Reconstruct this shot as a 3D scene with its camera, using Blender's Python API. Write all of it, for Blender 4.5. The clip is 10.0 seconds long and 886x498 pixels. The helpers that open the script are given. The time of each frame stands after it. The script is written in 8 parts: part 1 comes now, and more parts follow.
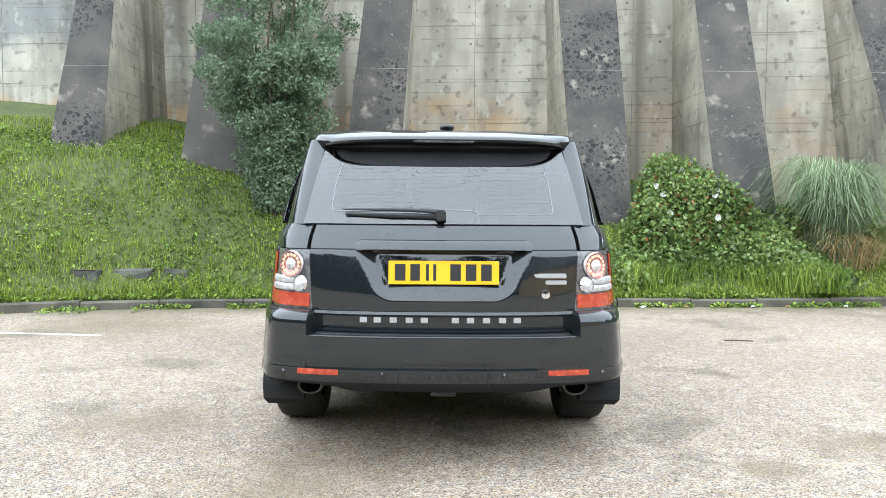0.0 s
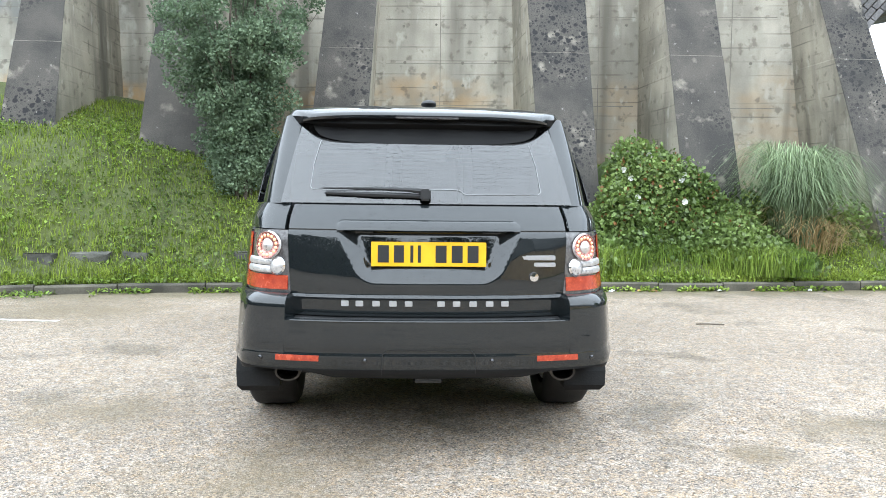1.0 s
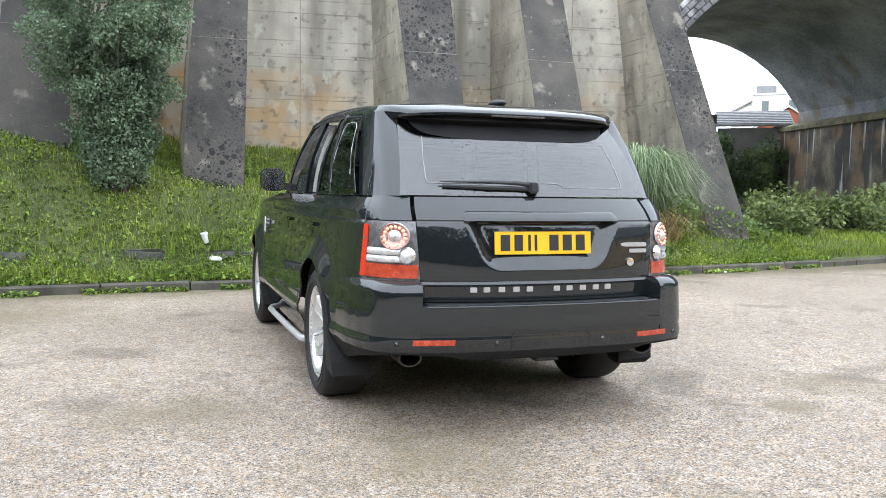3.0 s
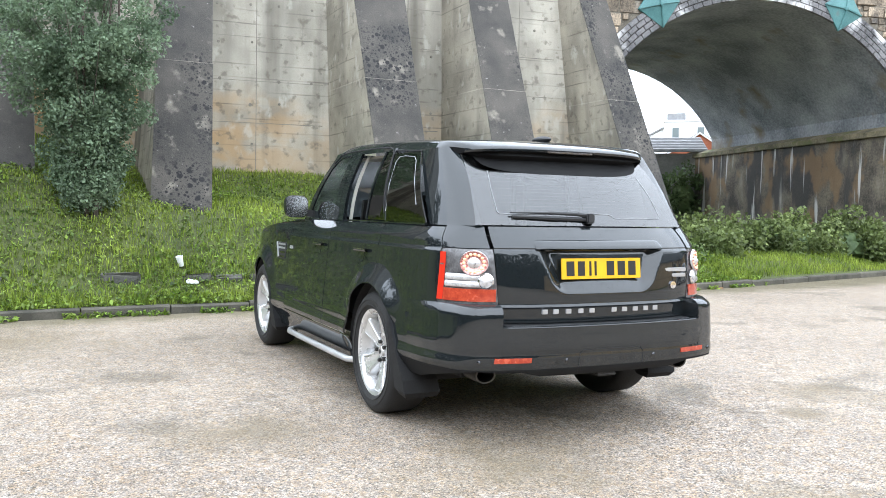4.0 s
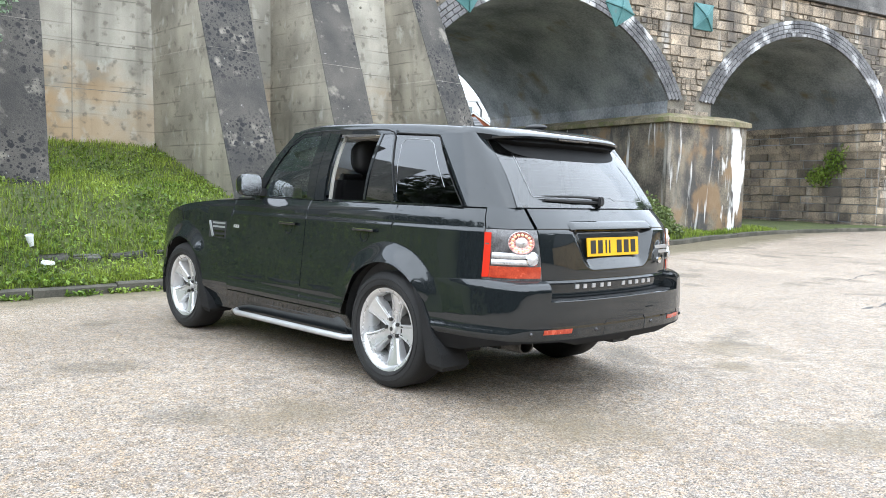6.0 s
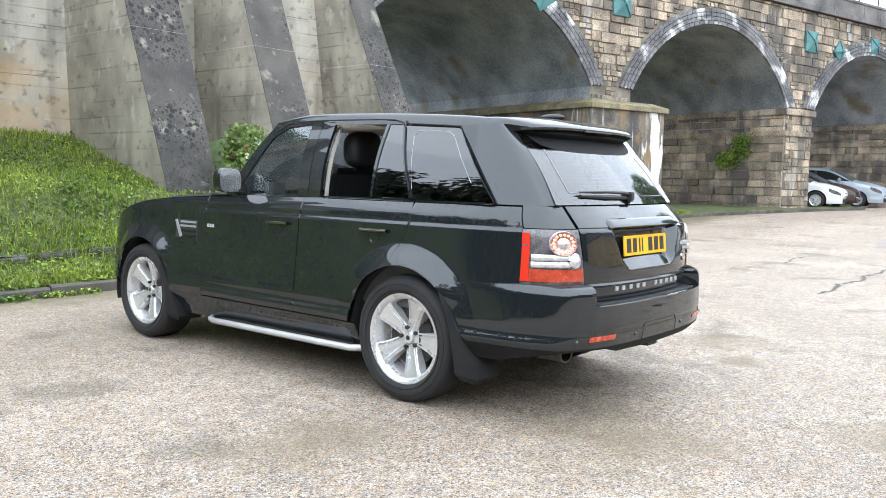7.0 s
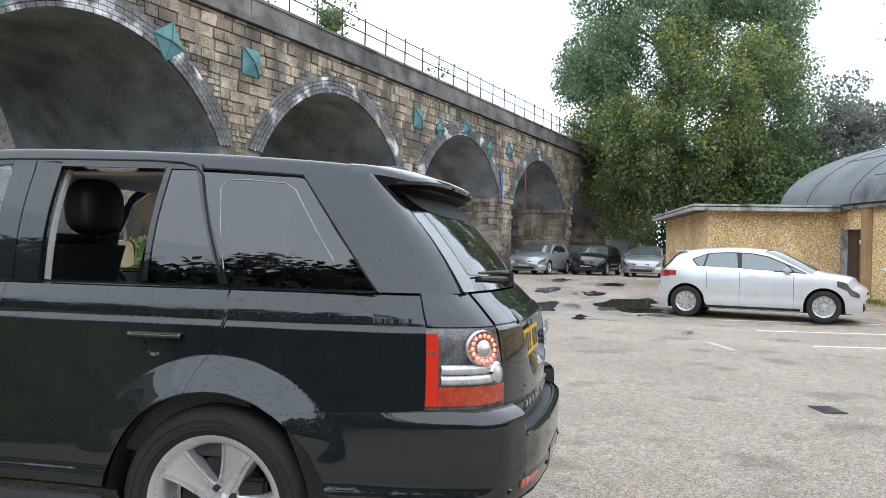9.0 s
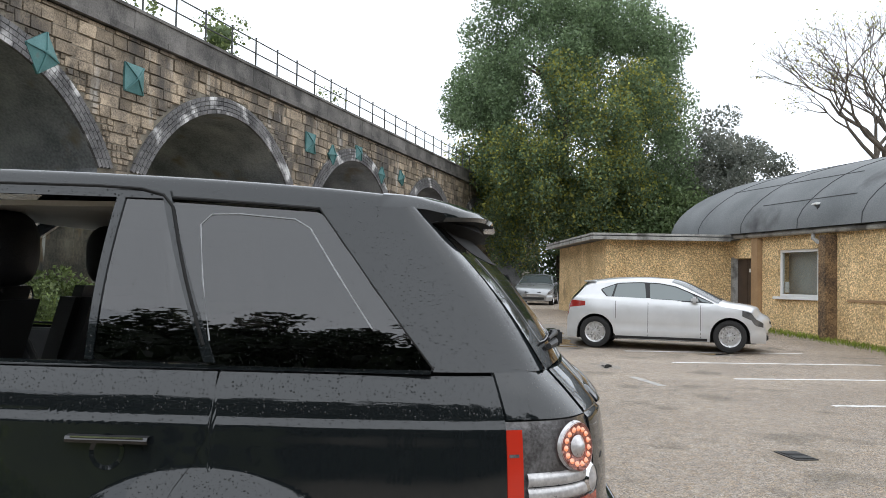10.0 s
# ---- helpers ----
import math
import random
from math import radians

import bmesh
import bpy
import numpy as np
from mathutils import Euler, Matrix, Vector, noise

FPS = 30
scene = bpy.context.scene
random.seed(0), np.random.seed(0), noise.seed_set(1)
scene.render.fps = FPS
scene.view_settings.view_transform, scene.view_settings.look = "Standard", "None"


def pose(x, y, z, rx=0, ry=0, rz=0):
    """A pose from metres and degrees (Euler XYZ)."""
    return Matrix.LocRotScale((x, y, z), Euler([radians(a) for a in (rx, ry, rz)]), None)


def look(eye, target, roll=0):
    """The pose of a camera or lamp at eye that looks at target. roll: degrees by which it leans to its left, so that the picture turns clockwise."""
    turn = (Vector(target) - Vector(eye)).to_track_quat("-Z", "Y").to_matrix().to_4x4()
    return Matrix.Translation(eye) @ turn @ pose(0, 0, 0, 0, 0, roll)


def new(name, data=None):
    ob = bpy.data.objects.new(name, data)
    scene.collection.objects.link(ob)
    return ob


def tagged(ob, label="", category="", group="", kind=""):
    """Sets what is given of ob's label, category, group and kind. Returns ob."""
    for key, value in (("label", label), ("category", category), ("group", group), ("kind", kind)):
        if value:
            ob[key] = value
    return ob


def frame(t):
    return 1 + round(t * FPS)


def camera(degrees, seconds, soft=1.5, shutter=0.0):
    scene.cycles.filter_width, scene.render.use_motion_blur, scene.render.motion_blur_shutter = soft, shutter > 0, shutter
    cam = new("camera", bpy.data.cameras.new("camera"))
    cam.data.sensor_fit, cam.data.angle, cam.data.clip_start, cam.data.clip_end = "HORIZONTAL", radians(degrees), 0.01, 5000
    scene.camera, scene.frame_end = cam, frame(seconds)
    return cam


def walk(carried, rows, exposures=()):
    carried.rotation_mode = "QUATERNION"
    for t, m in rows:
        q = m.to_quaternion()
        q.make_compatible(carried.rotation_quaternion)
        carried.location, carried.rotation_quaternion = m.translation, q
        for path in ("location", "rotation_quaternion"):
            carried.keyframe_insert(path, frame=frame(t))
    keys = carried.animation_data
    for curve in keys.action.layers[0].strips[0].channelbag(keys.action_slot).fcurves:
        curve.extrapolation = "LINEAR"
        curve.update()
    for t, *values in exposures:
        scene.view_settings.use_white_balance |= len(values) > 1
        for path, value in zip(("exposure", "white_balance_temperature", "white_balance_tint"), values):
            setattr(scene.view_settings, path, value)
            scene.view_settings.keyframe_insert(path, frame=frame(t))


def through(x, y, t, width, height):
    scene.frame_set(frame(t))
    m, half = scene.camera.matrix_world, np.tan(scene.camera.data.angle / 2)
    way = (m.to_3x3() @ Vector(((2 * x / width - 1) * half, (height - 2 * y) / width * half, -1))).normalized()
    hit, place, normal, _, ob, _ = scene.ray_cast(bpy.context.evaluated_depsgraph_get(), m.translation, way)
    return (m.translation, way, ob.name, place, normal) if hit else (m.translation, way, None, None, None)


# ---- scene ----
cam = camera(55.8, 10.0, 0.9)
PATH = [
    (0, (-0.046, -4.947, 1.264), (-0.025, -2.95, 1.161), 0.4),
    (0.5, (-0.07, -4.9, 1.249), (-0.038, -2.903, 1.141), 0.6),
    (1, (-0.167, -4.79, 1.236), (-0.045, -2.799, 1.098), 0.7),
    (1.5, (-0.481, -4.735, 1.214), (-0.117, -2.775, 1.058), 2.4),
    (2, (-0.889, -4.726, 1.181), (-0.455, -2.782, 0.999), 2.5),
    (2.5, (-1.351, -4.729, 1.208), (-0.818, -2.809, 1.03), 1.1),
    (2.7, (-1.54, -4.731, 1.198), (-0.959, -2.825, 1.032), 0.8),
    (3.8, (-2.553, -4.729, 1.236), (-1.719, -2.913, 1.148), 1.2),
    (4, (-2.735, -4.726, 1.244), (-1.869, -2.926, 1.154), 1.0),
    (4.5, (-3.14, -4.679, 1.264), (-2.062, -2.998, 1.164), 0.5),
    (5, (-3.555, -4.504, 1.267), (-2.352, -2.91, 1.165), 1.1),
    (5.5, (-3.972, -4.318, 1.268), (-2.681, -2.795, 1.148), 1.5),
    (5.7, (-4.088, -4.212, 1.255), (-2.777, -2.707, 1.127), 1.7),
    (6.8, (-4.382, -3.352, 1.304), (-2.863, -2.062, 1.137), 0.9),
    (7, (-4.403, -3.201, 1.312), (-2.875, -1.923, 1.14), 1.1),
    (7.5, (-4.321, -2.771, 1.318), (-2.682, -1.637, 1.158), 0.5),
    (8, (-4.179, -2.287, 1.303), (-2.384, -1.41, 1.209), 2.8),
    (8.5, (-3.943, -1.846, 1.318), (-2.031, -1.259, 1.285), 2.0),
    (9, (-3.682, -1.411, 1.323), (-1.727, -0.992, 1.329), 1.4),
    (9.5, (-3.373, -1.032, 1.349), (-1.39, -0.773, 1.375), 1.9),
    (10, (-2.965, -0.723, 1.408), (-0.971, -0.588, 1.483), 1.2),
]
walk(cam, [(t, look(eye, target, roll)) for t, eye, target, roll in PATH], [(0.0, 1.86, 6250, 6), (1.0, 1.82, 6250, 6), (1.5, 1.82, 6250, 8), (2.0, 1.47, 6300, 9), (2.5, 1.50, 6350, 10), (4.0, 1.82, 6250, 9), (5.0, 1.82, 6250, 9), (5.5, 1.78, 6250, 8), (7.0, 1.75, 6250, 9), (7.5, 1.81, 6200, 9), (8.0, 1.89, 6250, 9), (8.5, 1.28, 6200, 8), (9.2, 0.93, 6350, 10), (10.0, 0.55, 6650, 10)])
import functools

# ---- light: an overcast sky, with a weak broad sun behind the cloud ----
world = bpy.data.worlds.new("overcast_sky")
scene.world = world
world.use_nodes = True
wn, wl = world.node_tree.nodes, world.node_tree.links
sky = wn.new("ShaderNodeTexSky")
sky.sky_type, sky.sun_disc = 'NISHITA', False
sky.sun_elevation, sky.sun_rotation = radians(52), radians(200)
sky.air_density, sky.dust_density, sky.ozone_density = 1.0, 1.0, 1.0
grey = wn.new("ShaderNodeHueSaturation")
grey.inputs["Saturation"].default_value = 0.10
cloud = wn.new("ShaderNodeMix")  # the cloud layer hides most of the blue
cloud.data_type = 'RGBA'
cloud.inputs[0].default_value = 0.82
cloud.inputs[7].default_value = (8.95, 9.85, 11.1, 1)
wl.new(sky.outputs["Color"], grey.inputs["Color"])
wl.new(grey.outputs["Color"], cloud.inputs[6])
wl.new(cloud.outputs[2], wn["Background"].inputs["Color"])
wn["Background"].inputs["Strength"].default_value = 0.125
sun_data = bpy.data.lights.new("sun", 'SUN')
sun_data.energy, sun_data.angle, sun_data.color = 0.6, radians(150), (1.0, 0.98, 0.95)
sun = new("sun", sun_data)
sun.matrix_basis = look((-6, -14, 26), (0, 0, 0))


# ---- materials ----
def mat(name, a, b=None, rough=0.8, scale=3.0, fine=40.0, bump=0.3, metal=0.0, spec=0.5, coat=0.0, stain=None, stain_scale=0.5, stain_at=0.55, streak=False, island=0.0, random_tint=0.0, fine_mix=0.5, rough_var=0.1):
    """A surface whose colour wanders between a and b at two scales, with fine relief and optional stains."""
    m = bpy.data.materials.new(name)
    m.use_nodes = True
    n, l = m.node_tree.nodes, m.node_tree.links
    p = n["Principled BSDF"]
    p.inputs["Roughness"].default_value, p.inputs["Metallic"].default_value = rough, metal
    p.inputs["Specular IOR Level"].default_value, p.inputs["Coat Weight"].default_value = spec, coat
    p.inputs["Coat Roughness"].default_value = 0.03
    if b is None:
        p.inputs["Base Color"].default_value = (*a, 1)
        if bump <= 0:
            return m
        b = a
    geo = n.new("ShaderNodeNewGeometry")

    def tex(s, detail, vec=None):
        t = n.new("ShaderNodeTexNoise")
        t.inputs["Scale"].default_value, t.inputs["Detail"].default_value = s, detail
        l.new(vec or geo.outputs["Position"], t.inputs["Vector"])
        return t.outputs["Fac"]

    def ramp(fac, lo, hi):
        r = n.new("ShaderNodeMapRange")
        r.inputs[1].default_value, r.inputs[2].default_value = lo, hi
        l.new(fac, r.inputs[0])
        return r.outputs[0]

    def blend(fac, c, d, mode='MIX'):
        x = n.new("ShaderNodeMix")
        x.data_type, x.blend_type = 'RGBA', mode
        for s, v in ((0, fac), (6, c), (7, d)):
            if isinstance(v, (float, int)):
                x.inputs[s].default_value = v
            elif isinstance(v, tuple):
                x.inputs[s].default_value = (*v, 1)
            else:
                l.new(v, x.inputs[s])
        return x.outputs[2]
    big, small = tex(scale, 5), tex(fine, 4)
    add = n.new("ShaderNodeMath")
    add.operation = 'MULTIPLY_ADD'
    l.new(small, add.inputs[0])
    add.inputs[1].default_value = fine_mix
    l.new(big, add.inputs[2])
    col = blend(ramp(add.outputs[0], 0.42 + 0.3 * fine_mix, 0.62 + 0.7 * fine_mix), a, b)
    if stain:
        vec = None
        if streak:
            mp = n.new("ShaderNodeMapping")
            mp.inputs["Scale"].default_value = (1, 1, 0.12)
            l.new(geo.outputs["Position"], mp.inputs["Vector"])
            vec = mp.outputs["Vector"]
        s = tex(stain_scale, 6, vec)
        col = blend(ramp(s, stain_at, stain_at + 0.12), col, stain)
    if random_tint or island:
        src = n.new("ShaderNodeObjectInfo").outputs["Random"] if random_tint else geo.outputs["Random Per Island"]
        amount = random_tint or island
        r = n.new("ShaderNodeMapRange")
        r.inputs[3].default_value, r.inputs[4].default_value = 1 - amount, 1 + amount * 0.8
        l.new(src, r.inputs[0])
        hs = n.new("ShaderNodeHueSaturation")
        l.new(r.outputs[0], hs.inputs["Value"])
        l.new(col, hs.inputs["Color"])
        col = hs.outputs["Color"]
    l.new(col, p.inputs["Base Color"])
    if rough_var:
        rr = n.new("ShaderNodeMapRange")
        rr.inputs[3].default_value, rr.inputs[4].default_value = max(0.02, rough - rough_var), min(1, rough + rough_var)
        l.new(big, rr.inputs[0])
        l.new(rr.outputs[0], p.inputs["Roughness"])
    if bump > 0:
        bp = n.new("ShaderNodeBump")
        bp.inputs["Strength"].default_value, bp.inputs["Distance"].default_value = bump, 0.02
        l.new(add.outputs[0], bp.inputs["Height"])
        l.new(bp.outputs["Normal"], p.inputs["Normal"])
    return m


# ---- mesh helpers ----
def part(name, bm, material, parent, label="", smooth=False, kind="", normal=None):
    """One mesh object from a bmesh, under a thing or a part; parent None makes it a thing."""
    me = bpy.data.meshes.new(name)
    if smooth:
        for f in bm.faces:
            f.smooth = True
        bm.normal_update()
        for e in bm.edges:  # fold lines stay crisp
            if len(e.link_faces) == 2 and e.calc_face_angle(0.0) > 0.7:
                e.smooth = False
    way = [normal(v.co) for v in bm.verts] if normal else None
    bm.to_mesh(me)
    bm.free()
    if way:
        me.normals_split_custom_set_from_vertices(way)
    me.materials.append(material)
    ob = new(name, me)
    ob.parent = parent
    return tagged(ob, label, kind=kind)


def raw(name, verts, faces, material, parent, label="", smooth=False, kind=""):
    me = bpy.data.meshes.new(name)
    me.from_pydata(verts, [], faces)
    if smooth:
        me.polygons.foreach_set("use_smooth", [True] * len(me.polygons))
    me.update()
    me.materials.append(material)
    ob = new(name, me)
    ob.parent = parent
    return tagged(ob, label, kind=kind)


def thing(name, label, category, m=None, group="", kind=""):
    ob = tagged(new(name), label, category, group, kind)
    ob.empty_display_size = 0.2
    if m is not None:
        ob.matrix_basis = m
    return ob


def box(bm, x0, x1, y0, y1, z0, z1, bevel=0.0):
    vs = [bm.verts.new((x, y, z)) for x in (x0, x1) for y in (y0, y1) for z in (z0, z1)]
    fs = [bm.faces.new([vs[i] for i in q]) for q in ((0, 1, 3, 2), (4, 6, 7, 5), (0, 4, 5, 1), (2, 3, 7, 6), (0, 2, 6, 4), (1, 5, 7, 3))]
    if bevel:
        bmesh.ops.bevel(bm, geom=list({e for f in fs for e in f.edges}), offset=bevel, segments=2, affect='EDGES')
    return bm


def boxed(x0, x1, y0, y1, z0, z1, bevel=0.0):
    return box(bmesh.new(), x0, x1, y0, y1, z0, z1, bevel)


def prism(pts, depth, axis):
    """A bmesh: the closed outline pts (3D points) pushed along the vector axis * depth."""
    bm = bmesh.new()
    lo = [bm.verts.new(p) for p in pts]
    hi = [bm.verts.new(Vector(p) + Vector(axis) * depth) for p in pts]
    bm.faces.new(lo)
    bm.faces.new(hi[::-1])
    for i in range(len(pts)):
        bm.faces.new((lo[i - 1], hi[i - 1], hi[i], lo[i]))
    bmesh.ops.recalc_face_normals(bm, faces=bm.faces)
    return bm


def tube(bm, pts, radius, sides=8, cap=True):
    """A round bar along pts; radius may be a list."""
    pts = [Vector(p) for p in pts]
    rings = []
    for i, p in enumerate(pts):
        d = (pts[min(i + 1, len(pts) - 1)] - pts[max(i - 1, 0)]).normalized()
        a = d.orthogonal().normalized() if not rings else (rings[-1][1] - d * rings[-1][1].dot(d)).normalized()
        b = d.cross(a)
        r = radius[i] if isinstance(radius, (list, tuple)) else radius
        rings.append(([bm.verts.new(p + r * (a * math.cos(k * math.tau / sides) + b * math.sin(k * math.tau / sides))) for k in range(sides)], a))
    for (r0, _), (r1, _) in zip(rings, rings[1:]):
        for k in range(sides):
            bm.faces.new((r0[k - 1], r0[k], r1[k], r1[k - 1]))
    if cap:
        bm.faces.new(rings[0][0])
        bm.faces.new(rings[-1][0][::-1])
    return bm


def lathe(profile, segments=32, axis='X'):
    """A turned solid: profile rows (along, radius) about the axis."""
    bm = bmesh.new()
    rings = []
    for h, r in profile:
        ring = []
        for k in range(segments):
            a = k * math.tau / segments
            c, s = r * math.cos(a), r * math.sin(a)
            ring.append(bm.verts.new((h, c, s) if axis == 'X' else (c, h, s) if axis == 'Y' else (c, s, h)))
        rings.append(ring)
    for a, b in zip(rings, rings[1:]):
        for k in range(segments):
            bm.faces.new((a[k - 1], a[k], b[k], b[k - 1]))
    bmesh.ops.recalc_face_normals(bm, faces=bm.faces)
    return bm


def lerp_table(table, x):
    """Straight interpolation in rows (x, v...)."""
    if x <= table[0][0]:
        return table[0][1:]
    for a, b in zip(table, table[1:]):
        if x <= b[0]:
            f = (x - a[0]) / (b[0] - a[0])
            return tuple(p + (q - p) * f for p, q in zip(a[1:], b[1:]))
    return table[-1][1:]


def soft_table(table, x):
    """Smooth interpolation (Catmull-Rom) in rows (x, v)."""
    if x <= table[0][0]:
        return table[0][1]
    for i in range(len(table) - 1):
        if x <= table[i + 1][0]:
            x0, v0 = table[i]
            x1, v1 = table[i + 1]
            h = x1 - x0
            m0 = (v1 - table[i - 1][1]) / (x1 - table[i - 1][0]) if i else (v1 - v0) / h
            m1 = (table[i + 2][1] - v0) / (table[i + 2][0] - x0) if i + 2 < len(table) else (v1 - v0) / h
            t = (x - x0) / h
            return (2 * t**3 - 3 * t**2 + 1) * v0 + (t**3 - 2 * t**2 + t) * h * m0 + (3 * t**2 - 2 * t**3) * v1 + (t**3 - t**2) * h * m1
    return table[-1][1]




def add_layer(m, build):
    """Puts one more colour layer over a material: build(nodes, links, position, colour) returns the new colour."""
    n, l = m.node_tree.nodes, m.node_tree.links
    p = n["Principled BSDF"]
    old = p.inputs["Base Color"].links[0].from_socket
    geo = n.new("ShaderNodeNewGeometry")
    l.new(build(n, l, geo.outputs["Position"], old), p.inputs["Base Color"])
    return m


def mix_node(n, l, fac, c, d, mode='MIX'):
    x = n.new("ShaderNodeMix")
    x.data_type, x.blend_type = 'RGBA', mode
    for s, v in ((0, fac), (6, c), (7, d)):
        if isinstance(v, (float, int)):
            x.inputs[s].default_value = v
        elif isinstance(v, tuple):
            x.inputs[s].default_value = (*v, 1)
        else:
            l.new(v, x.inputs[s])
    return x.outputs[2]


def range_node(n, l, fac, lo, hi, to_lo=0.0, to_hi=1.0):
    r = n.new("ShaderNodeMapRange")
    for i, v in enumerate((lo, hi, to_lo, to_hi)):
        r.inputs[i + 1].default_value = v
    l.new(fac, r.inputs[0])
    return r.outputs[0]


def noise_node(n, l, pos, scale, detail=4, stretch=None):
    if stretch:
        mp = n.new("ShaderNodeMapping")
        mp.inputs["Scale"].default_value = stretch
        l.new(pos, mp.inputs["Vector"])
        pos = mp.outputs["Vector"]
    t = n.new("ShaderNodeTexNoise")
    t.inputs["Scale"].default_value, t.inputs["Detail"].default_value = scale, detail
    l.new(pos, t.inputs["Vector"])
    return t.outputs["Fac"]


def chips(n, l, pos, col):
    """Stone chips of the worn surface, and soft olive-brown blotches at set spots."""
    for s, lo, hi in ((165.0, 0.55, 1.42), (80.0, 0.70, 1.30), (30.0, 0.92, 1.1)):
        v = n.new("ShaderNodeTexVoronoi")
        v.inputs["Scale"].default_value = s
        l.new(pos, v.inputs["Vector"])
        bw = n.new("ShaderNodeSeparateColor")
        l.new(v.outputs["Color"], bw.inputs[0])
        g = range_node(n, l, bw.outputs[0], 0.0, 1.0, lo, hi)
        hs = n.new("ShaderNodeHueSaturation")
        l.new(g, hs.inputs["Value"])
        l.new(range_node(n, l, bw.outputs[1], 0.0, 1.0, 0.75, 1.25), hs.inputs["Saturation"])
        l.new(col, hs.inputs["Color"])
        col = hs.outputs["Color"]
    v = n.new("ShaderNodeTexVoronoi")  # dark gaps between the chips
    v.feature = 'DISTANCE_TO_EDGE'
    v.inputs["Scale"].default_value = 75.0
    l.new(pos, v.inputs["Vector"])
    gap_at = noise_node(n, l, pos, 9.0, 3)
    dark = n.new("ShaderNodeMath")
    dark.operation = 'MULTIPLY'
    l.new(range_node(n, l, v.outputs["Distance"], 0.12, 0.02), dark.inputs[0])
    l.new(range_node(n, l, gap_at, 0.36, 0.66, 0.3, 0.8), dark.inputs[1])
    col = mix_node(n, l, dark.outputs[0], col, (0.05, 0.043, 0.034))
    for s, keep in ((60.0, 0.82), (105.0, 0.76)):  # odd black chips
        v = n.new("ShaderNodeTexVoronoi")
        v.inputs["Scale"].default_value = s
        l.new(pos, v.inputs["Vector"])
        bw = n.new("ShaderNodeSeparateColor")
        l.new(v.outputs["Color"], bw.inputs[0])
        spot = n.new("ShaderNodeMath")
        spot.operation = 'MULTIPLY'
        l.new(range_node(n, l, bw.outputs[2], keep, keep + 0.02), spot.inputs[0])
        l.new(range_node(n, l, v.outputs["Distance"], 0.42, 0.30, 0.0, 0.85), spot.inputs[1])
        col = mix_node(n, l, spot.outputs[0], col, (0.055, 0.048, 0.040))
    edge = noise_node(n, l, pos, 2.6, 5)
    # olive-brown blotches with ragged edges, each at its own spot and radius
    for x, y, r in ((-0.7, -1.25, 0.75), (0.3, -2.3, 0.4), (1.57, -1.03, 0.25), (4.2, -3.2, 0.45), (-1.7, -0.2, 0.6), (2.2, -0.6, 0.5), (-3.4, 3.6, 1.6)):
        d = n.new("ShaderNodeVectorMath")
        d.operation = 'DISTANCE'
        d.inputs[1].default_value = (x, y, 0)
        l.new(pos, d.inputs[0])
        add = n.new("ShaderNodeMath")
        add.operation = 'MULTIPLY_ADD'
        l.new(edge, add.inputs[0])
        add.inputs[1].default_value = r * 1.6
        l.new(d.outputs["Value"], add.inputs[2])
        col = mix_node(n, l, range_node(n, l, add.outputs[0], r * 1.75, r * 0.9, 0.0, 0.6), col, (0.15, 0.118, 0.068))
    sep = n.new("ShaderNodeSeparateXYZ")  # moss and silt along the kerb
    l.new(pos, sep.inputs[0])
    slope = n.new("ShaderNodeMath")
    slope.operation = 'MULTIPLY_ADD'
    l.new(sep.outputs[0], slope.inputs[0])
    slope.inputs[1].default_value = -0.075
    l.new(sep.outputs[1], slope.inputs[2])
    silt = n.new("ShaderNodeMath")
    silt.operation = 'MULTIPLY_ADD'
    l.new(edge, silt.inputs[0])
    silt.inputs[1].default_value = 1.1
    l.new(slope.outputs[0], silt.inputs[2])
    return mix_node(n, l, range_node(n, l, silt.outputs[0], 5.05, 5.65, 0.0, 0.75), col, (0.13, 0.112, 0.062))


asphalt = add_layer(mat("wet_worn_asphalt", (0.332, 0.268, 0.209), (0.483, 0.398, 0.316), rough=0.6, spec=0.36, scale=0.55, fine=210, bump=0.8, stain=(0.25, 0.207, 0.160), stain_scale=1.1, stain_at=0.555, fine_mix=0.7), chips)


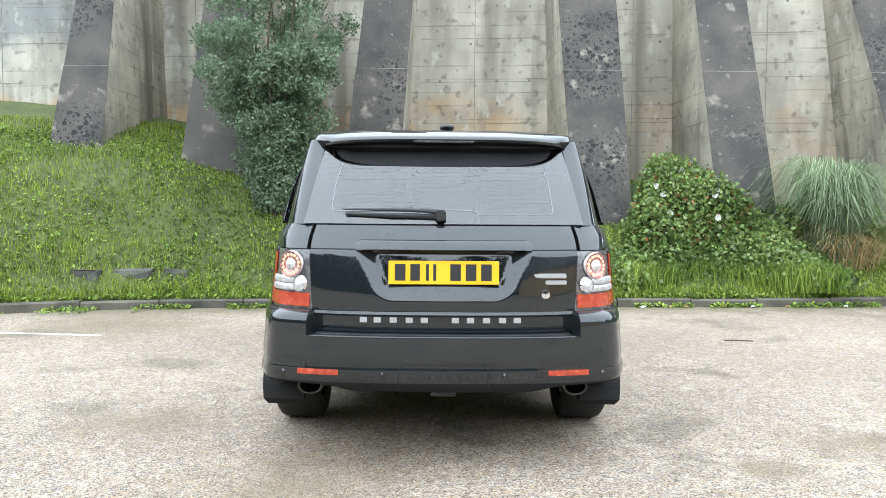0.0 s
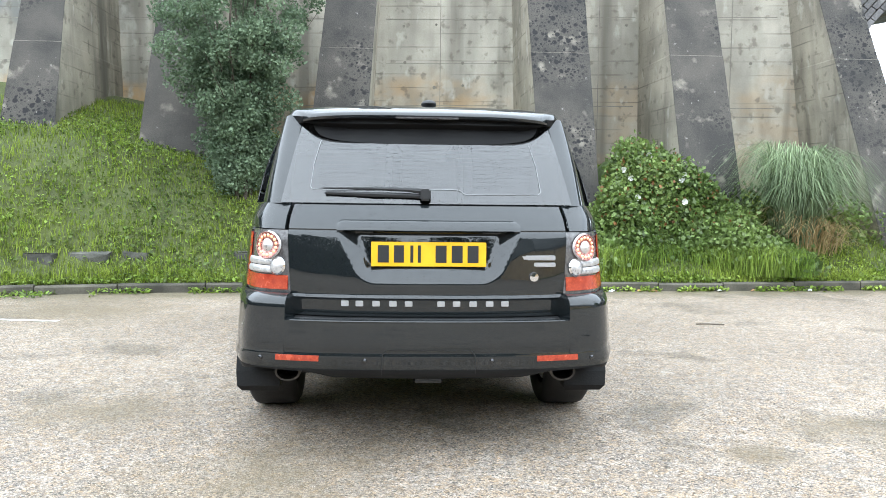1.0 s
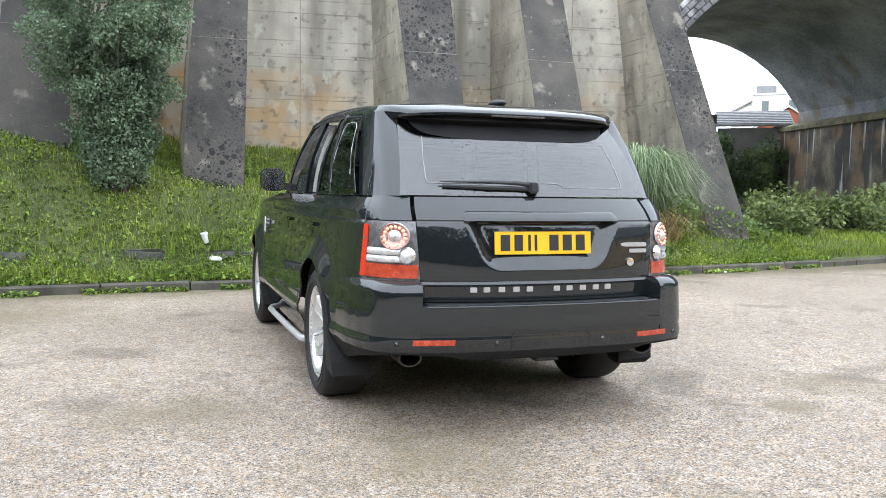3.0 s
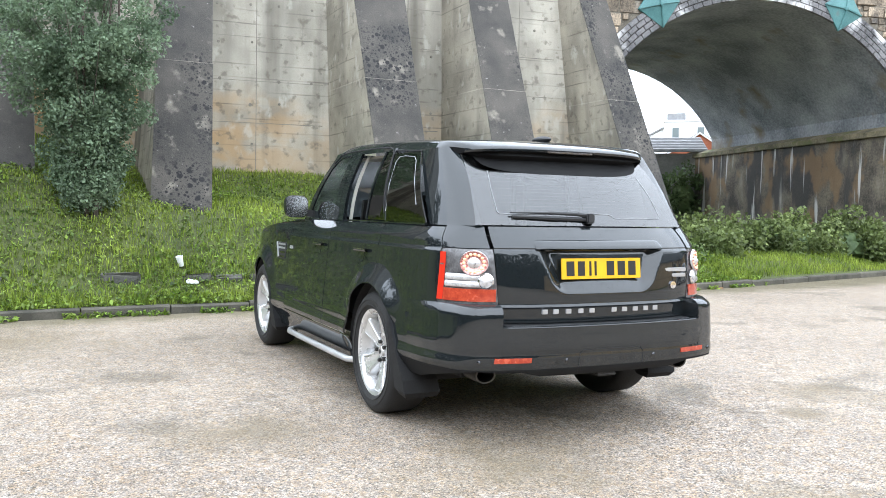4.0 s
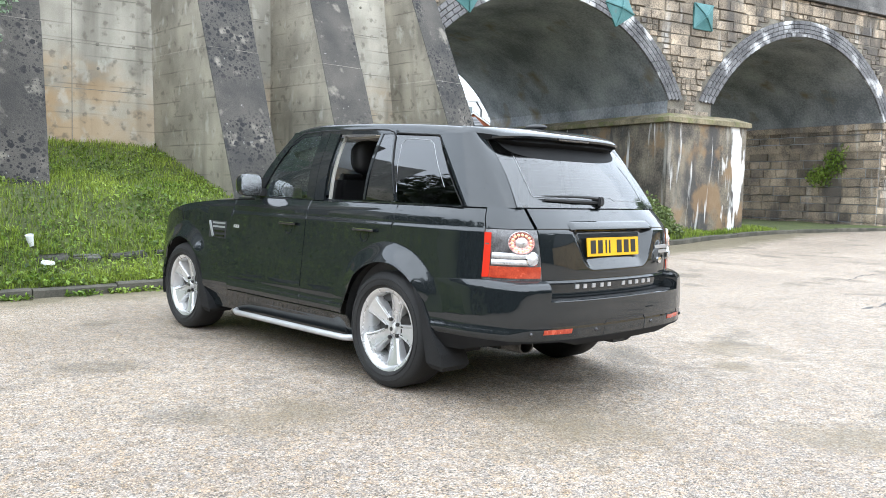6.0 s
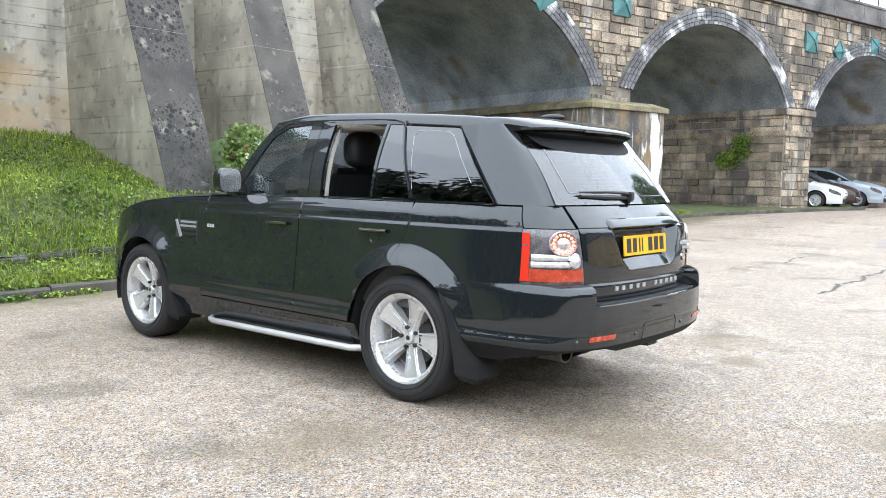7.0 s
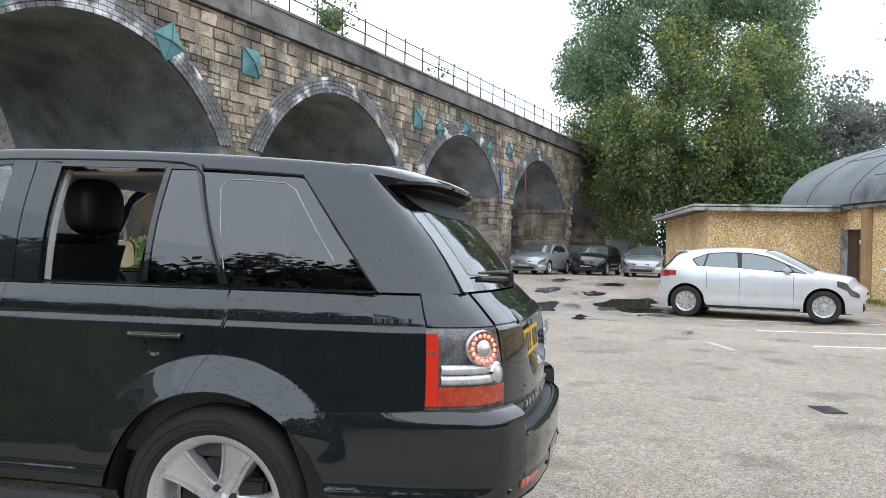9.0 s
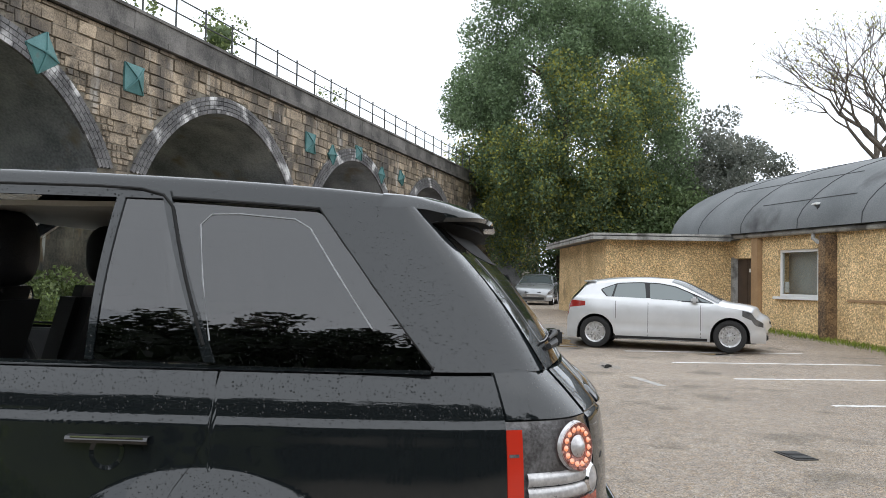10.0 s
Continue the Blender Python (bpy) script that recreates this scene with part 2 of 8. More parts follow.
def ochre(n, l, pos, col):
    """Rusty ochre seepage in one bay of the wall, faint elsewhere, and dark runs from above."""
    runs = noise_node(n, l, pos, 1.1, 6, (1, 1, 0.10))
    col = mix_node(n, l, range_node(n, l, runs, 0.46, 0.68, 0.0, 0.7), col, (0.17, 0.16, 0.135))
    grime = noise_node(n, l, pos, 3.2, 6, (1, 1, 0.5))
    col = mix_node(n, l, range_node(n, l, grime, 0.52, 0.72, 0.0, 0.5), col, (0.20, 0.185, 0.15))
    sep = n.new("ShaderNodeSeparateXYZ")
    l.new(pos, sep.inputs[0])
    wob = noise_node(n, l, pos, 0.9, 5)
    low = n.new("ShaderNodeMath")
    low.operation = 'MULTIPLY_ADD'
    l.new(wob, low.inputs[0])
    low.inputs[1].default_value = 2.4
    l.new(sep.outputs[2], low.inputs[2])
    here = n.new("ShaderNodeMath")
    here.operation = 'MULTIPLY'
    l.new(range_node(n, l, low.outputs[0], 4.55, 4.1, 0.0, 1.0), here.inputs[0])
    l.new(range_node(n, l, sep.outputs[0], 2.4, -1.0, 0.30, 0.85), here.inputs[1])
    patch_n = noise_node(n, l, pos, 1.7, 6, (1, 1, 1.6))  # bare patches where the ochre has washed off
    some = n.new("ShaderNodeMath")
    some.operation = 'MULTIPLY'
    l.new(here.outputs[0], some.inputs[0])
    l.new(range_node(n, l, patch_n, 0.40, 0.56, 0.25, 1.0), some.inputs[1])
    col = mix_node(n, l, some.outputs[0], col, (0.47, 0.29, 0.125))
    high = n.new("ShaderNodeMath")
    high.operation = 'MULTIPLY'
    l.new(range_node(n, l, low.outputs[0], 5.1, 5.5, 0.0, 0.75), high.inputs[0])
    l.new(range_node(n, l, sep.outputs[0], -4.6, -5.6), high.inputs[1])
    return mix_node(n, l, high.outputs[0], col, (0.17, 0.18, 0.185))


def pits(n, l, pos, col):
    """Black pock marks in the tar, of several sizes, and pale flecks where it has come away."""
    where = noise_node(n, l, pos, 0.6, 3)
    for sc, r0, r1, lo, hi in ((7.5, 0.36, 0.26, 0.49, 0.57), (14.0, 0.36, 0.25, 0.47, 0.56), (26.0, 0.32, 0.22, 0.47, 0.56)):
        v = n.new("ShaderNodeTexVoronoi")
        v.inputs["Scale"].default_value = sc
        l.new(pos, v.inputs["Vector"])
        wob = n.new("ShaderNodeMath")
        wob.operation = 'MULTIPLY_ADD'
        l.new(noise_node(n, l, pos, sc * 2.5, 3), wob.inputs[0])
        wob.inputs[1].default_value = 0.22
        l.new(v.outputs["Distance"], wob.inputs[2])
        a = range_node(n, l, wob.outputs[0], r0 + 0.09, r1 + 0.09)
        m = n.new("ShaderNodeMath")
        m.operation = 'MULTIPLY'
        l.new(a, m.inputs[0])
        l.new(range_node(n, l, where, lo, hi), m.inputs[1])
        col = mix_node(n, l, m.outputs[0], col, (0.012, 0.012, 0.013))
    fleck = noise_node(n, l, pos, 16.0, 6)
    return mix_node(n, l, range_node(n, l, fleck, 0.68, 0.74, 0.0, 0.7), col, (0.26, 0.25, 0.23))


def boards(n, l, pos, col):
    """Faint lines of the shuttering boards, pale scuffs, and dark runs."""
    w = n.new("ShaderNodeTexWave")
    w.wave_type, w.bands_direction = 'BANDS', 'Z'
    w.inputs["Scale"].default_value, w.inputs["Distortion"].default_value, w.inputs["Detail"].default_value = 1.35, 0.5, 3
    l.new(pos, w.inputs["Vector"])
    some = noise_node(n, l, pos, 1.4, 4, (1, 1, 3.0))
    m = n.new("ShaderNodeMath")
    m.operation = 'MULTIPLY'
    l.new(range_node(n, l, w.outputs["Fac"], 0.035, 0.0), m.inputs[0])
    l.new(range_node(n, l, some, 0.45, 0.65, 0.0, 0.6), m.inputs[1])
    col = mix_node(n, l, m.outputs[0], col, (0.09, 0.08, 0.065))
    scuff = noise_node(n, l, pos, 4.5, 8, (1, 1, 0.6))
    col = mix_node(n, l, range_node(n, l, scuff, 0.60, 0.70, 0.0, 0.55), col, (0.55, 0.53, 0.47))
    blot = noise_node(n, l, pos, 6.5, 7)
    col = mix_node(n, l, range_node(n, l, blot, 0.58, 0.68, 0.0, 0.6), col, (0.14, 0.125, 0.10))
    run = noise_node(n, l, pos, 2.2, 6, (1, 1, 0.07))
    return mix_node(n, l, range_node(n, l, run, 0.52, 0.68, 0.0, 0.65), col, (0.12, 0.11, 0.09))


joint_dark = mat("dark_joint", (0.15, 0.14, 0.12), (0.27, 0.25, 0.21), rough=0.95, scale=4, fine=40)
grass_soil = mat("grass_ground", (0.045, 0.055, 0.016), (0.095, 0.115, 0.030), rough=0.9, scale=2.0, fine=25, bump=0.8, fine_mix=0.8)
kerb_stone = mat("kerb_stone", (0.045, 0.042, 0.030), (0.11, 0.10, 0.078), rough=0.85, scale=4, fine=60, random_tint=0.2)
concrete = mat("weathered_concrete", (0.24, 0.22, 0.18), (0.46, 0.42, 0.34), rough=0.88, scale=1.3, fine=90, bump=0.5, stain=(0.15, 0.14, 0.115), stain_scale=1.9, stain_at=0.54, streak=True, fine_mix=0.35)
add_layer(concrete, boards)
wall_concrete = add_layer(mat("stained_wall_concrete", (0.37, 0.345, 0.29), (0.58, 0.545, 0.465), rough=0.88, scale=1.2, fine=90, bump=0.5, fine_mix=0.35), ochre)
add_layer(wall_concrete, boards)
concrete_dark = mat("tarred_concrete", (0.032, 0.030, 0.027), (0.090, 0.081, 0.070), rough=0.85, scale=1.6, fine=70, bump=0.7, stain=(0.19, 0.172, 0.142), stain_scale=4.0, stain_at=0.60, fine_mix=0.45)
add_layer(concrete_dark, pits)
def lime_runs(n, l, pos, col):
    """Pale lime washed out of the joints, and soot in broad patches."""
    soot_n = noise_node(n, l, pos, 0.45, 6)
    col = mix_node(n, l, range_node(n, l, soot_n, 0.50, 0.64, 0.0, 0.6), col, (0.055, 0.05, 0.046))
    wet_run = noise_node(n, l, pos, 1.1, 5, (1, 1, 0.22))
    col = mix_node(n, l, range_node(n, l, wet_run, 0.55, 0.62, 0.0, 0.7), col, (0.05, 0.047, 0.046))
    run = noise_node(n, l, pos, 2.6, 5, (1, 1, 0.16))
    return mix_node(n, l, range_node(n, l, run, 0.60, 0.72, 0.0, 0.45), col, (0.50, 0.49, 0.46))


STONE_LOOK = dict(a=(0.088, 0.073, 0.056), b=(0.47, 0.375, 0.270), rough=0.92, scale=1.6, fine=24, bump=0.8, fine_mix=0.9)
sandstone = add_layer(mat("sooty_sandstone", island=0.52, **STONE_LOOK), lime_runs)
sandstone_piece = add_layer(mat("sooty_sandstone_block", random_tint=0.52, **STONE_LOOK), lime_runs)
mortar = mat("weathered_mortar", (0.08, 0.07, 0.055), (0.24, 0.215, 0.17), rough=0.95, scale=2, fine=40)
soot = mat("sooty_brick_vault", (0.13, 0.14, 0.152), (0.36, 0.37, 0.38), rough=0.9, scale=0.8, fine=16, bump=0.8, stain=(0.17, 0.14, 0.10), stain_scale=0.9, stain_at=0.60)

# ---- the ground ----
KERB = [(-30, 4.6), (-12, 3.9), (-6, 4.1), (-4.6, 4.75), (-3.5, 5.12), (0, 5.42), (3, 5.6), (6, 5.82), (9, 6.4), (12, 6.95), (16, 7.55), (20, 7.2), (26, 5.6), (29, 4.9), (31, 5.2)]
BANK = [(-40, 2.9, 3.8), (-12, 2.5, 3.4), (-5.5, 2.05, 2.9), (-3.6, 1.8, 2.6), (-1, 1.2, 1.85), (2.4, 1.0, 1.9), (4.4, 0.95, 1.7), (7, 0.55, 1.2), (9.5, 0.38, 0.5), (13, 0.42, 0.42), (40, 0.5, 0.5)]
VIA_O, VIA_TURN = (9.8, 10.4, 0.0), -13.6
VIA = pose(*VIA_O, 0, 0, VIA_TURN)


def ground_z(x, y):
    return lerp_table([(9, 0.016), (15, 0.06), (20, 0.26), (27, 0.38)], x)[0]


def kerb_y(x):
    return soft_table(KERB, x)


def bank_z(x, y):
    """Height of the grass behind the kerb."""
    front, back = lerp_table(BANK, x)
    k, base = kerb_y(x), 0.12 + ground_z(x, y) * 0.9
    d = y - k
    run = max(0.8, 7.1 - k) if x < 13 else 2.0
    if d < run:
        f = max(0.0, d / run)
        s = f * f * (3 - 2 * f) * 0.55 + f * 0.45
        h = base + (front - base) * s
    else:
        h = front + (back - front) * min(1.0, (d - run) / max(0.6, 9.9 - 7.1))
    return h + 0.05 * noise.noise((x * 0.8, y * 0.8, 0)) * min(1, d * 2) + 0.02 * noise.noise((x * 3, y * 3, 5)) * min(1, d * 3)


def build_ground():
    xs = np.concatenate([[-2500, -600, -150, -60], np.arange(-30, 60.1, 1.5), [90, 200, 600, 2500]])
    ys = np.concatenate([[-2500, -600, -150, -60], np.arange(-30, 40.1, 2.0), [60, 150, 600, 2500]])
    verts = [(x, y, ground_z(x, y)) for y in ys for x in xs]
    w = len(xs)
    faces = [(j * w + i, j * w + i + 1, (j + 1) * w + i + 1, (j + 1) * w + i) for j in range(len(ys) - 1) for i in range(w - 1)]
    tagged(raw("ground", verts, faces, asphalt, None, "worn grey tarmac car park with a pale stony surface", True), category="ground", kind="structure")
    xs = np.concatenate([np.arange(-30, -8, 1.0), np.arange(-8, 10, 0.22), np.arange(10, 31.2, 0.5)])
    rows = 46
    verts, faces = [], []
    for j in range(rows):
        for x in xs:
            k = kerb_y(x)
            y = k + (j / (rows - 1)) ** 1.3 * 17.0
            verts.append((x, y, bank_z(x, y) if j else ground_z(x, y) + 0.10))
    w = len(xs)
    faces = [(j * w + i, j * w + i + 1, (j + 1) * w + i + 1, (j + 1) * w + i) for j in range(rows - 1) for i in range(w - 1)]
    tagged(raw("grass_bank", verts, faces, grass_soil, None, "green grass bank sloping up from the kerb to the wall", True), category="grass bank", kind="structure")


build_ground()


# ---- the buttressed concrete wall ----
BUTTRESS = [  # left and right at 4.5 m, left and right at 1 m
    (-5.60, -5.02, -5.72, -4.90), (-3.62, -2.85, -3.78, -2.80), (-1.15, -0.40, -1.42, -0.62),
    (1.86, 2.76, 1.98, 2.80), (4.00, 4.80, 4.06, 4.90), (6.46, 7.12, 6.88, 7.62)]
WALL_TOP = 7.35


def wall_y(x):
    return 9.97 - 0.12 * x


def front_y(z):
    return 7.85 + 0.34 * (z - 3.34)


def build_wall():
    wall = thing("wall_north", "weathered grey concrete retaining wall with ochre stains", "wall", kind="structure")
    x0, x1 = -10.2, 7.0
    pts = [(x0, wall_y(x0), -0.5), (x1, wall_y(x1), -0.5), (x1, wall_y(x1), WALL_TOP), (x0, wall_y(x0), WALL_TOP)]
    part("wall_face", prism(pts, 1.2, (0, 1, 0)), wall_concrete, wall)
    rng = random.Random(2)
    bays = [(-10.1, -5.75), (-4.9, -3.8), (-2.7, -1.3), (-0.3, 1.8), (2.85, 3.95), (4.95, 6.3)]
    for a, b in bays:
        for z in (2.72, 3.47, 4.2, 4.95, 5.7):
            zz = z + rng.uniform(-0.03, 0.03)
            p = [(a, wall_y(a) - 0.004, zz), (b, wall_y(b) - 0.004, zz), (b, wall_y(b) - 0.004, zz + 0.008 + 0.01 * rng.random()), (a, wall_y(a) - 0.004, zz + 0.006)]
            part("lift_joint", prism(p, 0.006, (0, 1, 0)), joint_dark, wall)
        x = a + rng.uniform(0.25, 0.5)
        while x < b - 0.1:
            for z in (2.35, 3.05, 3.45, 4.1, 4.75):
                if rng.random() < 0.45:
                    bm = lathe([(-0.006, 0.0), (-0.006, rng.uniform(0.014, 0.03)), (0.01, 0.03), (0.01, 0.0)], 10, 'Y')
                    bmesh.ops.translate(bm, verts=bm.verts, vec=(x + rng.uniform(-0.03, 0.03), wall_y(x), z + rng.uniform(-0.02, 0.02)))
                    part("tie_hole", bm, joint_dark, wall)
            x += rng.uniform(0.48, 0.56)
        for f in (0.45,):
            x = a + (b - a) * f
            part("panel_joint", boxed(x - 0.006, x + 0.006, wall_y(x) - 0.005, wall_y(x) + 0.01, 1.0, WALL_TOP - 0.1), joint_dark, wall)
    for b in BUTTRESS:
        but = thing("buttress", "raking concrete buttress with a dark tarred front face", "buttress", kind="structure", group="buttresses on the wall")

        def xs(z):
            f = (4.5 - z) / 3.5
            return b[0] + (b[2] - b[0]) * f, b[1] + (b[3] - b[1]) * f
        bm = bmesh.new()
        rings = []
        for z in (-0.3, 3.334, 3.342, WALL_TOP):
            l, r = xs(z)
            g = 0.006 if z < 3.34 else 0.0
            rings.append([bm.verts.new(p) for p in ((l - g, wall_y(l) + 0.2, z), (l - g, front_y(z) - g, z), (r + g, front_y(z) - g, z), (r + g, wall_y(r) + 0.2, z))])
        for a, c in zip(rings, rings[1:]):
            for k in range(4):
                bm.faces.new((a[k - 1], a[k], c[k], c[k - 1]))
        bm.faces.new(rings[0])
        bm.faces.new(rings[-1])
        bmesh.ops.recalc_face_normals(bm, faces=bm.faces)
        part("core", bm, concrete, but)
        for lo, hi, g in ((-0.3, 3.334, 0.006), (3.340, WALL_TOP, 0.0)):
            (l0, r0), (l1, r1) = xs(lo), xs(hi)
            pts = [(l0 - g - 0.002, front_y(lo) - g - 0.006, lo), (r0 + g + 0.002, front_y(lo) - g - 0.006, lo), (r1 + g + 0.002, front_y(hi) - g - 0.006, hi), (l1 - g - 0.002, front_y(hi) - g - 0.006, hi)]
            part("tarred_face", prism(pts, 0.01, (0, 1, 0)), concrete_dark, but)


build_wall()

# ---- the viaduct, in its own frame: u along the face, v back through it, z up ----
ARCHES = [2.6, 12.3, 22.0, 31.7, 41.4, 51.1]
HALF, SPRING, CROWN, DEPTH, COPING = 4.0, 3.9, 6.24, 9.05, 7.35
RADIUS = (HALF**2 + (CROWN - SPRING)**2) / (2 * (CROWN - SPRING))
CENTRE_Z = CROWN - RADIUS
U0, U1 = -2.2, 62.0


def arch_z(u, extra=0.0):
    """Height of the intrados at u, or None outside every arch."""
    for c in ARCHES:
        if abs(u - c) < HALF + extra:
            r = RADIUS + extra
            return CENTRE_Z + math.sqrt(max(0.0, r * r - (u - c)**2))
    return None


def stones(rects, place, rng, proud=0.034):
    """Rough-faced stones: (a0, a1, z0, z1) on a face; place(a, z, out) gives the point. Returns lists of eight points each."""
    out = []
    for a0, a1, z0, z1 in rects:
        g, c = 0.007, 0.014
        h = proud * (0.3 + 1.4 * rng.random())
        j = [rng.uniform(-0.016, 0.016) for _ in range(8)]
        back = [place(a, z, -0.02) for a, z in ((a0 + g, z0 + g), (a1 - g, z0 + g), (a1 - g, z1 - g), (a0 + g, z1 - g))]
        front = [place(a + j[2 * k], z + j[2 * k + 1], h + j[k]) for k, (a, z) in enumerate(((a0 + g + c, z0 + g + c), (a1 - g - c, z0 + g + c), (a1 - g - c, z1 - g - c), (a0 + g + c, z1 - g - c)))]
        out.append(back + front)
    return out


STONE_FACES = ((4, 5, 6, 7), (0, 1, 5, 4), (1, 2, 6, 5), (2, 3, 7, 6), (3, 0, 4, 7))


def joined(name, solids, faces, material, parent, label=""):
    verts, fs = [], []
    for s in solids:
        n = len(verts)
        verts += s
        fs += [tuple(n + i for i in f) for f in faces]
    return raw(name, verts, fs, material, parent, label, kind="stuff")


def build_viaduct():
    via = thing("viaduct", "sooty sandstone railway viaduct with brick-ringed round arches", "viaduct", VIA, kind="structure")
    rng = random.Random(4)
    bm = bmesh.new()
    seg = 24

    def quad(*pts):
        bm.faces.new([bm.verts.new(p) for p in pts])
    for v in (0.02, DEPTH):
        last = U0
        for c in ARCHES:
            quad((last, v, -0.3), (c - HALF, v, -0.3), (c - HALF, v, COPING), (last, v, COPING))
            us = [c - HALF * math.cos(math.pi * k / seg) for k in range(seg + 1)]
            for a, b in zip(us, us[1:]):
                za, zb = arch_z(a) or SPRING, arch_z(b) or SPRING
                quad((a, v, za), (b, v, zb), (b, v, COPING), (a, v, COPING))
            last = c + HALF
        quad((last, v, -0.3), (U1, v, -0.3), (U1, v, COPING), (last, v, COPING))
    quad((U0, 0.02, -0.3), (U0, DEPTH, -0.3), (U0, DEPTH, COPING), (U0, 0.02, COPING))
    quad((U0, 0.02, COPING), (U1, 0.02, COPING), (U1, DEPTH, COPING), (U0, DEPTH, COPING))
    part("core", bm, mortar, via)
    for c in ARCHES:
        bm = bmesh.new()
        us = [c - HALF * math.cos(math.pi * k / seg) for k in range(seg + 1)]
        pts = [(c - HALF, -0.3)] + [(u, arch_z(u) or SPRING) for u in us] + [(c + HALF, -0.3)]
        vs = [[bm.verts.new((u, v, z)) for v in (0.0, DEPTH)] for u, z in pts]
        for a, b in zip(vs, vs[1:]):
            bm.faces.new((a[0], b[0], b[1], a[1]))
        part("vault", bm, soot, via)
        # four rings of brick round the arch
        bricks = []
        full = math.asin(HALF / RADIUS)
        for ring in range(4):
            r0 = RADIUS + ring * 0.125
            r1 = r0 + 0.113
            a_max = full + 0.012 * ring
            n = int(2 * a_max * r0 / 0.235)
            for k in range(n):
                a0 = -a_max + 2 * a_max * k / n + 0.0022
                a1 = -a_max + 2 * a_max * (k + 1) / n
                h = 0.05 + 0.004 * rng.random() + (3 - ring) * 0.004
                bricks.append([(c + r * math.sin(a), v, CENTRE_Z + r * math.cos(a)) for v, e in ((0.03, 0), (-h, 0.004)) for r, a in ((r0 + e, a0 + e * 0.2), (r0 + e, a1 - e * 0.2), (r1 - e, a1 - e * 0.2), (r1 - e, a0 + e * 0.2))])
        joined("arch_ring", bricks, STONE_FACES + ((0, 1, 2, 3),), ring_brick, via, "four rings of dark brick with white lime")
    # the stone face, course by course
    def clash(u0, u1, z0, z1):
        for c in ARCHES:
            for uu in (u0, u1):
                for zz in (z0, z1):
                    if abs(uu - c) < HALF - 0.02 and zz < CENTRE_Z + math.sqrt(max(0, RADIUS**2 - (uu - c)**2)):
                        return True
                    if zz > SPRING - 0.1 and math.hypot(uu - c, zz - CENTRE_Z) < RADIUS + 0.46:
                        return True
        return False
    near, far = [], []
    z = 0.25
    while z < COPING - 0.05:
        h = rng.choice((0.24, 0.27, 0.3, 0.33))
        z1 = min(z + h, COPING)
        u = -1.6 + rng.random() * 0.4
        while u < 45:
            w = rng.uniform(0.34, 0.78)
            if not (6.9 < u + w / 2 < 9.4 and z < 3.3):
                if not clash(u, u + w, z, z1):
                    (near if 4.0 < u < 15.0 and z > 3.6 else far).append((u, u + w, z, z1))
                else:  # smaller stones fill in beside the rings
                    for k in range(3):
                        for m in range(2):
                            q = (u + w * k / 3, u + w * (k + 1) / 3, z + (z1 - z) * m / 2, z + (z1 - z) * (m + 1) / 2)
                            if not clash(*q):
                                far.append(q)
            u += w
        z = z1
    front = stones(far, lambda a, zz, o: (a, 0.02 - o, zz), rng)
    # sides of the piers that face along the viaduct
    for c in ARCHES[1:5]:
        rects, z = [], 0.25
        while z < SPRING - 0.25:
            h = rng.choice((0.26, 0.3, 0.34))
            v = 0.0
            while v < DEPTH - 0.3:
                w = min(rng.uniform(0.4, 0.95), DEPTH - v)
                rects.append((v, v + w, z, z + h))
                v += w
            z += h
        front += stones(rects, lambda a, zz, o, c=c: (c + HALF - o, a, zz), rng)
        part("impost", boxed(c + HALF - 0.10, ARCHES[ARCHES.index(c) + 1] - HALF + 0.10, -0.10, DEPTH, SPRING - 0.22, SPRING, 0.02), sandstone, via)
        part("impost_band", boxed(c + HALF - 0.06, ARCHES[ARCHES.index(c) + 1] - HALF + 0.06, -0.06, DEPTH, SPRING - 0.95, SPRING - 0.75, 0.02), sandstone, via)
    joined("rough_stonework", front, STONE_FACES, sandstone, via, "rough-faced sandstone blocks")
    # cornice and parapet
    u = U0
    top = []
    while u < U1:
        w = rng.uniform(0.9, 1.3)
        top.append([(a, v, zz) for v in (0.3, -0.17 - 0.012 * rng.random()) for a, zz in ((u + 0.005, COPING), (u + w - 0.005, COPING), (u + w - 0.005, COPING + 0.17), (u + 0.005, COPING + 0.17))])
        top.append([(a, v, zz) for v in (0.4, -0.09 - 0.01 * rng.random()) for a, zz in ((u + 0.005, COPING + 0.18), (u + w - 0.005, COPING + 0.18), (u + w - 0.005, COPING + 0.66), (u + 0.005, COPING + 0.66))])
        top.append([(a, v, zz) for v in (0.45, -0.14) for a, zz in ((u + 0.004, COPING + 0.66), (u + w - 0.004, COPING + 0.66), (u + w - 0.004, COPING + 0.74), (u + 0.004, COPING + 0.74))])
        u += w
    joined("parapet", top, STONE_FACES + ((0, 3, 2, 1),), dark_stone, via, "dark dressed parapet stones")
    part("parapet_core", boxed(U0, U1, -0.05, 0.38, COPING, COPING + 0.65), mortar, via)
    return via, near, rng


ring_brick = mat("lime_streaked_brick", (0.06, 0.058, 0.06), (0.19, 0.185, 0.185), rough=0.88, scale=1.3, fine=25, bump=0.5, stain=(0.60, 0.59, 0.58), stain_scale=1.4, stain_at=0.545, island=0.14)
dark_stone = mat("dark_dressed_stone", (0.06, 0.057, 0.054), (0.19, 0.178, 0.165), rough=0.9, scale=1.2, fine=22, bump=0.4, island=0.25)
lime_concrete = mat("lime_streaked_concrete", (0.055, 0.048, 0.04), (0.22, 0.185, 0.135), rough=0.88, scale=1.6, fine=20, bump=0.6, stain=(0.55, 0.53, 0.48), stain_scale=1.7, stain_at=0.60, streak=True)
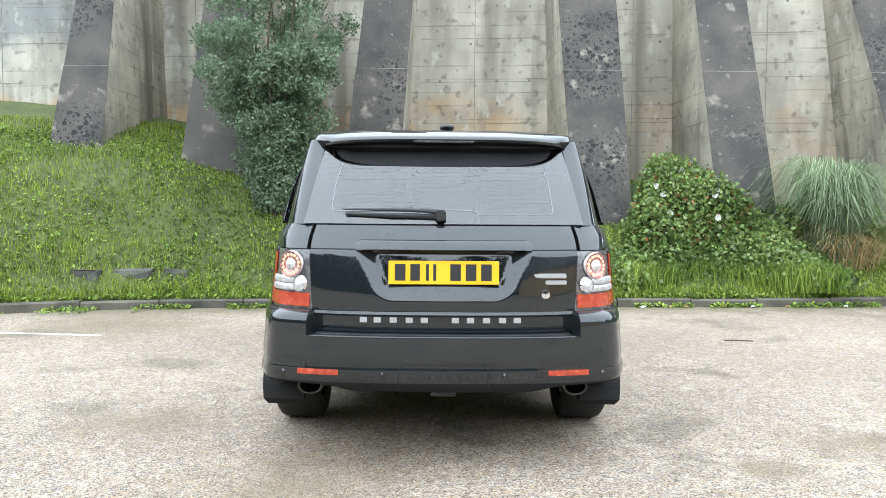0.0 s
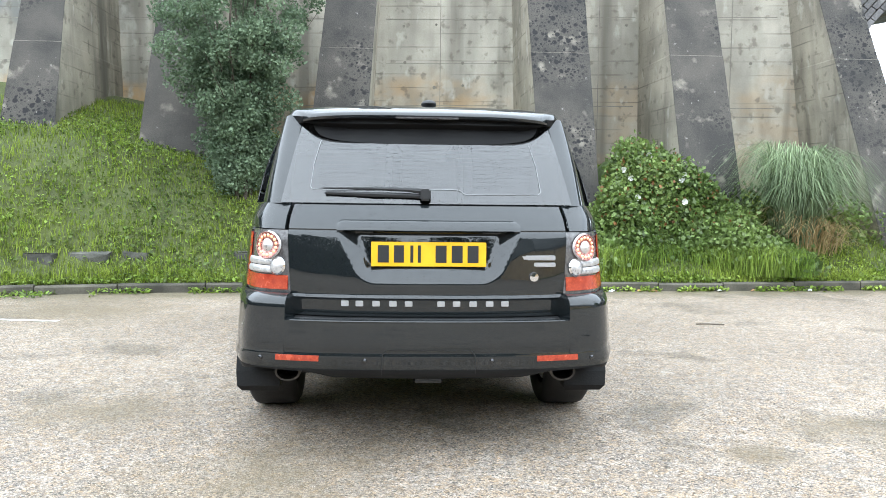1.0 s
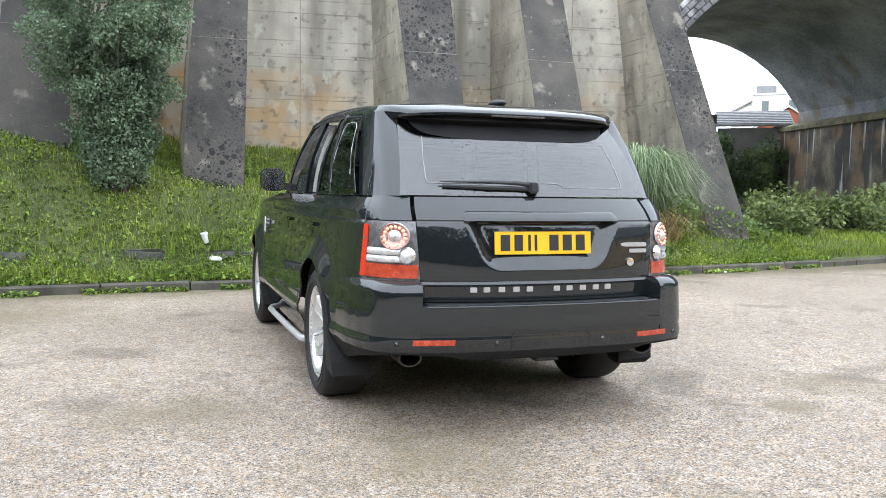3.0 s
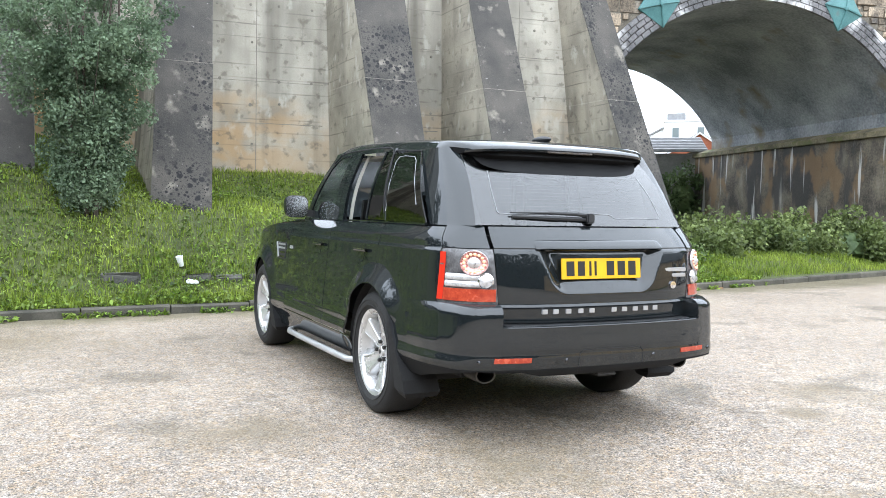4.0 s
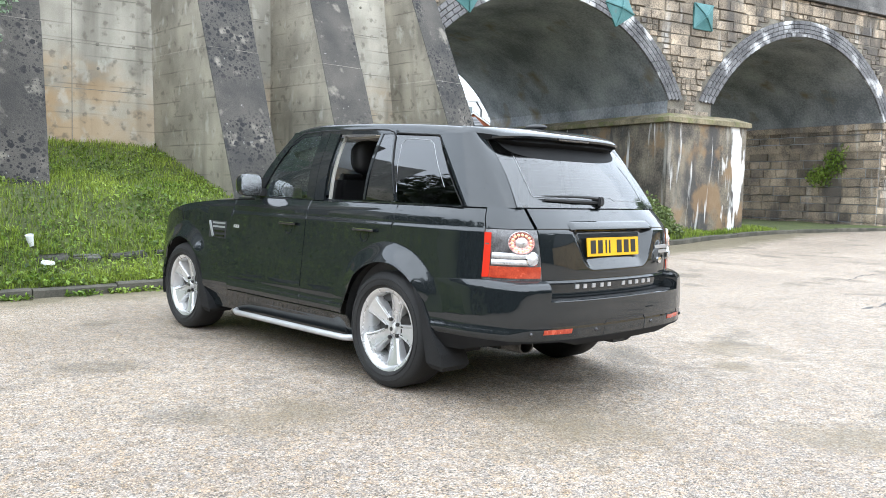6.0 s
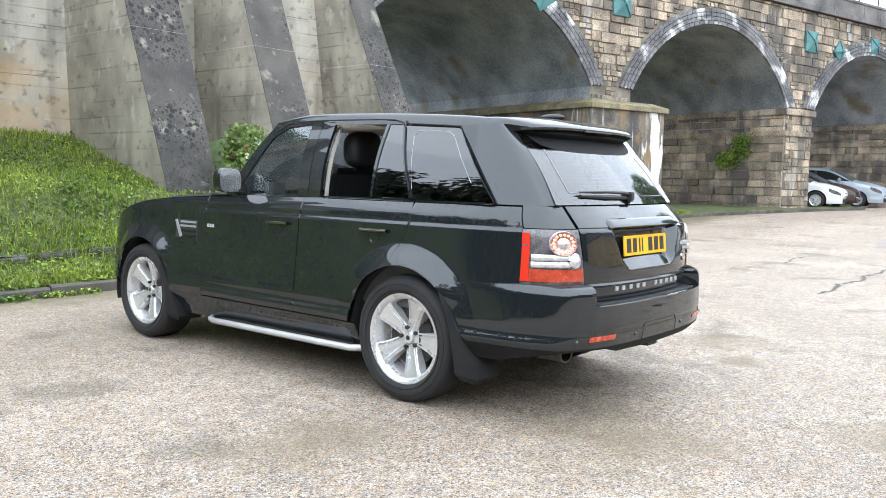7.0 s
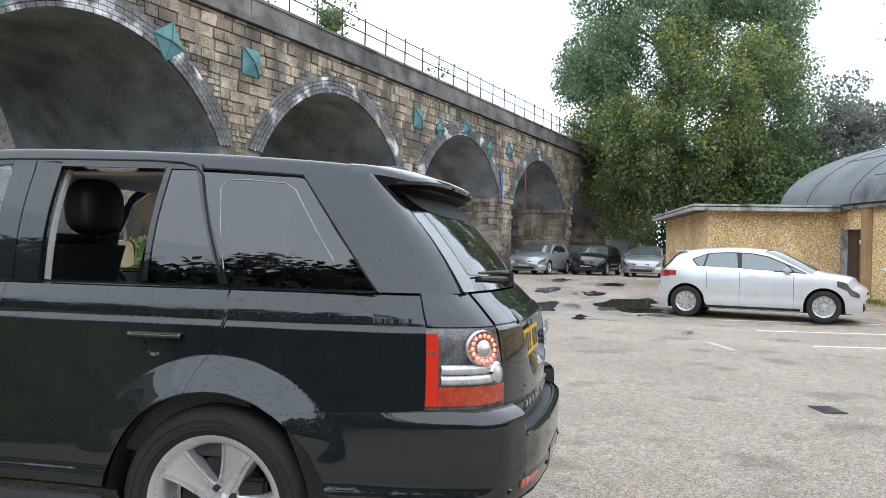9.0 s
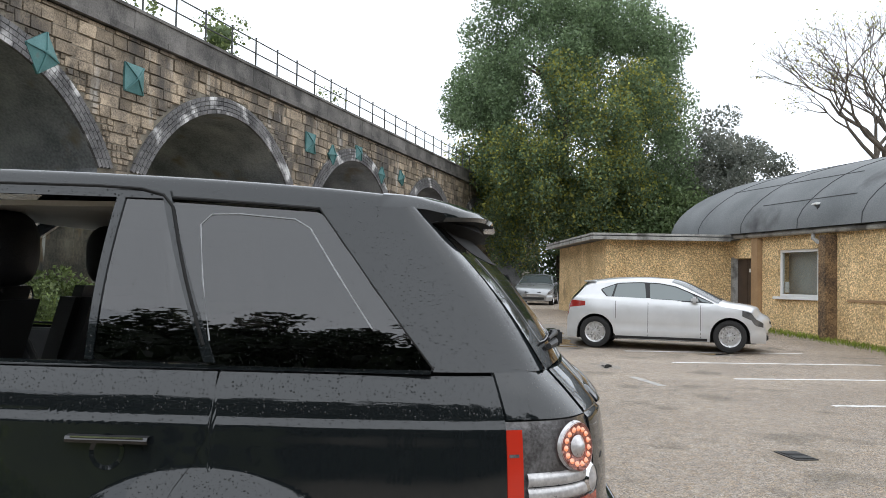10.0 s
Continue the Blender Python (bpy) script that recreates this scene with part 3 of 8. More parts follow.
mossy_cap = mat("mossy_cap_stone", (0.09, 0.08, 0.045), (0.27, 0.225, 0.14), rough=0.92, scale=2.2, fine=18, bump=0.9, stain=(0.13, 0.135, 0.05), stain_scale=2.5, stain_at=0.52)
green_iron = mat("green_painted_iron", (0.04, 0.13, 0.13), (0.08, 0.20, 0.195), rough=0.55, scale=3, fine=30, bump=0.15, stain=(0.10, 0.14, 0.13), stain_scale=3, stain_at=0.62)
rail_iron = mat("grey_railing_paint", (0.03, 0.033, 0.032), (0.06, 0.063, 0.06), rough=0.6, scale=5, fine=40, bump=0.1)


def damp(n, l, pos, col):
    """Black damp patches and pale lime crusts over one another."""
    crust = noise_node(n, l, pos, 1.6, 7, (1, 1, 0.5))
    col = mix_node(n, l, range_node(n, l, crust, 0.56, 0.68, 0.0, 0.5), col, (0.30, 0.27, 0.22))
    d = noise_node(n, l, pos, 1.1, 6, (1, 1, 0.30))
    col = mix_node(n, l, range_node(n, l, d, 0.46, 0.53, 0.0, 0.85), col, (0.05, 0.048, 0.047))
    rust = noise_node(n, l, pos, 1.3, 6, (1, 1, 0.7))
    col = mix_node(n, l, range_node(n, l, rust, 0.54, 0.62, 0.0, 0.7), col, (0.24, 0.15, 0.075))
    corner = n.new("ShaderNodeVectorMath")  # thick lime where the drip runs down at the front corner
    corner.operation = 'DISTANCE'
    flat = n.new("ShaderNodeMapping")
    flat.inputs["Scale"].default_value = (1, 1, 0)
    l.new(pos, flat.inputs["Vector"])
    l.new(flat.outputs["Vector"], corner.inputs[0])
    drip = VIA @ Vector((9.0, -0.35, 0))
    corner.inputs[1].default_value = (drip.x, drip.y, 0)
    ragged = n.new("ShaderNodeMath")
    ragged.operation = 'MULTIPLY_ADD'
    l.new(noise_node(n, l, pos, 3.6, 7, (1, 1, 0.22)), ragged.inputs[0])
    ragged.inputs[1].default_value = 2.6
    l.new(corner.outputs["Value"], ragged.inputs[2])
    col = mix_node(n, l, range_node(n, l, ragged.outputs[0], 1.50, 1.36, 0.0, 0.9), col, (0.70, 0.69, 0.66))
    thin = noise_node(n, l, pos, 5.0, 5, (1, 1, 0.08))
    return mix_node(n, l, range_node(n, l, thin, 0.62, 0.68, 0.0, 0.8), col, (0.66, 0.65, 0.62))


add_layer(lime_concrete, damp)
viaduct, VIA_NEAR, via_rng = build_viaduct()


def build_pier_casing():
    casing = thing("pier_casing", "brown concrete pier casing streaked with white lime", "pier", VIA, kind="structure")
    shaft = [(-0.5, 0.0, 0.35), (3.29, 0.0, 0.35)]
    slab = [(3.28, -0.1, 0.25), (3.29, 0.10, 0.45), (3.42, 0.10, 0.45), (3.56, -0.25, 0.1)]
    for name, rows, material, label in (("casing", shaft, lime_concrete, ""), ("cap", slab, mossy_cap, "mossy brown sloping cap stone")):
        casing_ring(name, rows, material, casing, label)


def casing_ring(name, rows, material, casing, label):
    bm = bmesh.new()
    rings = [[bm.verts.new(p) for p in ((6.35 - o, -f, z), (9.40 + o, -f, z), (9.40 + o, 10.6, z), (6.35 - o, 10.6, z))] for z, o, f in rows]
    for a, b in zip(rings, rings[1:]):
        for k in range(4):
            bm.faces.new((a[k - 1], a[k], b[k], b[k - 1]))
    bm.faces.new(rings[-1])
    bmesh.ops.recalc_face_normals(bm, faces=bm.faces)
    part(name, bm, material, casing, label)


def build_pattress(u, z, turn, size=0.72):
    pl = thing("tie_plate", "green painted iron wall tie plate with crossed ribs", "tie plate", VIA @ pose(u, -0.06, z) @ Matrix.Rotation(radians(turn), 4, 'Y'), "tie plates on the viaduct")
    h = size / 2
    bm = bmesh.new()
    back = [bm.verts.new(p) for p in ((-h, 0.04, -h), (h, 0.04, -h), (h, 0.04, h), (-h, 0.04, h))]
    rim = [bm.verts.new((v.co.x, -0.015, v.co.z)) for v in back]
    tip = bm.verts.new((0, -0.13, 0))
    for k in range(4):
        bm.faces.new((back[k - 1], back[k], rim[k], rim[k - 1]))
        bm.faces.new((rim[k - 1], rim[k], tip))
    part("plate", bm, green_iron, pl)
    for sx, sz in ((1, 1), (1, -1), (-1, 1), (-1, -1)):
        part("rib", tube(bmesh.new(), [(0, -0.145, 0), (sx * h * 0.96, -0.03, sz * h * 0.96)], 0.022, 4), green_iron, pl)
    part("boss", lathe([(-0.12, 0.06), (-0.16, 0.05), (-0.17, 0.03), (-0.17, 0)], 12, 'Y'), green_iron, pl)


def build_railing():
    rail = thing("parapet_railing", "thin grey iron railing along the viaduct parapet", "railing", VIA, kind="structure")
    z0 = COPING + 0.74
    u = 6.8
    while u < 44:
        part("post", tube(bmesh.new(), [(u, 0.12, z0 - 0.02), (u, 0.12, z0 + 0.98), (u, 0.12, z0 + 1.02)], [0.03, 0.028, 0.04], 6), rail_iron, rail)
        u += 1.42
    for dz in (0.52, 0.93):
        part("rail", tube(bmesh.new(), [(6.8, 0.12, z0 + dz), (44, 0.12, z0 + dz)], 0.022, 6), rail_iron, rail)


build_pier_casing()
for spot in ((0.0, 5.95, 32), (4.7, 6.15, -32), (7.75, 6.3, 0), (17.6, 6.3, 0), (19.5, 6.15, 40), (22.0, 6.6, 0), (24.6, 6.0, -40), (27.1, 6.2, 20)):
    build_pattress(*spot, 0.72 if spot[0] < 18 else 0.56)
build_railing()

# ---- the black car: y forward, rear axle at y = 0 ----
def wet(m, scale=95.0, strength=0.7, some=0.5):
    """Adds rain drops to a material: small domes of relief, sparse and of two sizes."""
    n, l = m.node_tree.nodes, m.node_tree.links
    p = n["Principled BSDF"]
    geo = n.new("ShaderNodeNewGeometry")
    prev = None
    for s, hi in ((scale, 0.25), (scale * 1.9, 0.24)):
        v = n.new("ShaderNodeTexVoronoi")
        v.inputs["Scale"].default_value = s
        l.new(geo.outputs["Position"], v.inputs["Vector"])
        r = n.new("ShaderNodeMapRange")
        r.interpolation_type = 'SMOOTHSTEP'
        r.inputs[1].default_value, r.inputs[2].default_value = hi, hi * 0.35
        l.new(v.outputs["Distance"], r.inputs[0])
        keep = n.new("ShaderNodeMath")
        keep.operation = 'GREATER_THAN'
        keep.inputs[1].default_value = some
        l.new(v.outputs["Color"], keep.inputs[0])
        mul = n.new("ShaderNodeMath")
        mul.operation = 'MULTIPLY'
        l.new(r.outputs[0], mul.inputs[0])
        l.new(keep.outputs[0], mul.inputs[1])
        if prev:
            mx = n.new("ShaderNodeMath")
            mx.operation = 'MAXIMUM'
            l.new(prev, mx.inputs[0])
            l.new(mul.outputs[0], mx.inputs[1])
            prev = mx.outputs[0]
        else:
            prev = mul.outputs[0]
    up = n.new("ShaderNodeSeparateXYZ")  # they run off the steep faces
    l.new(geo.outputs["True Normal"], up.inputs[0])
    lean = n.new("ShaderNodeMapRange")
    lean.inputs[1].default_value, lean.inputs[2].default_value = 0.10, 0.30
    l.new(up.outputs[2], lean.inputs[0])
    stay = n.new("ShaderNodeMath")
    stay.operation = 'MULTIPLY'
    l.new(prev, stay.inputs[0])
    l.new(lean.outputs[0], stay.inputs[1])
    b = n.new("ShaderNodeBump")
    b.inputs["Strength"].default_value, b.inputs["Distance"].default_value = strength, 0.004
    l.new(stay.outputs[0], b.inputs["Height"])
    l.new(b.outputs["Normal"], p.inputs["Normal"])
    if p.inputs["Coat Weight"].default_value:
        l.new(b.outputs["Normal"], p.inputs["Coat Normal"])
    return m


def glass(name, tint, rough=0.0):
    m = bpy.data.materials.new(name)
    m.use_nodes = True
    p = m.node_tree.nodes["Principled BSDF"]
    p.inputs["Base Color"].default_value = (*tint, 1)
    p.inputs["Transmission Weight"].default_value, p.inputs["Roughness"].default_value, p.inputs["IOR"].default_value = 1.0, rough, 1.5
    return m


def glow(name, colour, strength):
    m = mat(name, colour, rough=0.25, bump=0)
    p = m.node_tree.nodes["Principled BSDF"]
    p.inputs["Emission Color"].default_value, p.inputs["Emission Strength"].default_value = (*colour, 1), strength
    return m


paint = wet(mat("black_car_paint", (0.0106, 0.0130, 0.0142), rough=0.45, spec=0.0, coat=1.0, bump=0))
paint.node_tree.nodes["Principled BSDF"].inputs["Coat IOR"].default_value = 1.6
paint_dry = mat("black_gloss_trim", (0.005, 0.005, 0.0055), rough=0.12, bump=0, spec=0.9)
plastic = mat("black_plastic", (0.012, 0.012, 0.013), (0.02, 0.02, 0.021), rough=0.55, scale=8, fine=300, bump=0.1)
rubber = mat("tyre_rubber", (0.010, 0.010, 0.010), (0.022, 0.021, 0.020), rough=0.8, scale=6, fine=150, bump=0.25)
spoiler_black = mat("matt_black_spoiler", (0.008, 0.008, 0.0085), (0.013, 0.013, 0.013), rough=0.7, scale=8, fine=200, bump=0.05, spec=0.2)
flap_rubber = mat("mudflap_rubber", (0.011, 0.011, 0.0115), (0.02, 0.02, 0.02), rough=0.8, scale=6, fine=120, bump=0.15, spec=0.25)
alloy = mat("silver_alloy", (0.56, 0.56, 0.56), (0.68, 0.68, 0.675), rough=0.28, scale=5, fine=60, bump=0.02, metal=0.6, coat=0.4)
steel_step = mat("silver_side_step", (0.40, 0.40, 0.40), (0.50, 0.50, 0.50), rough=0.4, scale=5, fine=120, bump=0.08, metal=0.4)
chrome = mat("chrome", (0.75, 0.75, 0.76), rough=0.12, metal=1.0, bump=0)
badge_silver = mat("badge_silver", (0.46, 0.46, 0.47), rough=0.35, metal=0.6, bump=0)
dark_metal = mat("brake_metal", (0.018, 0.017, 0.016), (0.045, 0.042, 0.038), rough=0.6, scale=12, fine=80, metal=0.4)
exhaust_metal = mat("sooted_exhaust_steel", (0.05, 0.048, 0.045), (0.13, 0.12, 0.11), rough=0.45, scale=14, fine=80, metal=0.7)
under_dark = mat("underbody", (0.008, 0.008, 0.008), (0.02, 0.019, 0.018), rough=0.9, scale=5, fine=60)
tinted = wet(glass("privacy_glass", (0.02, 0.021, 0.022)), 120, 0.3, 0.74)
tinted.node_tree.nodes["Principled BSDF"].inputs["IOR"].default_value = 1.8
rear_tint = wet(glass("rear_privacy_glass", (0.02, 0.021, 0.022)), 88, 0.9, 0.42)
rear_tint.node_tree.nodes["Principled BSDF"].inputs["IOR"].default_value = 1.9
clear = wet(glass("clear_car_glass", (0.86, 0.90, 0.88)), 120, 0.3, 0.74)
lamp_red = mat("red_lamp_plastic", (0.55, 0.03, 0.013), rough=0.2, coat=0.5, bump=0)
lamp_orange = mat("orange_red_lamp_plastic", (0.30, 0.030, 0.013), (0.48, 0.068, 0.026), rough=0.25, scale=30, fine=120, coat=0.5, bump=0.05)
lamp_dark = mat("smoked_lamp_base", (0.07, 0.065, 0.065), (0.17, 0.165, 0.165), rough=0.15, scale=30, fine=120, bump=0.1, metal=0.2, coat=0.5)
lamp_ring = mat("red_tinted_reflector", (0.30, 0.09, 0.07), (0.75, 0.42, 0.38), rough=0.25, scale=70, fine=200, bump=0.2, metal=0.8)
lamp_led = glow("lit_red_diode", (1.0, 0.27, 0.07), 0.5)
lamp_led.node_tree.nodes["Principled BSDF"].inputs["Base Color"].default_value = (0.50, 0.36, 0.32, 1)
lamp_silver = mat("lamp_reflector", (0.42, 0.41, 0.41), (0.66, 0.645, 0.64), rough=0.3, scale=40, fine=120, bump=0.06, metal=0.45)
plate_yellow = mat("yellow_plate", (0.68, 0.37, 0.006), (0.74, 0.42, 0.008), rough=0.35, scale=9, fine=90, bump=0.02)
plate_ink = mat("plate_black", (0.012, 0.012, 0.012), rough=0.4, bump=0)
heater_tone = mat("heater_line", (0.34, 0.35, 0.36), rough=0.5, bump=0)
seat_leather = mat("black_leather", (0.010, 0.010, 0.011), (0.022, 0.022, 0.022), rough=0.5, scale=9, fine=160, bump=0.15)
cream_trim = mat("cream_trim", (0.42, 0.40, 0.36), (0.5, 0.48, 0.43), rough=0.6, scale=8, fine=100, bump=0.05)
cabin_grey = mat("grey_cabin_plastic", (0.05, 0.052, 0.055), (0.085, 0.087, 0.09), rough=0.5, scale=8, fine=200, bump=0.1)

HUB, ARCH_R, WHEELBASE = 0.384, 0.420, 2.745
OUTLINE = [(0, -1.060), (0.2, -1.056), (0.42, -1.038), (0.58, -1.004), (0.68, -0.967), (0.75, -0.929), (0.80, -0.88), (0.838, -0.81), (0.868, -0.73), (0.894, -0.62), (0.911, -0.45), (0.922, -0.2), (0.929, 0.1), (0.933, 0.5), (0.935, 1.2), (0.932, 1.9), (0.93, 2.5), (0.915, 2.9), (0.87, 3.2), (0.78, 3.38), (0.6, 3.47), (0.3, 3.52), (0, 3.54)]
SIDE_OFF = [(0.26, -0.045), (0.36, -0.018), (0.43, 0.016), (0.462, 0.028), (0.485, 0.027), (0.51, 0.019), (0.56, 0.018), (0.7, 0.006), (0.85, -0.009), (0.98, -0.022), (1.03, -0.026), (1.037, -0.0267), (1.042, -0.0290), (1.050, -0.0340), (1.056, -0.0362), (1.062, -0.0368), (1.075, -0.0388), (1.09, -0.0412), (1.103, -0.0440), (1.112, -0.0470), (1.122, -0.0515), (1.14, -0.0612), (1.165, -0.0760), (1.18, -0.0852)]
TAIL_OFF = [(0.64, 0.0), (0.76, 0.014), (0.85, 0.014), (0.95, 0.006), (1.02, -0.004), (1.046, -0.010), (1.056, -0.016), (1.068, -0.026), (1.12, -0.075), (1.175, -0.132)]
BUMP_OFF = [(0.34, -0.03), (0.38, 0.02), (0.43, 0.064), (0.49, 0.0785), (0.508, 0.0805), (0.514, 0.0785), (0.56, 0.082), (0.65, 0.081), (0.72, 0.079), (0.746, 0.0755), (0.757, 0.069), (0.765, 0.056), (0.772, 0.044), (0.78, 0.040)]


def _outline():
    pts = []
    n = len(OUTLINE)
    for i in range(n - 1):
        p0, p1, p2, p3 = (np.array(OUTLINE[min(max(k, 0), n - 1)]) for k in (i - 1, i, i + 1, i + 2))
        for t in np.linspace(0, 1, 16, endpoint=False):
            pts.append(0.5 * (2 * p1 + (p2 - p0) * t + (2 * p0 - 5 * p1 + 4 * p2 - p3) * t**2 + (3 * p1 - p0 - 3 * p2 + p3) * t**3))
    pts = np.array(pts + [np.array(OUTLINE[-1])])
    s = np.concatenate([[0], np.cumsum(np.hypot(*np.diff(pts, axis=0).T))])
    return pts, s


RIM, RIM_S = _outline()
_side = [i for i in range(len(RIM)) if -0.97 < RIM[i][1] < 3.45 and RIM[i][0] > 0.4]


def s_of_y(y):
    return float(np.interp(y, [RIM[i][1] for i in _side], [RIM_S[i] for i in _side]))


def s_of_x(x):
    k = 16 * 7
    return float(np.interp(x, RIM[:k, 0], RIM_S[:k]))


@functools.lru_cache(maxsize=None)
def skin(s, z, low=False, out=0.0):
    """A point of the car's outer skin on its right half: s along the plan outline from the tail, z up; low: the rear bumper."""
    x, y = np.interp(s, RIM_S, RIM[:, 0]), np.interp(s, RIM_S, RIM[:, 1])
    x1, y1 = np.interp(s + 0.02, RIM_S, RIM[:, 0]), np.interp(s + 0.02, RIM_S, RIM[:, 1])
    x0, y0 = np.interp(max(0, s - 0.02), RIM_S, RIM[:, 0]), np.interp(max(0, s - 0.02), RIM_S, RIM[:, 1])
    tx, ty = x1 - x0, y1 - y0
    d = math.hypot(tx, ty)
    nx, ny = ty / d, -tx / d
    side = soft_table(SIDE_OFF, z)
    rear = soft_table(BUMP_OFF if low else TAIL_OFF, z) if ny < 0 else soft_table(SIDE_OFF, z) * 2
    if nx > 0.8:
        for c in (0.0, WHEELBASE):
            r = math.hypot(y - c, z - HUB)
            if r < 0.57 and z > HUB - 0.05:
                f = min(1.0, max(0.0, (0.548 - r) / 0.125))
                over = min(1.0, max(0.25, ((z - HUB) / max(r, 0.01) - 0.42) / 0.36))
                side += 0.045 * over * (0.7 * f + 0.3 * f * f * (3 - 2 * f)) * (nx - 0.8) * 5
    if low and ny < 0:  # the bumper is squarer in plan than the body above it
        corner = 0.042 * max(0.0, -2 * nx * ny)**1.5 * (1 - 0.65 * min(1.0, max(0.0, (z - 0.735) / 0.03)))
        side, rear = side + corner, rear + corner
    return Vector((x + nx * (side + out), y + ny * (rear + out), z))


def skin_normal(sx, low=False):
    """The outward direction of the skin at a point of the car's right (sx 1) or left (sx -1) side."""
    def at(co):
        q = s_of_y(co.y)
        a = skin(q + 0.006, co.z, low) - skin(q - 0.006, co.z, low)
        b = skin(q, co.z + 0.004, low) - skin(q, co.z - 0.004, low)
        n = a.cross(b).normalized()
        if n.x < 0:
            n = -n
        return (n.x * sx, n.y, n.z)
    return at


def sheet(rows, sx, gap_rim=0.012, closed=True):
    """A bmesh from rows of points, mirrored by sx, with its rim turned inwards."""
    bm = bmesh.new()
    g = [[bm.verts.new((p[0] * sx, p[1], p[2])) for p in row] for row in rows]
    for a, b in zip(g, g[1:]):
        for i in range(len(a) - 1):
            q = [a[i], a[i + 1], b[i + 1], b[i]]
            if sx < 0:
                q.reverse()
            if (q[0].co - q[2].co).length > 1e-6:
                bm.faces.new(q)
    bmesh.ops.remove_doubles(bm, verts=bm.verts, dist=1e-5)
    bmesh.ops.recalc_face_normals(bm, faces=bm.faces)
    c = Vector((0, 1.0, 0.9))
    bm.faces.ensure_lookup_table()
    mid = bm.faces[len(bm.faces) // 2]
    if mid.normal.dot(mid.calc_center_median() - c) < 0:
        bmesh.ops.reverse_faces(bm, faces=bm.faces)
    if gap_rim:
        edges = [e for e in bm.edges if e.is_boundary]
        ext = bmesh.ops.extrude_edge_only(bm, edges=edges)["geom"]
        moved = [v for v in ext if isinstance(v, bmesh.types.BMVert)]
        for v in moved:
            toward = Vector((-v.co.x * 0.5, (1.0 - v.co.y) * 0.35, 0.0))
            v.co += toward.normalized() * gap_rim
    return bm


def columns(ys, lo, hi, nz, low=False, out=0.0, gap=0.0025):
    """Rows of skin points over columns y with bottom lo(y) and top hi(y)."""
    rows = []
    for i, y in enumerate(ys):
        a, b = lo(y) + gap, hi(y) - gap
        yy = y + (gap if i == 0 else -gap if i == len(ys) - 1 else 0)
        s = s_of_y(yy)
        rows.append([skin(s, a + (b - a) * k / nz, low, out) for k in range(nz + 1)])
    return rows


def arch_lo(y, c, base):
    d = abs(y - c)
    return max(base, HUB + math.sqrt(ARCH_R**2 - d * d)) if d < ARCH_R else base


def spread(a, b, n, c=None):
    """Columns from a to b, closer together where the wheel arch at c and the door seam are steep."""
    ys = list(np.linspace(a, b, n)) + list(np.linspace(-0.012, 0.105, 26))
    if c is not None:
        ys += [c + ARCH_R * math.cos(k * math.pi / 40) for k in range(41)]
    return [y for y in sorted(ys) if a <= y <= b]


def bumper_top(y):
    """Height of the seam between the rear quarter and the bumper, rising towards the lamp."""
    return lerp_table([(-0.78, 0.770), (-0.42, 0.745), (-0.30, 0.738)], y)[0]


SEAM = [(-0.014, 1.165), (-0.010, 1.09), (-0.006, 1.02), (0.03, 0.94), (0.07, 0.88), (0.105, 0.79)]


def seam_z(y):
    return lerp_table(SEAM, y)[0]


def bonnet_z(y):
    return soft_table([(1.6, 1.165), (1.95, 1.145), (2.4, 1.12), (2.85, 1.075), (3.15, 1.0), (3.4, 0.9)], y)


def gh_x(z):
    return 0.845 - 0.304 * (z - 1.15)


def gh_taper(y):
    """How the glasshouse narrows towards both ends."""
    return 0.030 * (1 - ((y - 0.45) / 1.3)**2) - 0.018


def gh_bow(y, z):
    """How far the side glass bows out, along the car and in height."""
    return gh_taper(y) + 0.026 * math.sin(math.pi * min(1.0, max(0.0, (z - 1.165) / 0.46)))


def pane(poly, thick, sx, inset=0.0, out=0.0, nz=14):
    """A bowed piece in the leaning plane of the side windows, from (y, z) corners, cut into level strips."""
    pts = [(sx * (gh_x(z) + out), y, z) for y, z in poly]
    bm = prism(pts, thick, (-sx, 0, 0))
    zs = [p[1] for p in poly]
    for z in np.linspace(min(zs), max(zs), nz)[1:-1]:
        bmesh.ops.bisect_plane(bm, geom=bm.verts[:] + bm.edges[:] + bm.faces[:], plane_co=(0, 0, z), plane_no=(0, 0, 1))
    for v in bm.verts:
        v.co.x += sx * gh_bow(v.co.y, v.co.z)
    return bm


def rounded(poly, r, seg=4):
    """The polygon with its corners rounded."""
    out = []
    n = len(poly)
    for i in range(n):
        p, a, b = (Vector(poly[i]), Vector(poly[i - 1]), Vector(poly[(i + 1) % n]))
        da, db = (a - p), (b - p)
        ra, rb = min(r, da.length * 0.45), min(r, db.length * 0.45)
        pa, pb = p + da.normalized() * ra, p + db.normalized() * rb
        for k in range(seg + 1):
            t = k / seg
            out.append(tuple((1 - t)**2 * pa + 2 * t * (1 - t) * p + t * t * pb))
    return out


def tail_y(x, z):
    """The tailgate glass: leaning forward and bowed."""
    return -0.935 + 0.86 * (z - 1.172) + 0.085 * (x / 0.7)**2 - 0.028 * math.sin(math.pi * (z - 1.172) / 0.43)


def roof_edge(y):
    return soft_table([(-0.62, 1.590), (-0.48, 1.603), (-0.25, 1.625), (0.2, 1.652), (0.8, 1.672), (1.15, 1.672), (1.38, 1.645)], y)


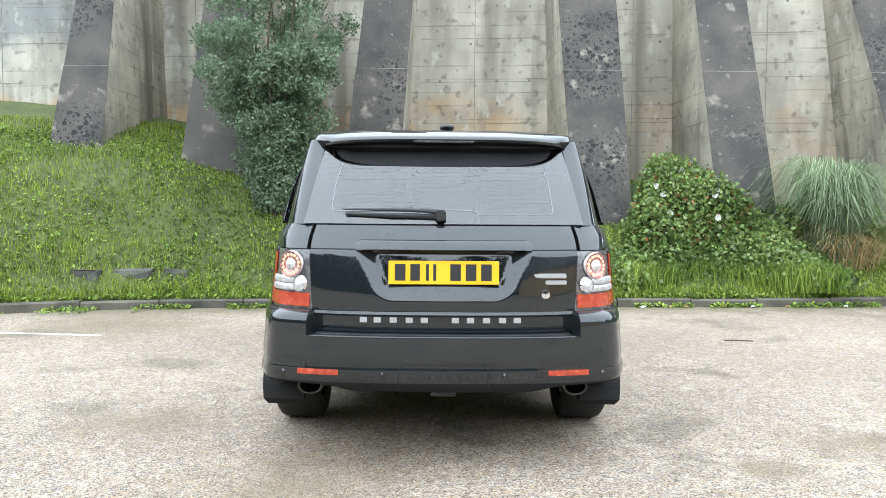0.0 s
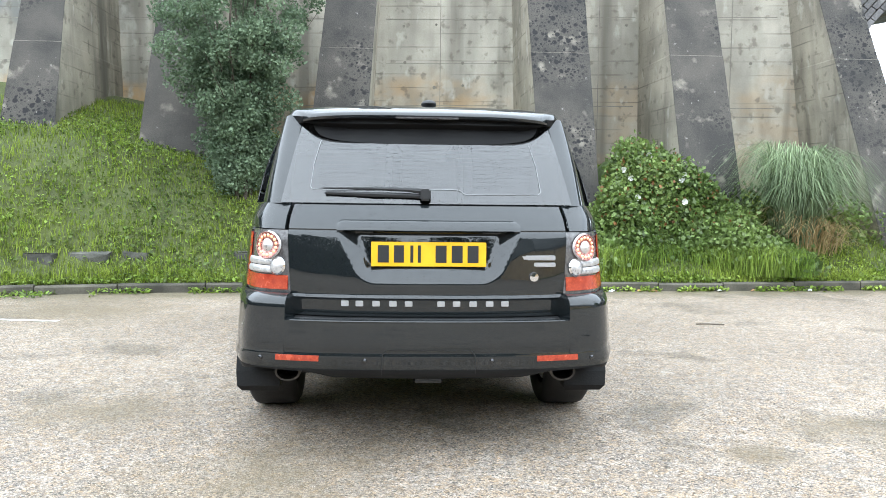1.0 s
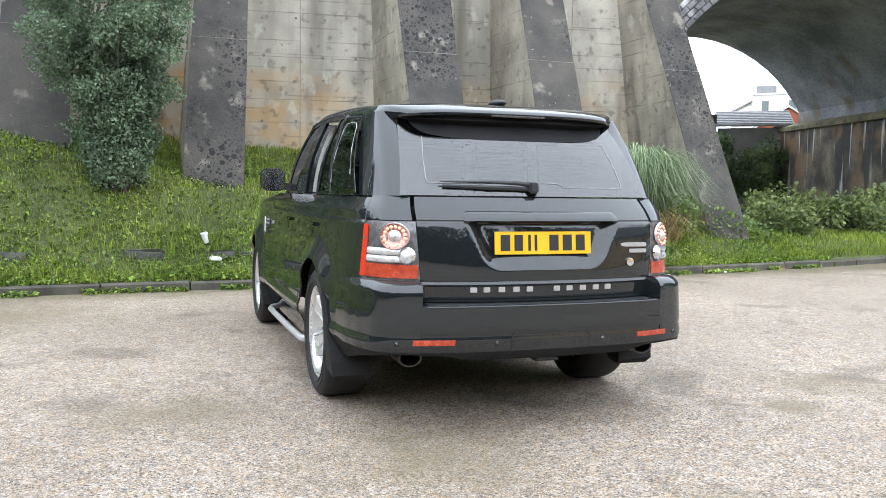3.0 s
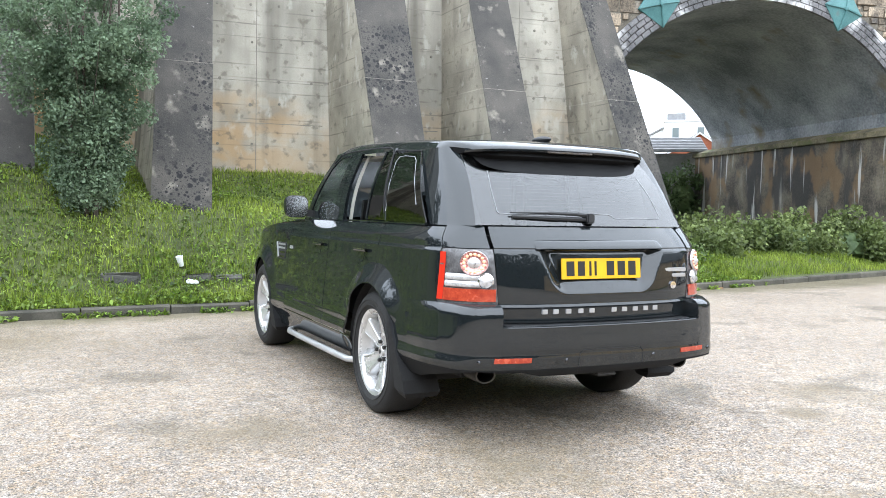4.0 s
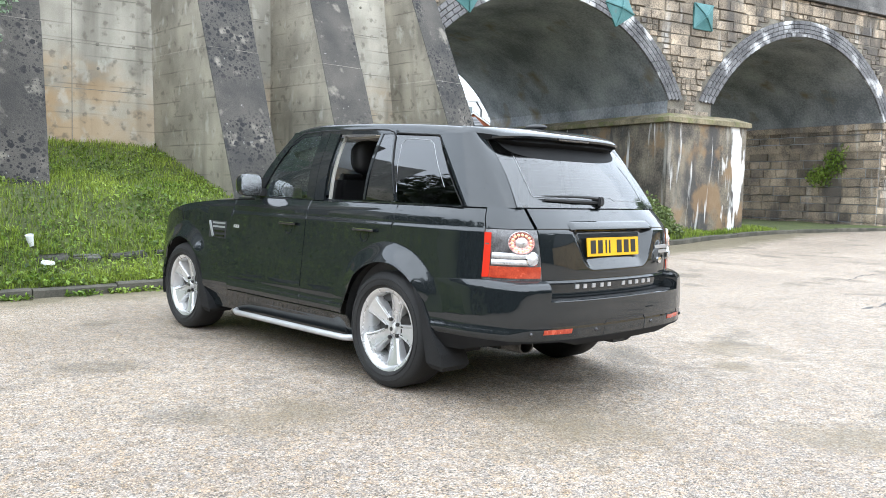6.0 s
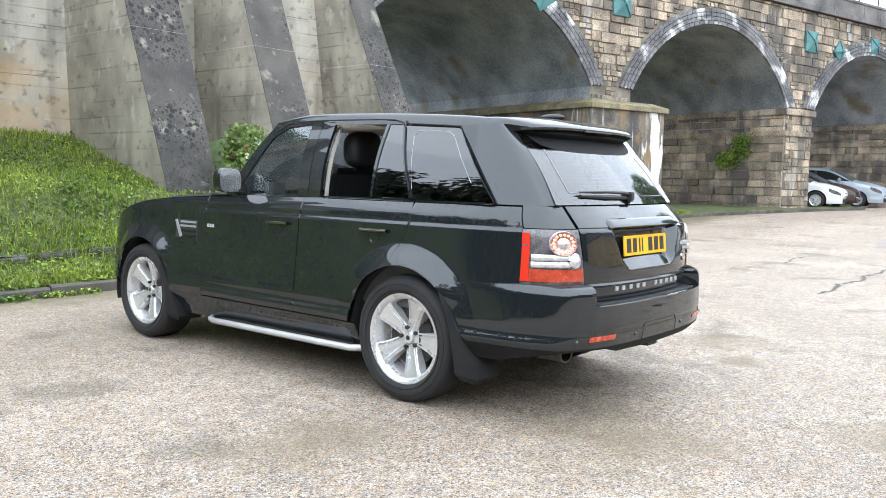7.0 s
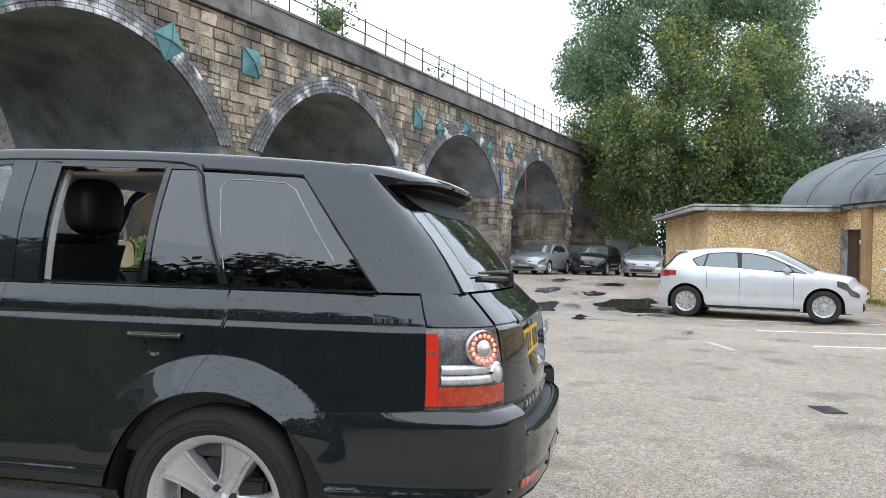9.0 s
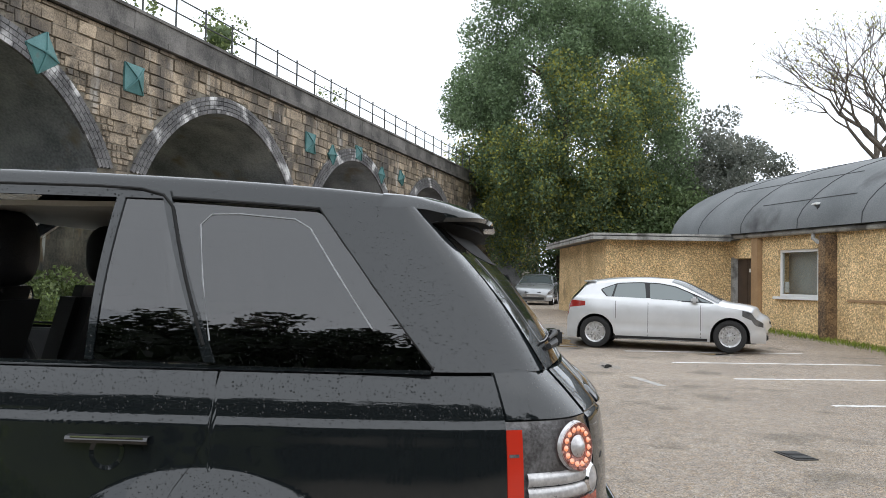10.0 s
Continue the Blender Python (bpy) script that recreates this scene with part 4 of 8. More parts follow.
def build_wheel(car, sx, y):
    wheel = part("wheel", lathe([(-0.10, 0.20), (-0.10, 0.225), (0.085, 0.235), (0.105, 0.262), (0.112, 0.262), (0.108, 0.245), (0.09, 0.228), (-0.02, 0.215), (-0.02, 0.2)], 48), alloy, car, "silver five-spoke alloy wheel", True)
    wheel.matrix_basis = pose(sx * 0.81, y, HUB) @ Matrix.Diagonal((sx, 1, 1, 1))
    part("tyre", lathe([(-0.11, 0.25), (-0.128, 0.28), (-0.132, 0.33), (-0.118, 0.354), (-0.09, 0.366), (0.085, 0.366), (0.108, 0.357), (0.126, 0.333), (0.130, 0.30), (0.122, 0.272), (0.108, 0.258), (0.09, 0.25)], 64), rubber, wheel, "worn black tyre", True)
    for r in (0.285, 0.318):
        part("sidewall_rib", lathe([(0.125, r - 0.0035), (0.1315, r - 0.002), (0.1315, r + 0.002), (0.125, r + 0.0035)], 56), rubber, wheel)
    part("brake_disc", lathe([(0.0, 0.0), (0.0, 0.17), (0.02, 0.17), (0.02, 0.0)], 32), dark_metal, wheel)
    bm = boxed(0.0, 0.05, -0.175, -0.06, -0.05, 0.10, 0.012)
    part("brake_caliper", bm, dark_metal, wheel)
    for k in range(5):
        a = k * math.tau / 5 + radians(112)
        rows = []
        for r, w, dx in ((0.030, 0.034, 0.050), (0.070, 0.037, 0.054), (0.105, 0.041, 0.061), (0.145, 0.047, 0.071), (0.185, 0.056, 0.083), (0.220, 0.068, 0.094), (0.247, 0.086, 0.100)):
            half = ((w + 0.010, dx - 0.055), (w + 0.007, dx - 0.020), (w + 0.003, dx - 0.003), (w - 0.002, dx), (w - 0.006, dx - 0.001), (w - 0.009, dx - 0.009), (w - 0.014, dx - 0.009), (w - 0.018, dx - 0.003), (w * 0.3, dx - 0.007))
            prof = [(-t, x) for t, x in half] + [(t, x) for t, x in half[::-1]]
            rows.append([(x, r * math.cos(a) - t * math.sin(a), r * math.sin(a) + t * math.cos(a)) for t, x in prof])
        bm = bmesh.new()
        vs = [[bm.verts.new(p) for p in row] for row in rows]
        for r0, r1 in zip(vs, vs[1:]):
            for i in range(len(r0) - 1):
                bm.faces.new((r0[i], r0[i + 1], r1[i + 1], r1[i]))
        bmesh.ops.recalc_face_normals(bm, faces=bm.faces)
        mid = bm.faces[len(bm.faces) // 2] if not bm.faces.ensure_lookup_table() else None
        if mid.normal.x < 0:
            bmesh.ops.reverse_faces(bm, faces=bm.faces)
        part("spoke", bm, alloy, wheel, smooth=True)
    part("hub_cap", lathe([(0.0, 0.088), (0.040, 0.084), (0.046, 0.078), (0.047, 0.040), (0.056, 0.036), (0.064, 0.031), (0.067, 0.0)], 28), alloy, wheel, smooth=True)
    part("centre_badge", lathe([(0.062, 0.015), (0.0685, 0.013), (0.0685, 0.0)], 20), plastic, wheel, "dark green round centre badge")
    for k in range(5):
        a = (k + 0.5) * math.tau / 5 + radians(112)
        bm = lathe([(0.035, 0.0125), (0.066, 0.0125), (0.070, 0.008), (0.070, 0.0)], 6)
        bmesh.ops.translate(bm, verts=bm.verts, vec=(0, 0.060 * math.cos(a), 0.060 * math.sin(a)))
        part("wheel_nut", bm, dark_metal, wheel)


def patch(s0, s1, z0, z1, sx, out=0.004, n=8, m=6, low=False):
    rows = [[skin(s0 + (s1 - s0) * i / n, z0 + (z1 - z0) * j / m, low, out) for j in range(m + 1)] for i in range(n + 1)]
    return sheet(rows, sx, 0.004)


def disc(sc, zc, r0, r1, sx, out0, out1, n=28, wide=1.0):
    """A ring or dome lying on the skin."""
    rows = []
    for f in np.linspace(0, 1, 4):
        r, o = r0 + (r1 - r0) * f, out0 + (out1 - out0) * f
        rows.append([skin(sc + wide * r * math.cos(k * math.tau / n), zc + r * math.sin(k * math.tau / n), False, o) for k in range(n + 1)])
    return sheet(rows, sx, 0)


def build_tail_lamp(car, sx):
    s_out, s_in = s_of_y(-0.738), s_of_x(0.640)
    rows = []
    for i in range(13):
        f = i / 12
        rows.append([skin(s_in + (s_out - s_in) * f + (-0.030 * (1 - f) - 0.02 * f) * (0.5 - k / 8), 0.772 + 0.28 * k / 8, False, -0.006) for k in range(9)])
    lamp = part("tail_lamp", sheet(rows, sx, 0.02), lamp_dark, car, "tail lamp with red edge strip, round lights and clear lens", True)
    L = s_out - s_in
    part("edge_strip", patch(s_out - 0.014, s_out - 0.056, 0.785, 1.034, sx, 0.0, 4, 8), lamp_red, lamp, "red edge strip", True)
    part("strip_mark", patch(s_out - 0.020, s_out - 0.045, 0.966, 0.974, sx, 0.0015, 2, 1), lamp_dark, lamp)
    part("lower_reflector", patch(s_in - 0.002, s_out - 0.058, 0.784, 0.848, sx, 0.0, 8, 3), lamp_orange, lamp, "orange-red lower reflector", True)
    for z0 in (0.855, 0.891):  # two ribbed tubes of the indicator
        rows = [[skin(q, z0 + 0.017 - 0.017 * math.cos(math.pi * j / 8), False, 0.010 * math.sin(math.pi * j / 8) - 0.003) for j in range(9)] for q in np.linspace(s_in + 0.07, s_out - 0.066, 9)]
        part("indicator", sheet(rows, sx, 0), lamp_silver, lamp, "clear ribbed indicator", True)
    cs, cz = s_of_x(0.745), 0.982
    part("brake_light", disc(cs, cz, 0.028, 0.062, sx, 0.004, 0.012, 28, 1.22), lamp_ring, lamp, "round red-tinted brake light", True)
    part("brake_rim", disc(cs, cz, 0.060, 0.065, sx, 0.013, 0.002, 28, 1.22), lamp_silver, lamp, smooth=True)
    part("brake_core", disc(cs, cz, 0.0, 0.029, sx, 0.024, 0.006, 28, 1.22), lamp_silver, lamp, smooth=True)
    for k in range(15):
        a = k * math.tau / 15
        part("led", disc(cs + 0.056 * math.cos(a), cz + 0.046 * math.sin(a), 0.0, 0.0082, sx, 0.016, 0.008, 8, 1.22), lamp_led, lamp, "lit red diode")
    part("reverse_light", disc(s_in + 0.053, 0.890, 0.0, 0.036, sx, 0.020, 0.008, 24), lamp_silver, lamp, "round clear reversing light", True)
    part("reverse_rim", disc(s_in + 0.053, 0.890, 0.034, 0.042, sx, 0.012, 0.004, 24), chrome, lamp, smooth=True)


def build_car():
    car = thing("car", "black four-wheel-drive estate, wet with rain, parked on the tarmac", "car")
    R2 = ARCH_R
    for sx in (-1, 1):
        ys = spread(1.945, 3.36, 26, WHEELBASE)
        part("front_wing", sheet(columns(ys, lambda y: arch_lo(y, WHEELBASE, 0.40), bonnet_z, 14), sx), paint, car, smooth=True, normal=skin_normal(sx))
        door = part("front_door", sheet(columns(list(np.linspace(0.925, 1.94, 20)), lambda y: 0.437, lambda y: 1.165, 64), sx), paint, car, smooth=True, normal=skin_normal(sx))
        rdoor = part("rear_door", sheet(columns(spread(-0.013, 0.92, 30, 0.0), lambda y: max(arch_lo(y, 0, 0.437), seam_z(y) if y < 0.105 else 0), lambda y: 1.165, 64), sx), paint, car, smooth=True, normal=skin_normal(sx))
        part("rear_quarter", sheet(columns(spread(-0.752, 0.10, 50, 0.0), lambda y: arch_lo(y, 0, bumper_top(y)), lambda y: 1.165 if y < -0.014 else seam_z(y), 64), sx), paint, car, smooth=True, normal=skin_normal(sx))
        # shoulder of the corner above the lamp, up to the glass
        rows = [[skin(s, 1.057 + (1.172 - 1.057) * k / 14) for k in range(15)] for s in np.linspace(s_of_x(0.668), s_of_y(-0.7565), 16)]
        part("corner_panel", sheet(rows, sx), paint, car, smooth=True)
        # sill, step and mudflaps
        part("sill", sheet(columns(list(np.linspace(0.36, 2.32, 20)), lambda y: 0.27, lambda y: 0.432, 6), sx), paint, car, smooth=True, normal=skin_normal(sx))
        bm = bmesh.new()
        tube(bm, [(sx * x, y, z) for x, y, z in ((0.80, 0.30, 0.288), (0.90, 0.32, 0.282), (0.945, 0.40, 0.277), (0.95, 0.7, 0.275), (0.95, 1.5, 0.270), (0.944, 1.80, 0.267), (0.925, 1.86, 0.270), (0.87, 1.90, 0.275))], 0.021, 12)
        part("side_step", bm, steel_step, car, "brushed silver side step bar", True)
        for name, c in (("mudflap", 0.0), ("mudflap", WHEELBASE)):
            rows = []
            k = 1.0 if c == 0 else 0.88
            for y, z, xo, xi, th in ((-0.285, 0.70, 0.960, 0.90, 0.02), (-0.325, 0.62, 0.964, 0.88, 0.035), (-0.365, 0.52, 0.962, 0.84, 0.055), (-0.385, 0.42, 0.957, 0.78, 0.09), (-0.40, 0.32, 0.952, 0.74, 0.135), (-0.408, 0.25, 0.945, 0.73, 0.145), (-0.425, 0.218, 0.925, 0.74, 0.10)):
                y = c + y * k
                rows.append([(xo, y, z), (xo, y - th, z - 0.01), (xi, y - th, z - 0.01), (xi, y, z), (xo, y, z)])
            part(name, sheet(rows, sx, 0), flap_rubber, car, "black rubber mudflap")
        build_wheel(car, sx, 0.0)
        build_wheel(car, sx, WHEELBASE)
        # liners of the wheel arches
        for c in (0.0, WHEELBASE):
            bm = bmesh.new()
            ring = [(c + (R2 + 0.012) * math.cos(a), HUB + (R2 + 0.012) * math.sin(a)) for a in np.linspace(-0.25, math.pi + 0.25, 30)]
            vs = [[bm.verts.new((sx * x, y, z)) for x in (0.915, 0.5)] for y, z in ring]
            for a, b in zip(vs, vs[1:]):
                bm.faces.new((a[0], a[1], b[1], b[0]))
            bm.faces.new([v[1] for v in vs])
            part("arch_liner", bm, under_dark, car)
        # door handles, mirror, repeater, vent
        for y, host in ((1.13, door), (0.25, rdoor)):
            s = s_of_y(y)
            rows = [[skin(s_of_y(y + dy), z, False, o) for z, o in ((0.982, 0.003), (0.986, 0.022), (0.994, 0.026), (1.002, 0.022), (1.004, 0.003))] for dy in (-0.11, -0.10, 0.0, 0.085, 0.10)]
            part("handle", sheet(rows, sx, 0.0), paint_dry, host, "black door handle", True)
            part("handle_cup", disc(s, 0.962, 0.0, 0.045, sx, -0.006, 0.002, 20), paint, host, smooth=True)
            # the highlight along the black handle, laid on as a thin chrome line
            rows = [[skin(s_of_y(y + dy), z, False, 0.027) for z in (0.9995, 1.003)] for dy in (-0.10, 0.0, 0.085)]
            part("handle_strip", sheet(rows, sx, 0.003), chrome, host, "thin bright line standing in for the handle's highlight")
        bm = patch(s_of_y(1.83), s_of_y(1.905), 0.925, 0.948, sx, 0.006, 4, 3)
        part("side_repeater", bm, lamp_silver, car, "small clear side repeater")
        vent = part("side_vent", patch(s_of_y(2.03), s_of_y(2.30), 0.83, 0.965, sx, 0.003, 6, 4), plastic, car, "black slatted wing vent")
        for z in (0.85, 0.885, 0.92, 0.95):
            part("slat", patch(s_of_y(2.04), s_of_y(2.235), z - 0.008, z + 0.006, sx, 0.010, 4, 2), badge_silver if z > 0.9 else paint_dry, vent)
        part("vent_blade", prism([tuple(Vector((sx, 1, 1)) * skin(s_of_y(y), z, False, 0.009)) for y, z in ((2.30, 0.96), (2.275, 0.965), (2.20, 0.845), (2.225, 0.835))], 0.006, (sx, 0, 0)), badge_silver, vent)
        rows = []
        for y, w, h in ((1.715, 0.04, 0.04), (1.695, 0.068, 0.062), (1.65, 0.088, 0.080), (1.595, 0.094, 0.086), (1.575, 0.088, 0.080)):
            rows.append([(0.955 + w * math.copysign(abs(math.cos(a))**0.55, math.cos(a)), y, 1.262 + h * math.copysign(abs(math.sin(a))**0.55, math.sin(a))) for a in np.linspace(0, math.tau, 25)])
        mirror = part("door_mirror", sheet(rows, sx, 0), paint, car, "black door mirror with silver glass", True)
        bm = bmesh.new()
        bm.faces.new([bm.verts.new((sx * p[0], 1.578 + 0.05 * (p[2] - 1.262), p[2])) for p in rows[-1][:-1]])
        part("mirror_glass", bm, chrome, mirror, "mirror glass")
        bm = prism([(sx * x, 1.61, z) for x, z in ((0.80, 1.175), (0.90, 1.195), (0.90, 1.24), (0.80, 1.235))], 0.07, (0, 1, 0))
        part("mirror_arm", bm, plastic, mirror)
        # windows and pillars of the side
        W1 = [(1.66, 1.175), (1.39, 1.545), (1.27, 1.615), (1.03, 1.632), (1.00, 1.175)]
        VANE = [(0.315, 1.622), (0.200, 1.615), (0.022, 1.185), (0.325, 1.185)]
        QUART = [(0.185, 1.608), (-0.24, 1.585), (-0.565, 1.178), (0.025, 1.178)]
        p = part("front_side_window", pane(rounded(W1, 0.03), 0.004, sx, 0.0), clear, door, "clear side window", True)
        p.visible_shadow = False
        p = part("rear_vane_window", pane(rounded(VANE, 0.015), 0.004, sx), tinted, rdoor, "dark privacy glass", True)
        p.visible_shadow = False
        p = part("quarter_window", pane(rounded(QUART, 0.02), 0.004, sx, 0, 0.004), tinted, car, "dark privacy glass quarter window", True)
        p.visible_shadow = False
        line = [(0.02, 1.24), (0.055, 1.40), (0.085, 1.545), (0.06, 1.575), (-0.02, 1.577), (-0.17, 1.565), (-0.215, 1.54), (-0.30, 1.42), (-0.40, 1.28)]
        part("aerial_line", tube(bmesh.new(), [(sx * (gh_x(z) + gh_bow(y, z) + 0.0045), y, z) for y, z in line], 0.0022, 5), heater_tone, p, "thin pale aerial line")
        bars = [("windscreen_pillar", [(1.80, 1.165), (1.72, 1.165), (1.36, 1.60), (1.25, 1.64), (1.25, 1.665), (1.40, 1.66)], car), ("front_door_frame", [(1.72, 1.165), (1.67, 1.165), (1.39, 1.555), (1.27, 1.622), (1.03, 1.638), (1.03, 1.652), (1.27, 1.642), (1.37, 1.60)], door),
                ("centre_pillar", [(1.00, 1.168), (0.905, 1.168), (0.925, 1.652), (1.03, 1.652)], door), ("rear_pillar_cover", [(0.90, 1.168), (0.79, 1.168), (0.802, 1.64), (0.92, 1.652)], rdoor),
                ("rear_door_frame", [(0.802, 1.63), (0.205, 1.618), (0.03, 1.185), (0.0, 1.185), (0.19, 1.64), (0.802, 1.652)], rdoor), ("window_divider", [(0.345, 1.185), (0.325, 1.185), (0.312, 1.625), (0.337, 1.625)], rdoor),
                ("belt_strip", [(1.72, 1.166), (-0.555, 1.169), (-0.555, 1.178), (1.72, 1.178)], car)]
        for name, poly, host in bars:
            part(name, pane(poly, 0.02, sx, 0.0, 0.004 if "pillar" in name else 0.006), paint, host, smooth=True)
        seam = [(1.38, 1.592), (1.27, 1.650), (1.03, 1.660), (0.80, 1.659), (0.40, 1.652), (0.27, 1.645), (0.205, 1.628), (0.172, 1.595), (0.10, 1.40), (0.012, 1.172)]
        path = [Vector(a).lerp(Vector(b), f) for a, b in zip(seam, seam[1:]) for f in (0, 0.25, 0.5, 0.75)]
        part("door_frame_seam", tube(bmesh.new(), [(sx * (gh_x(p[1]) + gh_bow(p[0], p[1]) + 0.008), p[0], p[1]) for p in path], 0.0045, 6), under_dark, car, "black seam round the door frames")
        part("pillar_trim", pane([(0.784, 1.16), (0.80, 1.16), (0.812, 1.62), (0.797, 1.62)], 0.02, sx, 0.0, -0.045), cream_trim, car, "cream inner pillar trim", True)
        # tail pillar, from the quarter window round to the rear glass
        low = [skin(q, 1.172, False, -0.006) for q in np.linspace(s_of_x(0.69), s_of_y(-0.575), 16)]
        xe, ye = gh_x(1.60) + gh_bow(-0.24, 1.60) + 0.002, -0.232
        xg, yg = 0.618, tail_y(0.618, 1.60)
        high = []
        for k in range(16):
            t = k / 15
            high.append((xg + (xe - xg) * (1 - (1 - t)**3), yg + (ye - yg) * t**3, 1.612 - 0.012 * t))
        rows = []
        for f in np.linspace(0, 1, 14):
            row = []
            for k, (b, t) in enumerate(zip(low, high)):
                z = b[2] + (t[2] - b[2]) * f
                bow = math.sin(math.pi * f)
                side = k / 15
                row.append((b[0] + (t[0] - b[0]) * f + bow * (0.010 + 0.018 * side) * 0.3, b[1] + (t[1] - b[1]) * f - bow * 0.02 * (1 - side), z))
            x0, y0, z = row[0]
            shift = tail_y(x0, z) + 0.002 - y0
            rows.append([(x, y + shift * (1 - k / 15)**2, zz) for k, (x, y, zz) in enumerate(row)])
        part("tail_pillar", sheet(rows, sx, 0.015), paint, car, smooth=True)
        ys = np.linspace(1.30, -0.40, 30)
        part("roof_gutter", tube(bmesh.new(), [(sx * (gh_x(roof_edge(y) - 0.028) - 0.002 + gh_taper(y)), y, roof_edge(y) - 0.030) for y in ys], 0.005, 6), under_dark, car, "black gutter strip")
        edge = [(ye, 1.598), (-0.31, 1.50), (-0.40, 1.385), (-0.49, 1.27), (-0.562, 1.18)]
        part("window_seal", tube(bmesh.new(), [(sx * (gh_x(z) + gh_bow(y, z) + 0.004), y, z) for y, z in edge], 0.0025, 6), under_dark, car)
        build_tail_lamp(car, sx)
        # bumper reflector and sensors, exhaust
        part("bumper_reflector", patch(s_of_x(0.480), s_of_x(0.660), 0.480, 0.506, sx, 0.004, 6, 2, True), lamp_orange, car, "orange-red bumper reflector")
        for x in (0.28, 0.72):
            bm = bmesh.new()
            c = skin(s_of_x(x), 0.485, True, 0.003)
            bmesh.ops.create_uvsphere(bm, u_segments=12, v_segments=6, radius=0.012, matrix=Matrix.Translation((sx * c.x, c.y + 0.006, c.z)))
            part("parking_sensor", bm, paint_dry, car)
        bm = lathe([(-0.30, 0.045), (0.0, 0.048), (0.0, 0.04), (-0.25, 0.036)], 24, 'Y')
        bmesh.ops.scale(bm, verts=bm.verts, vec=(1.25, -1, 0.9))
        bmesh.ops.translate(bm, verts=bm.verts, vec=(sx * 0.645, -0.92, 0.391))
        part("exhaust_tip", bm, exhaust_metal, car, "dark sooted exhaust tip")
        bm = bmesh.new()
        tube(bm, [(sx * 0.645, -0.66, 0.394), (sx * 0.60, -0.5, 0.385), (sx * 0.45, -0.3, 0.42)], 0.04, 12)
        part("exhaust_pipe", bm, dark_metal, car)
    # rear bumper, one piece from arch to arch
    s_end = lambda z: s_of_y(-math.sqrt(max(0.0, (R2 + 0.005)**2 - (z - HUB)**2)))

    def wrap(rows):
        return [[(-p[0], p[1], p[2]) for p in col] for col in rows[:0:-1]] + rows
    rows = []
    whole, cheek = s_end(0.6), s_of_x(0.628)
    for f in sorted(list(np.linspace(0, 1, 101)) + [cheek / whole - 0.0003, cheek / whole + 0.0003]):
        col = []
        at = f * whole
        top = bumper_top(np.interp(at, RIM_S, RIM[:, 1])) - 0.002 if at > cheek else 0.66
        along = lambda z: at + min(1.0, max(0.0, (f - 0.6) / 0.4)) * (s_end(z) - whole)
        for k in range(25):
            z = 0.442 + (top - 0.442) * k / 24
            col.append(skin(along(z), z, True, 0.0))
        col.append(skin(along(z), z + 0.004, True, -0.012))
        col.append(skin(along(z), z + 0.004, False, -0.02))
        rows.append(col)
    bm = sheet(wrap(rows), 1, 0.02)
    for v in bm.verts:
        crease = math.exp(-((v.co.z - 0.520) / 0.006)**2)
        if v.co.y < -0.5:
            v.co.y += 0.003 * crease
    bumper = part("rear_bumper", bm, paint, car, "black rear bumper with a step", True)
    def valance_lo(q):
        return lerp_table([(0, 0.398), (s_of_x(0.42), 0.402), (s_of_x(0.54), 0.432), (s_of_x(0.74), 0.436), (s_of_y(-0.80), 0.40), (s_of_y(-0.62), 0.355)], q)[0]
    rows = [[skin(i / 60 * s_end(z), z, True, 0.001) for z in np.linspace(valance_lo(i / 60 * s_end(0.42)), 0.444, 7)] for i in range(61)]
    part("lower_valance", sheet(wrap(rows), 1, 0.02), spoiler_black, bumper, "matt black lower valance", True)
    rows = []
    for x in np.linspace(-0.6, 0.6, 31):
        e = skin(s_of_x(abs(x)), 0.655, True, -0.006)
        rows.append([(x, e.y + 0.002, 0.652), (x, e.y + 0.006, 0.662), (x, e.y + 0.03, 0.664), (x, -1.035 + 0.12 * x * x, 0.667)])
    part("bumper_step", sheet(rows, 1, 0), plastic, bumper, "ribbed black step plate")
    bm = bmesh.new()
    for k in range(96):
        x = -0.57 + k * 1.14 / 95
        y = skin(s_of_x(abs(x)), 0.655, True, 0.0).y
        box(bm, x - 0.0032, x + 0.0032, y + 0.024, y + 0.030, 0.662, 0.669)
    part("step_tread", bm, cabin_grey, bumper)
    part("step_lip", tube(bmesh.new(), [Vector((x, skin(s_of_x(abs(x)), 0.655, True, 0.001).y + 0.004, 0.659)) for x in np.linspace(-0.615, 0.615, 41)], 0.006, 8), paint, bumper, smooth=True)
    for sx in (-1, 1):  # inner cheeks of the shoulders, and the seam of the towing cover
        rows = [[skin(cheek, z, True, -0.001 - d) for d in (0.0, 0.02, 0.05, 0.09, 0.13)] for z in np.linspace(0.652, 0.766, 8)]
        part("shoulder_cheek", sheet(rows, sx, 0), paint, bumper, smooth=True)
    seam = [(-0.21, 0.41), (-0.205, 0.512), (-0.185, 0.535), (0.185, 0.535), (0.205, 0.512), (0.21, 0.41)]
    path = [(a[0] + (b[0] - a[0]) * f, a[1] + (b[1] - a[1]) * f) for a, b in zip(seam, seam[1:]) for f in np.linspace(0, 1, 8, endpoint=False)]
    part("towing_cover_seam", tube(bmesh.new(), [Vector((x, skin(s_of_x(abs(x)), z, True, 0.0).y, z)) for x, z in path], 0.0022, 5), under_dark, bumper)
    part("tow_eye", boxed(-0.065, 0.065, -1.10, -1.02, 0.378, 0.396, 0.008), dark_metal, bumper)
    # tailgate
    rows = []
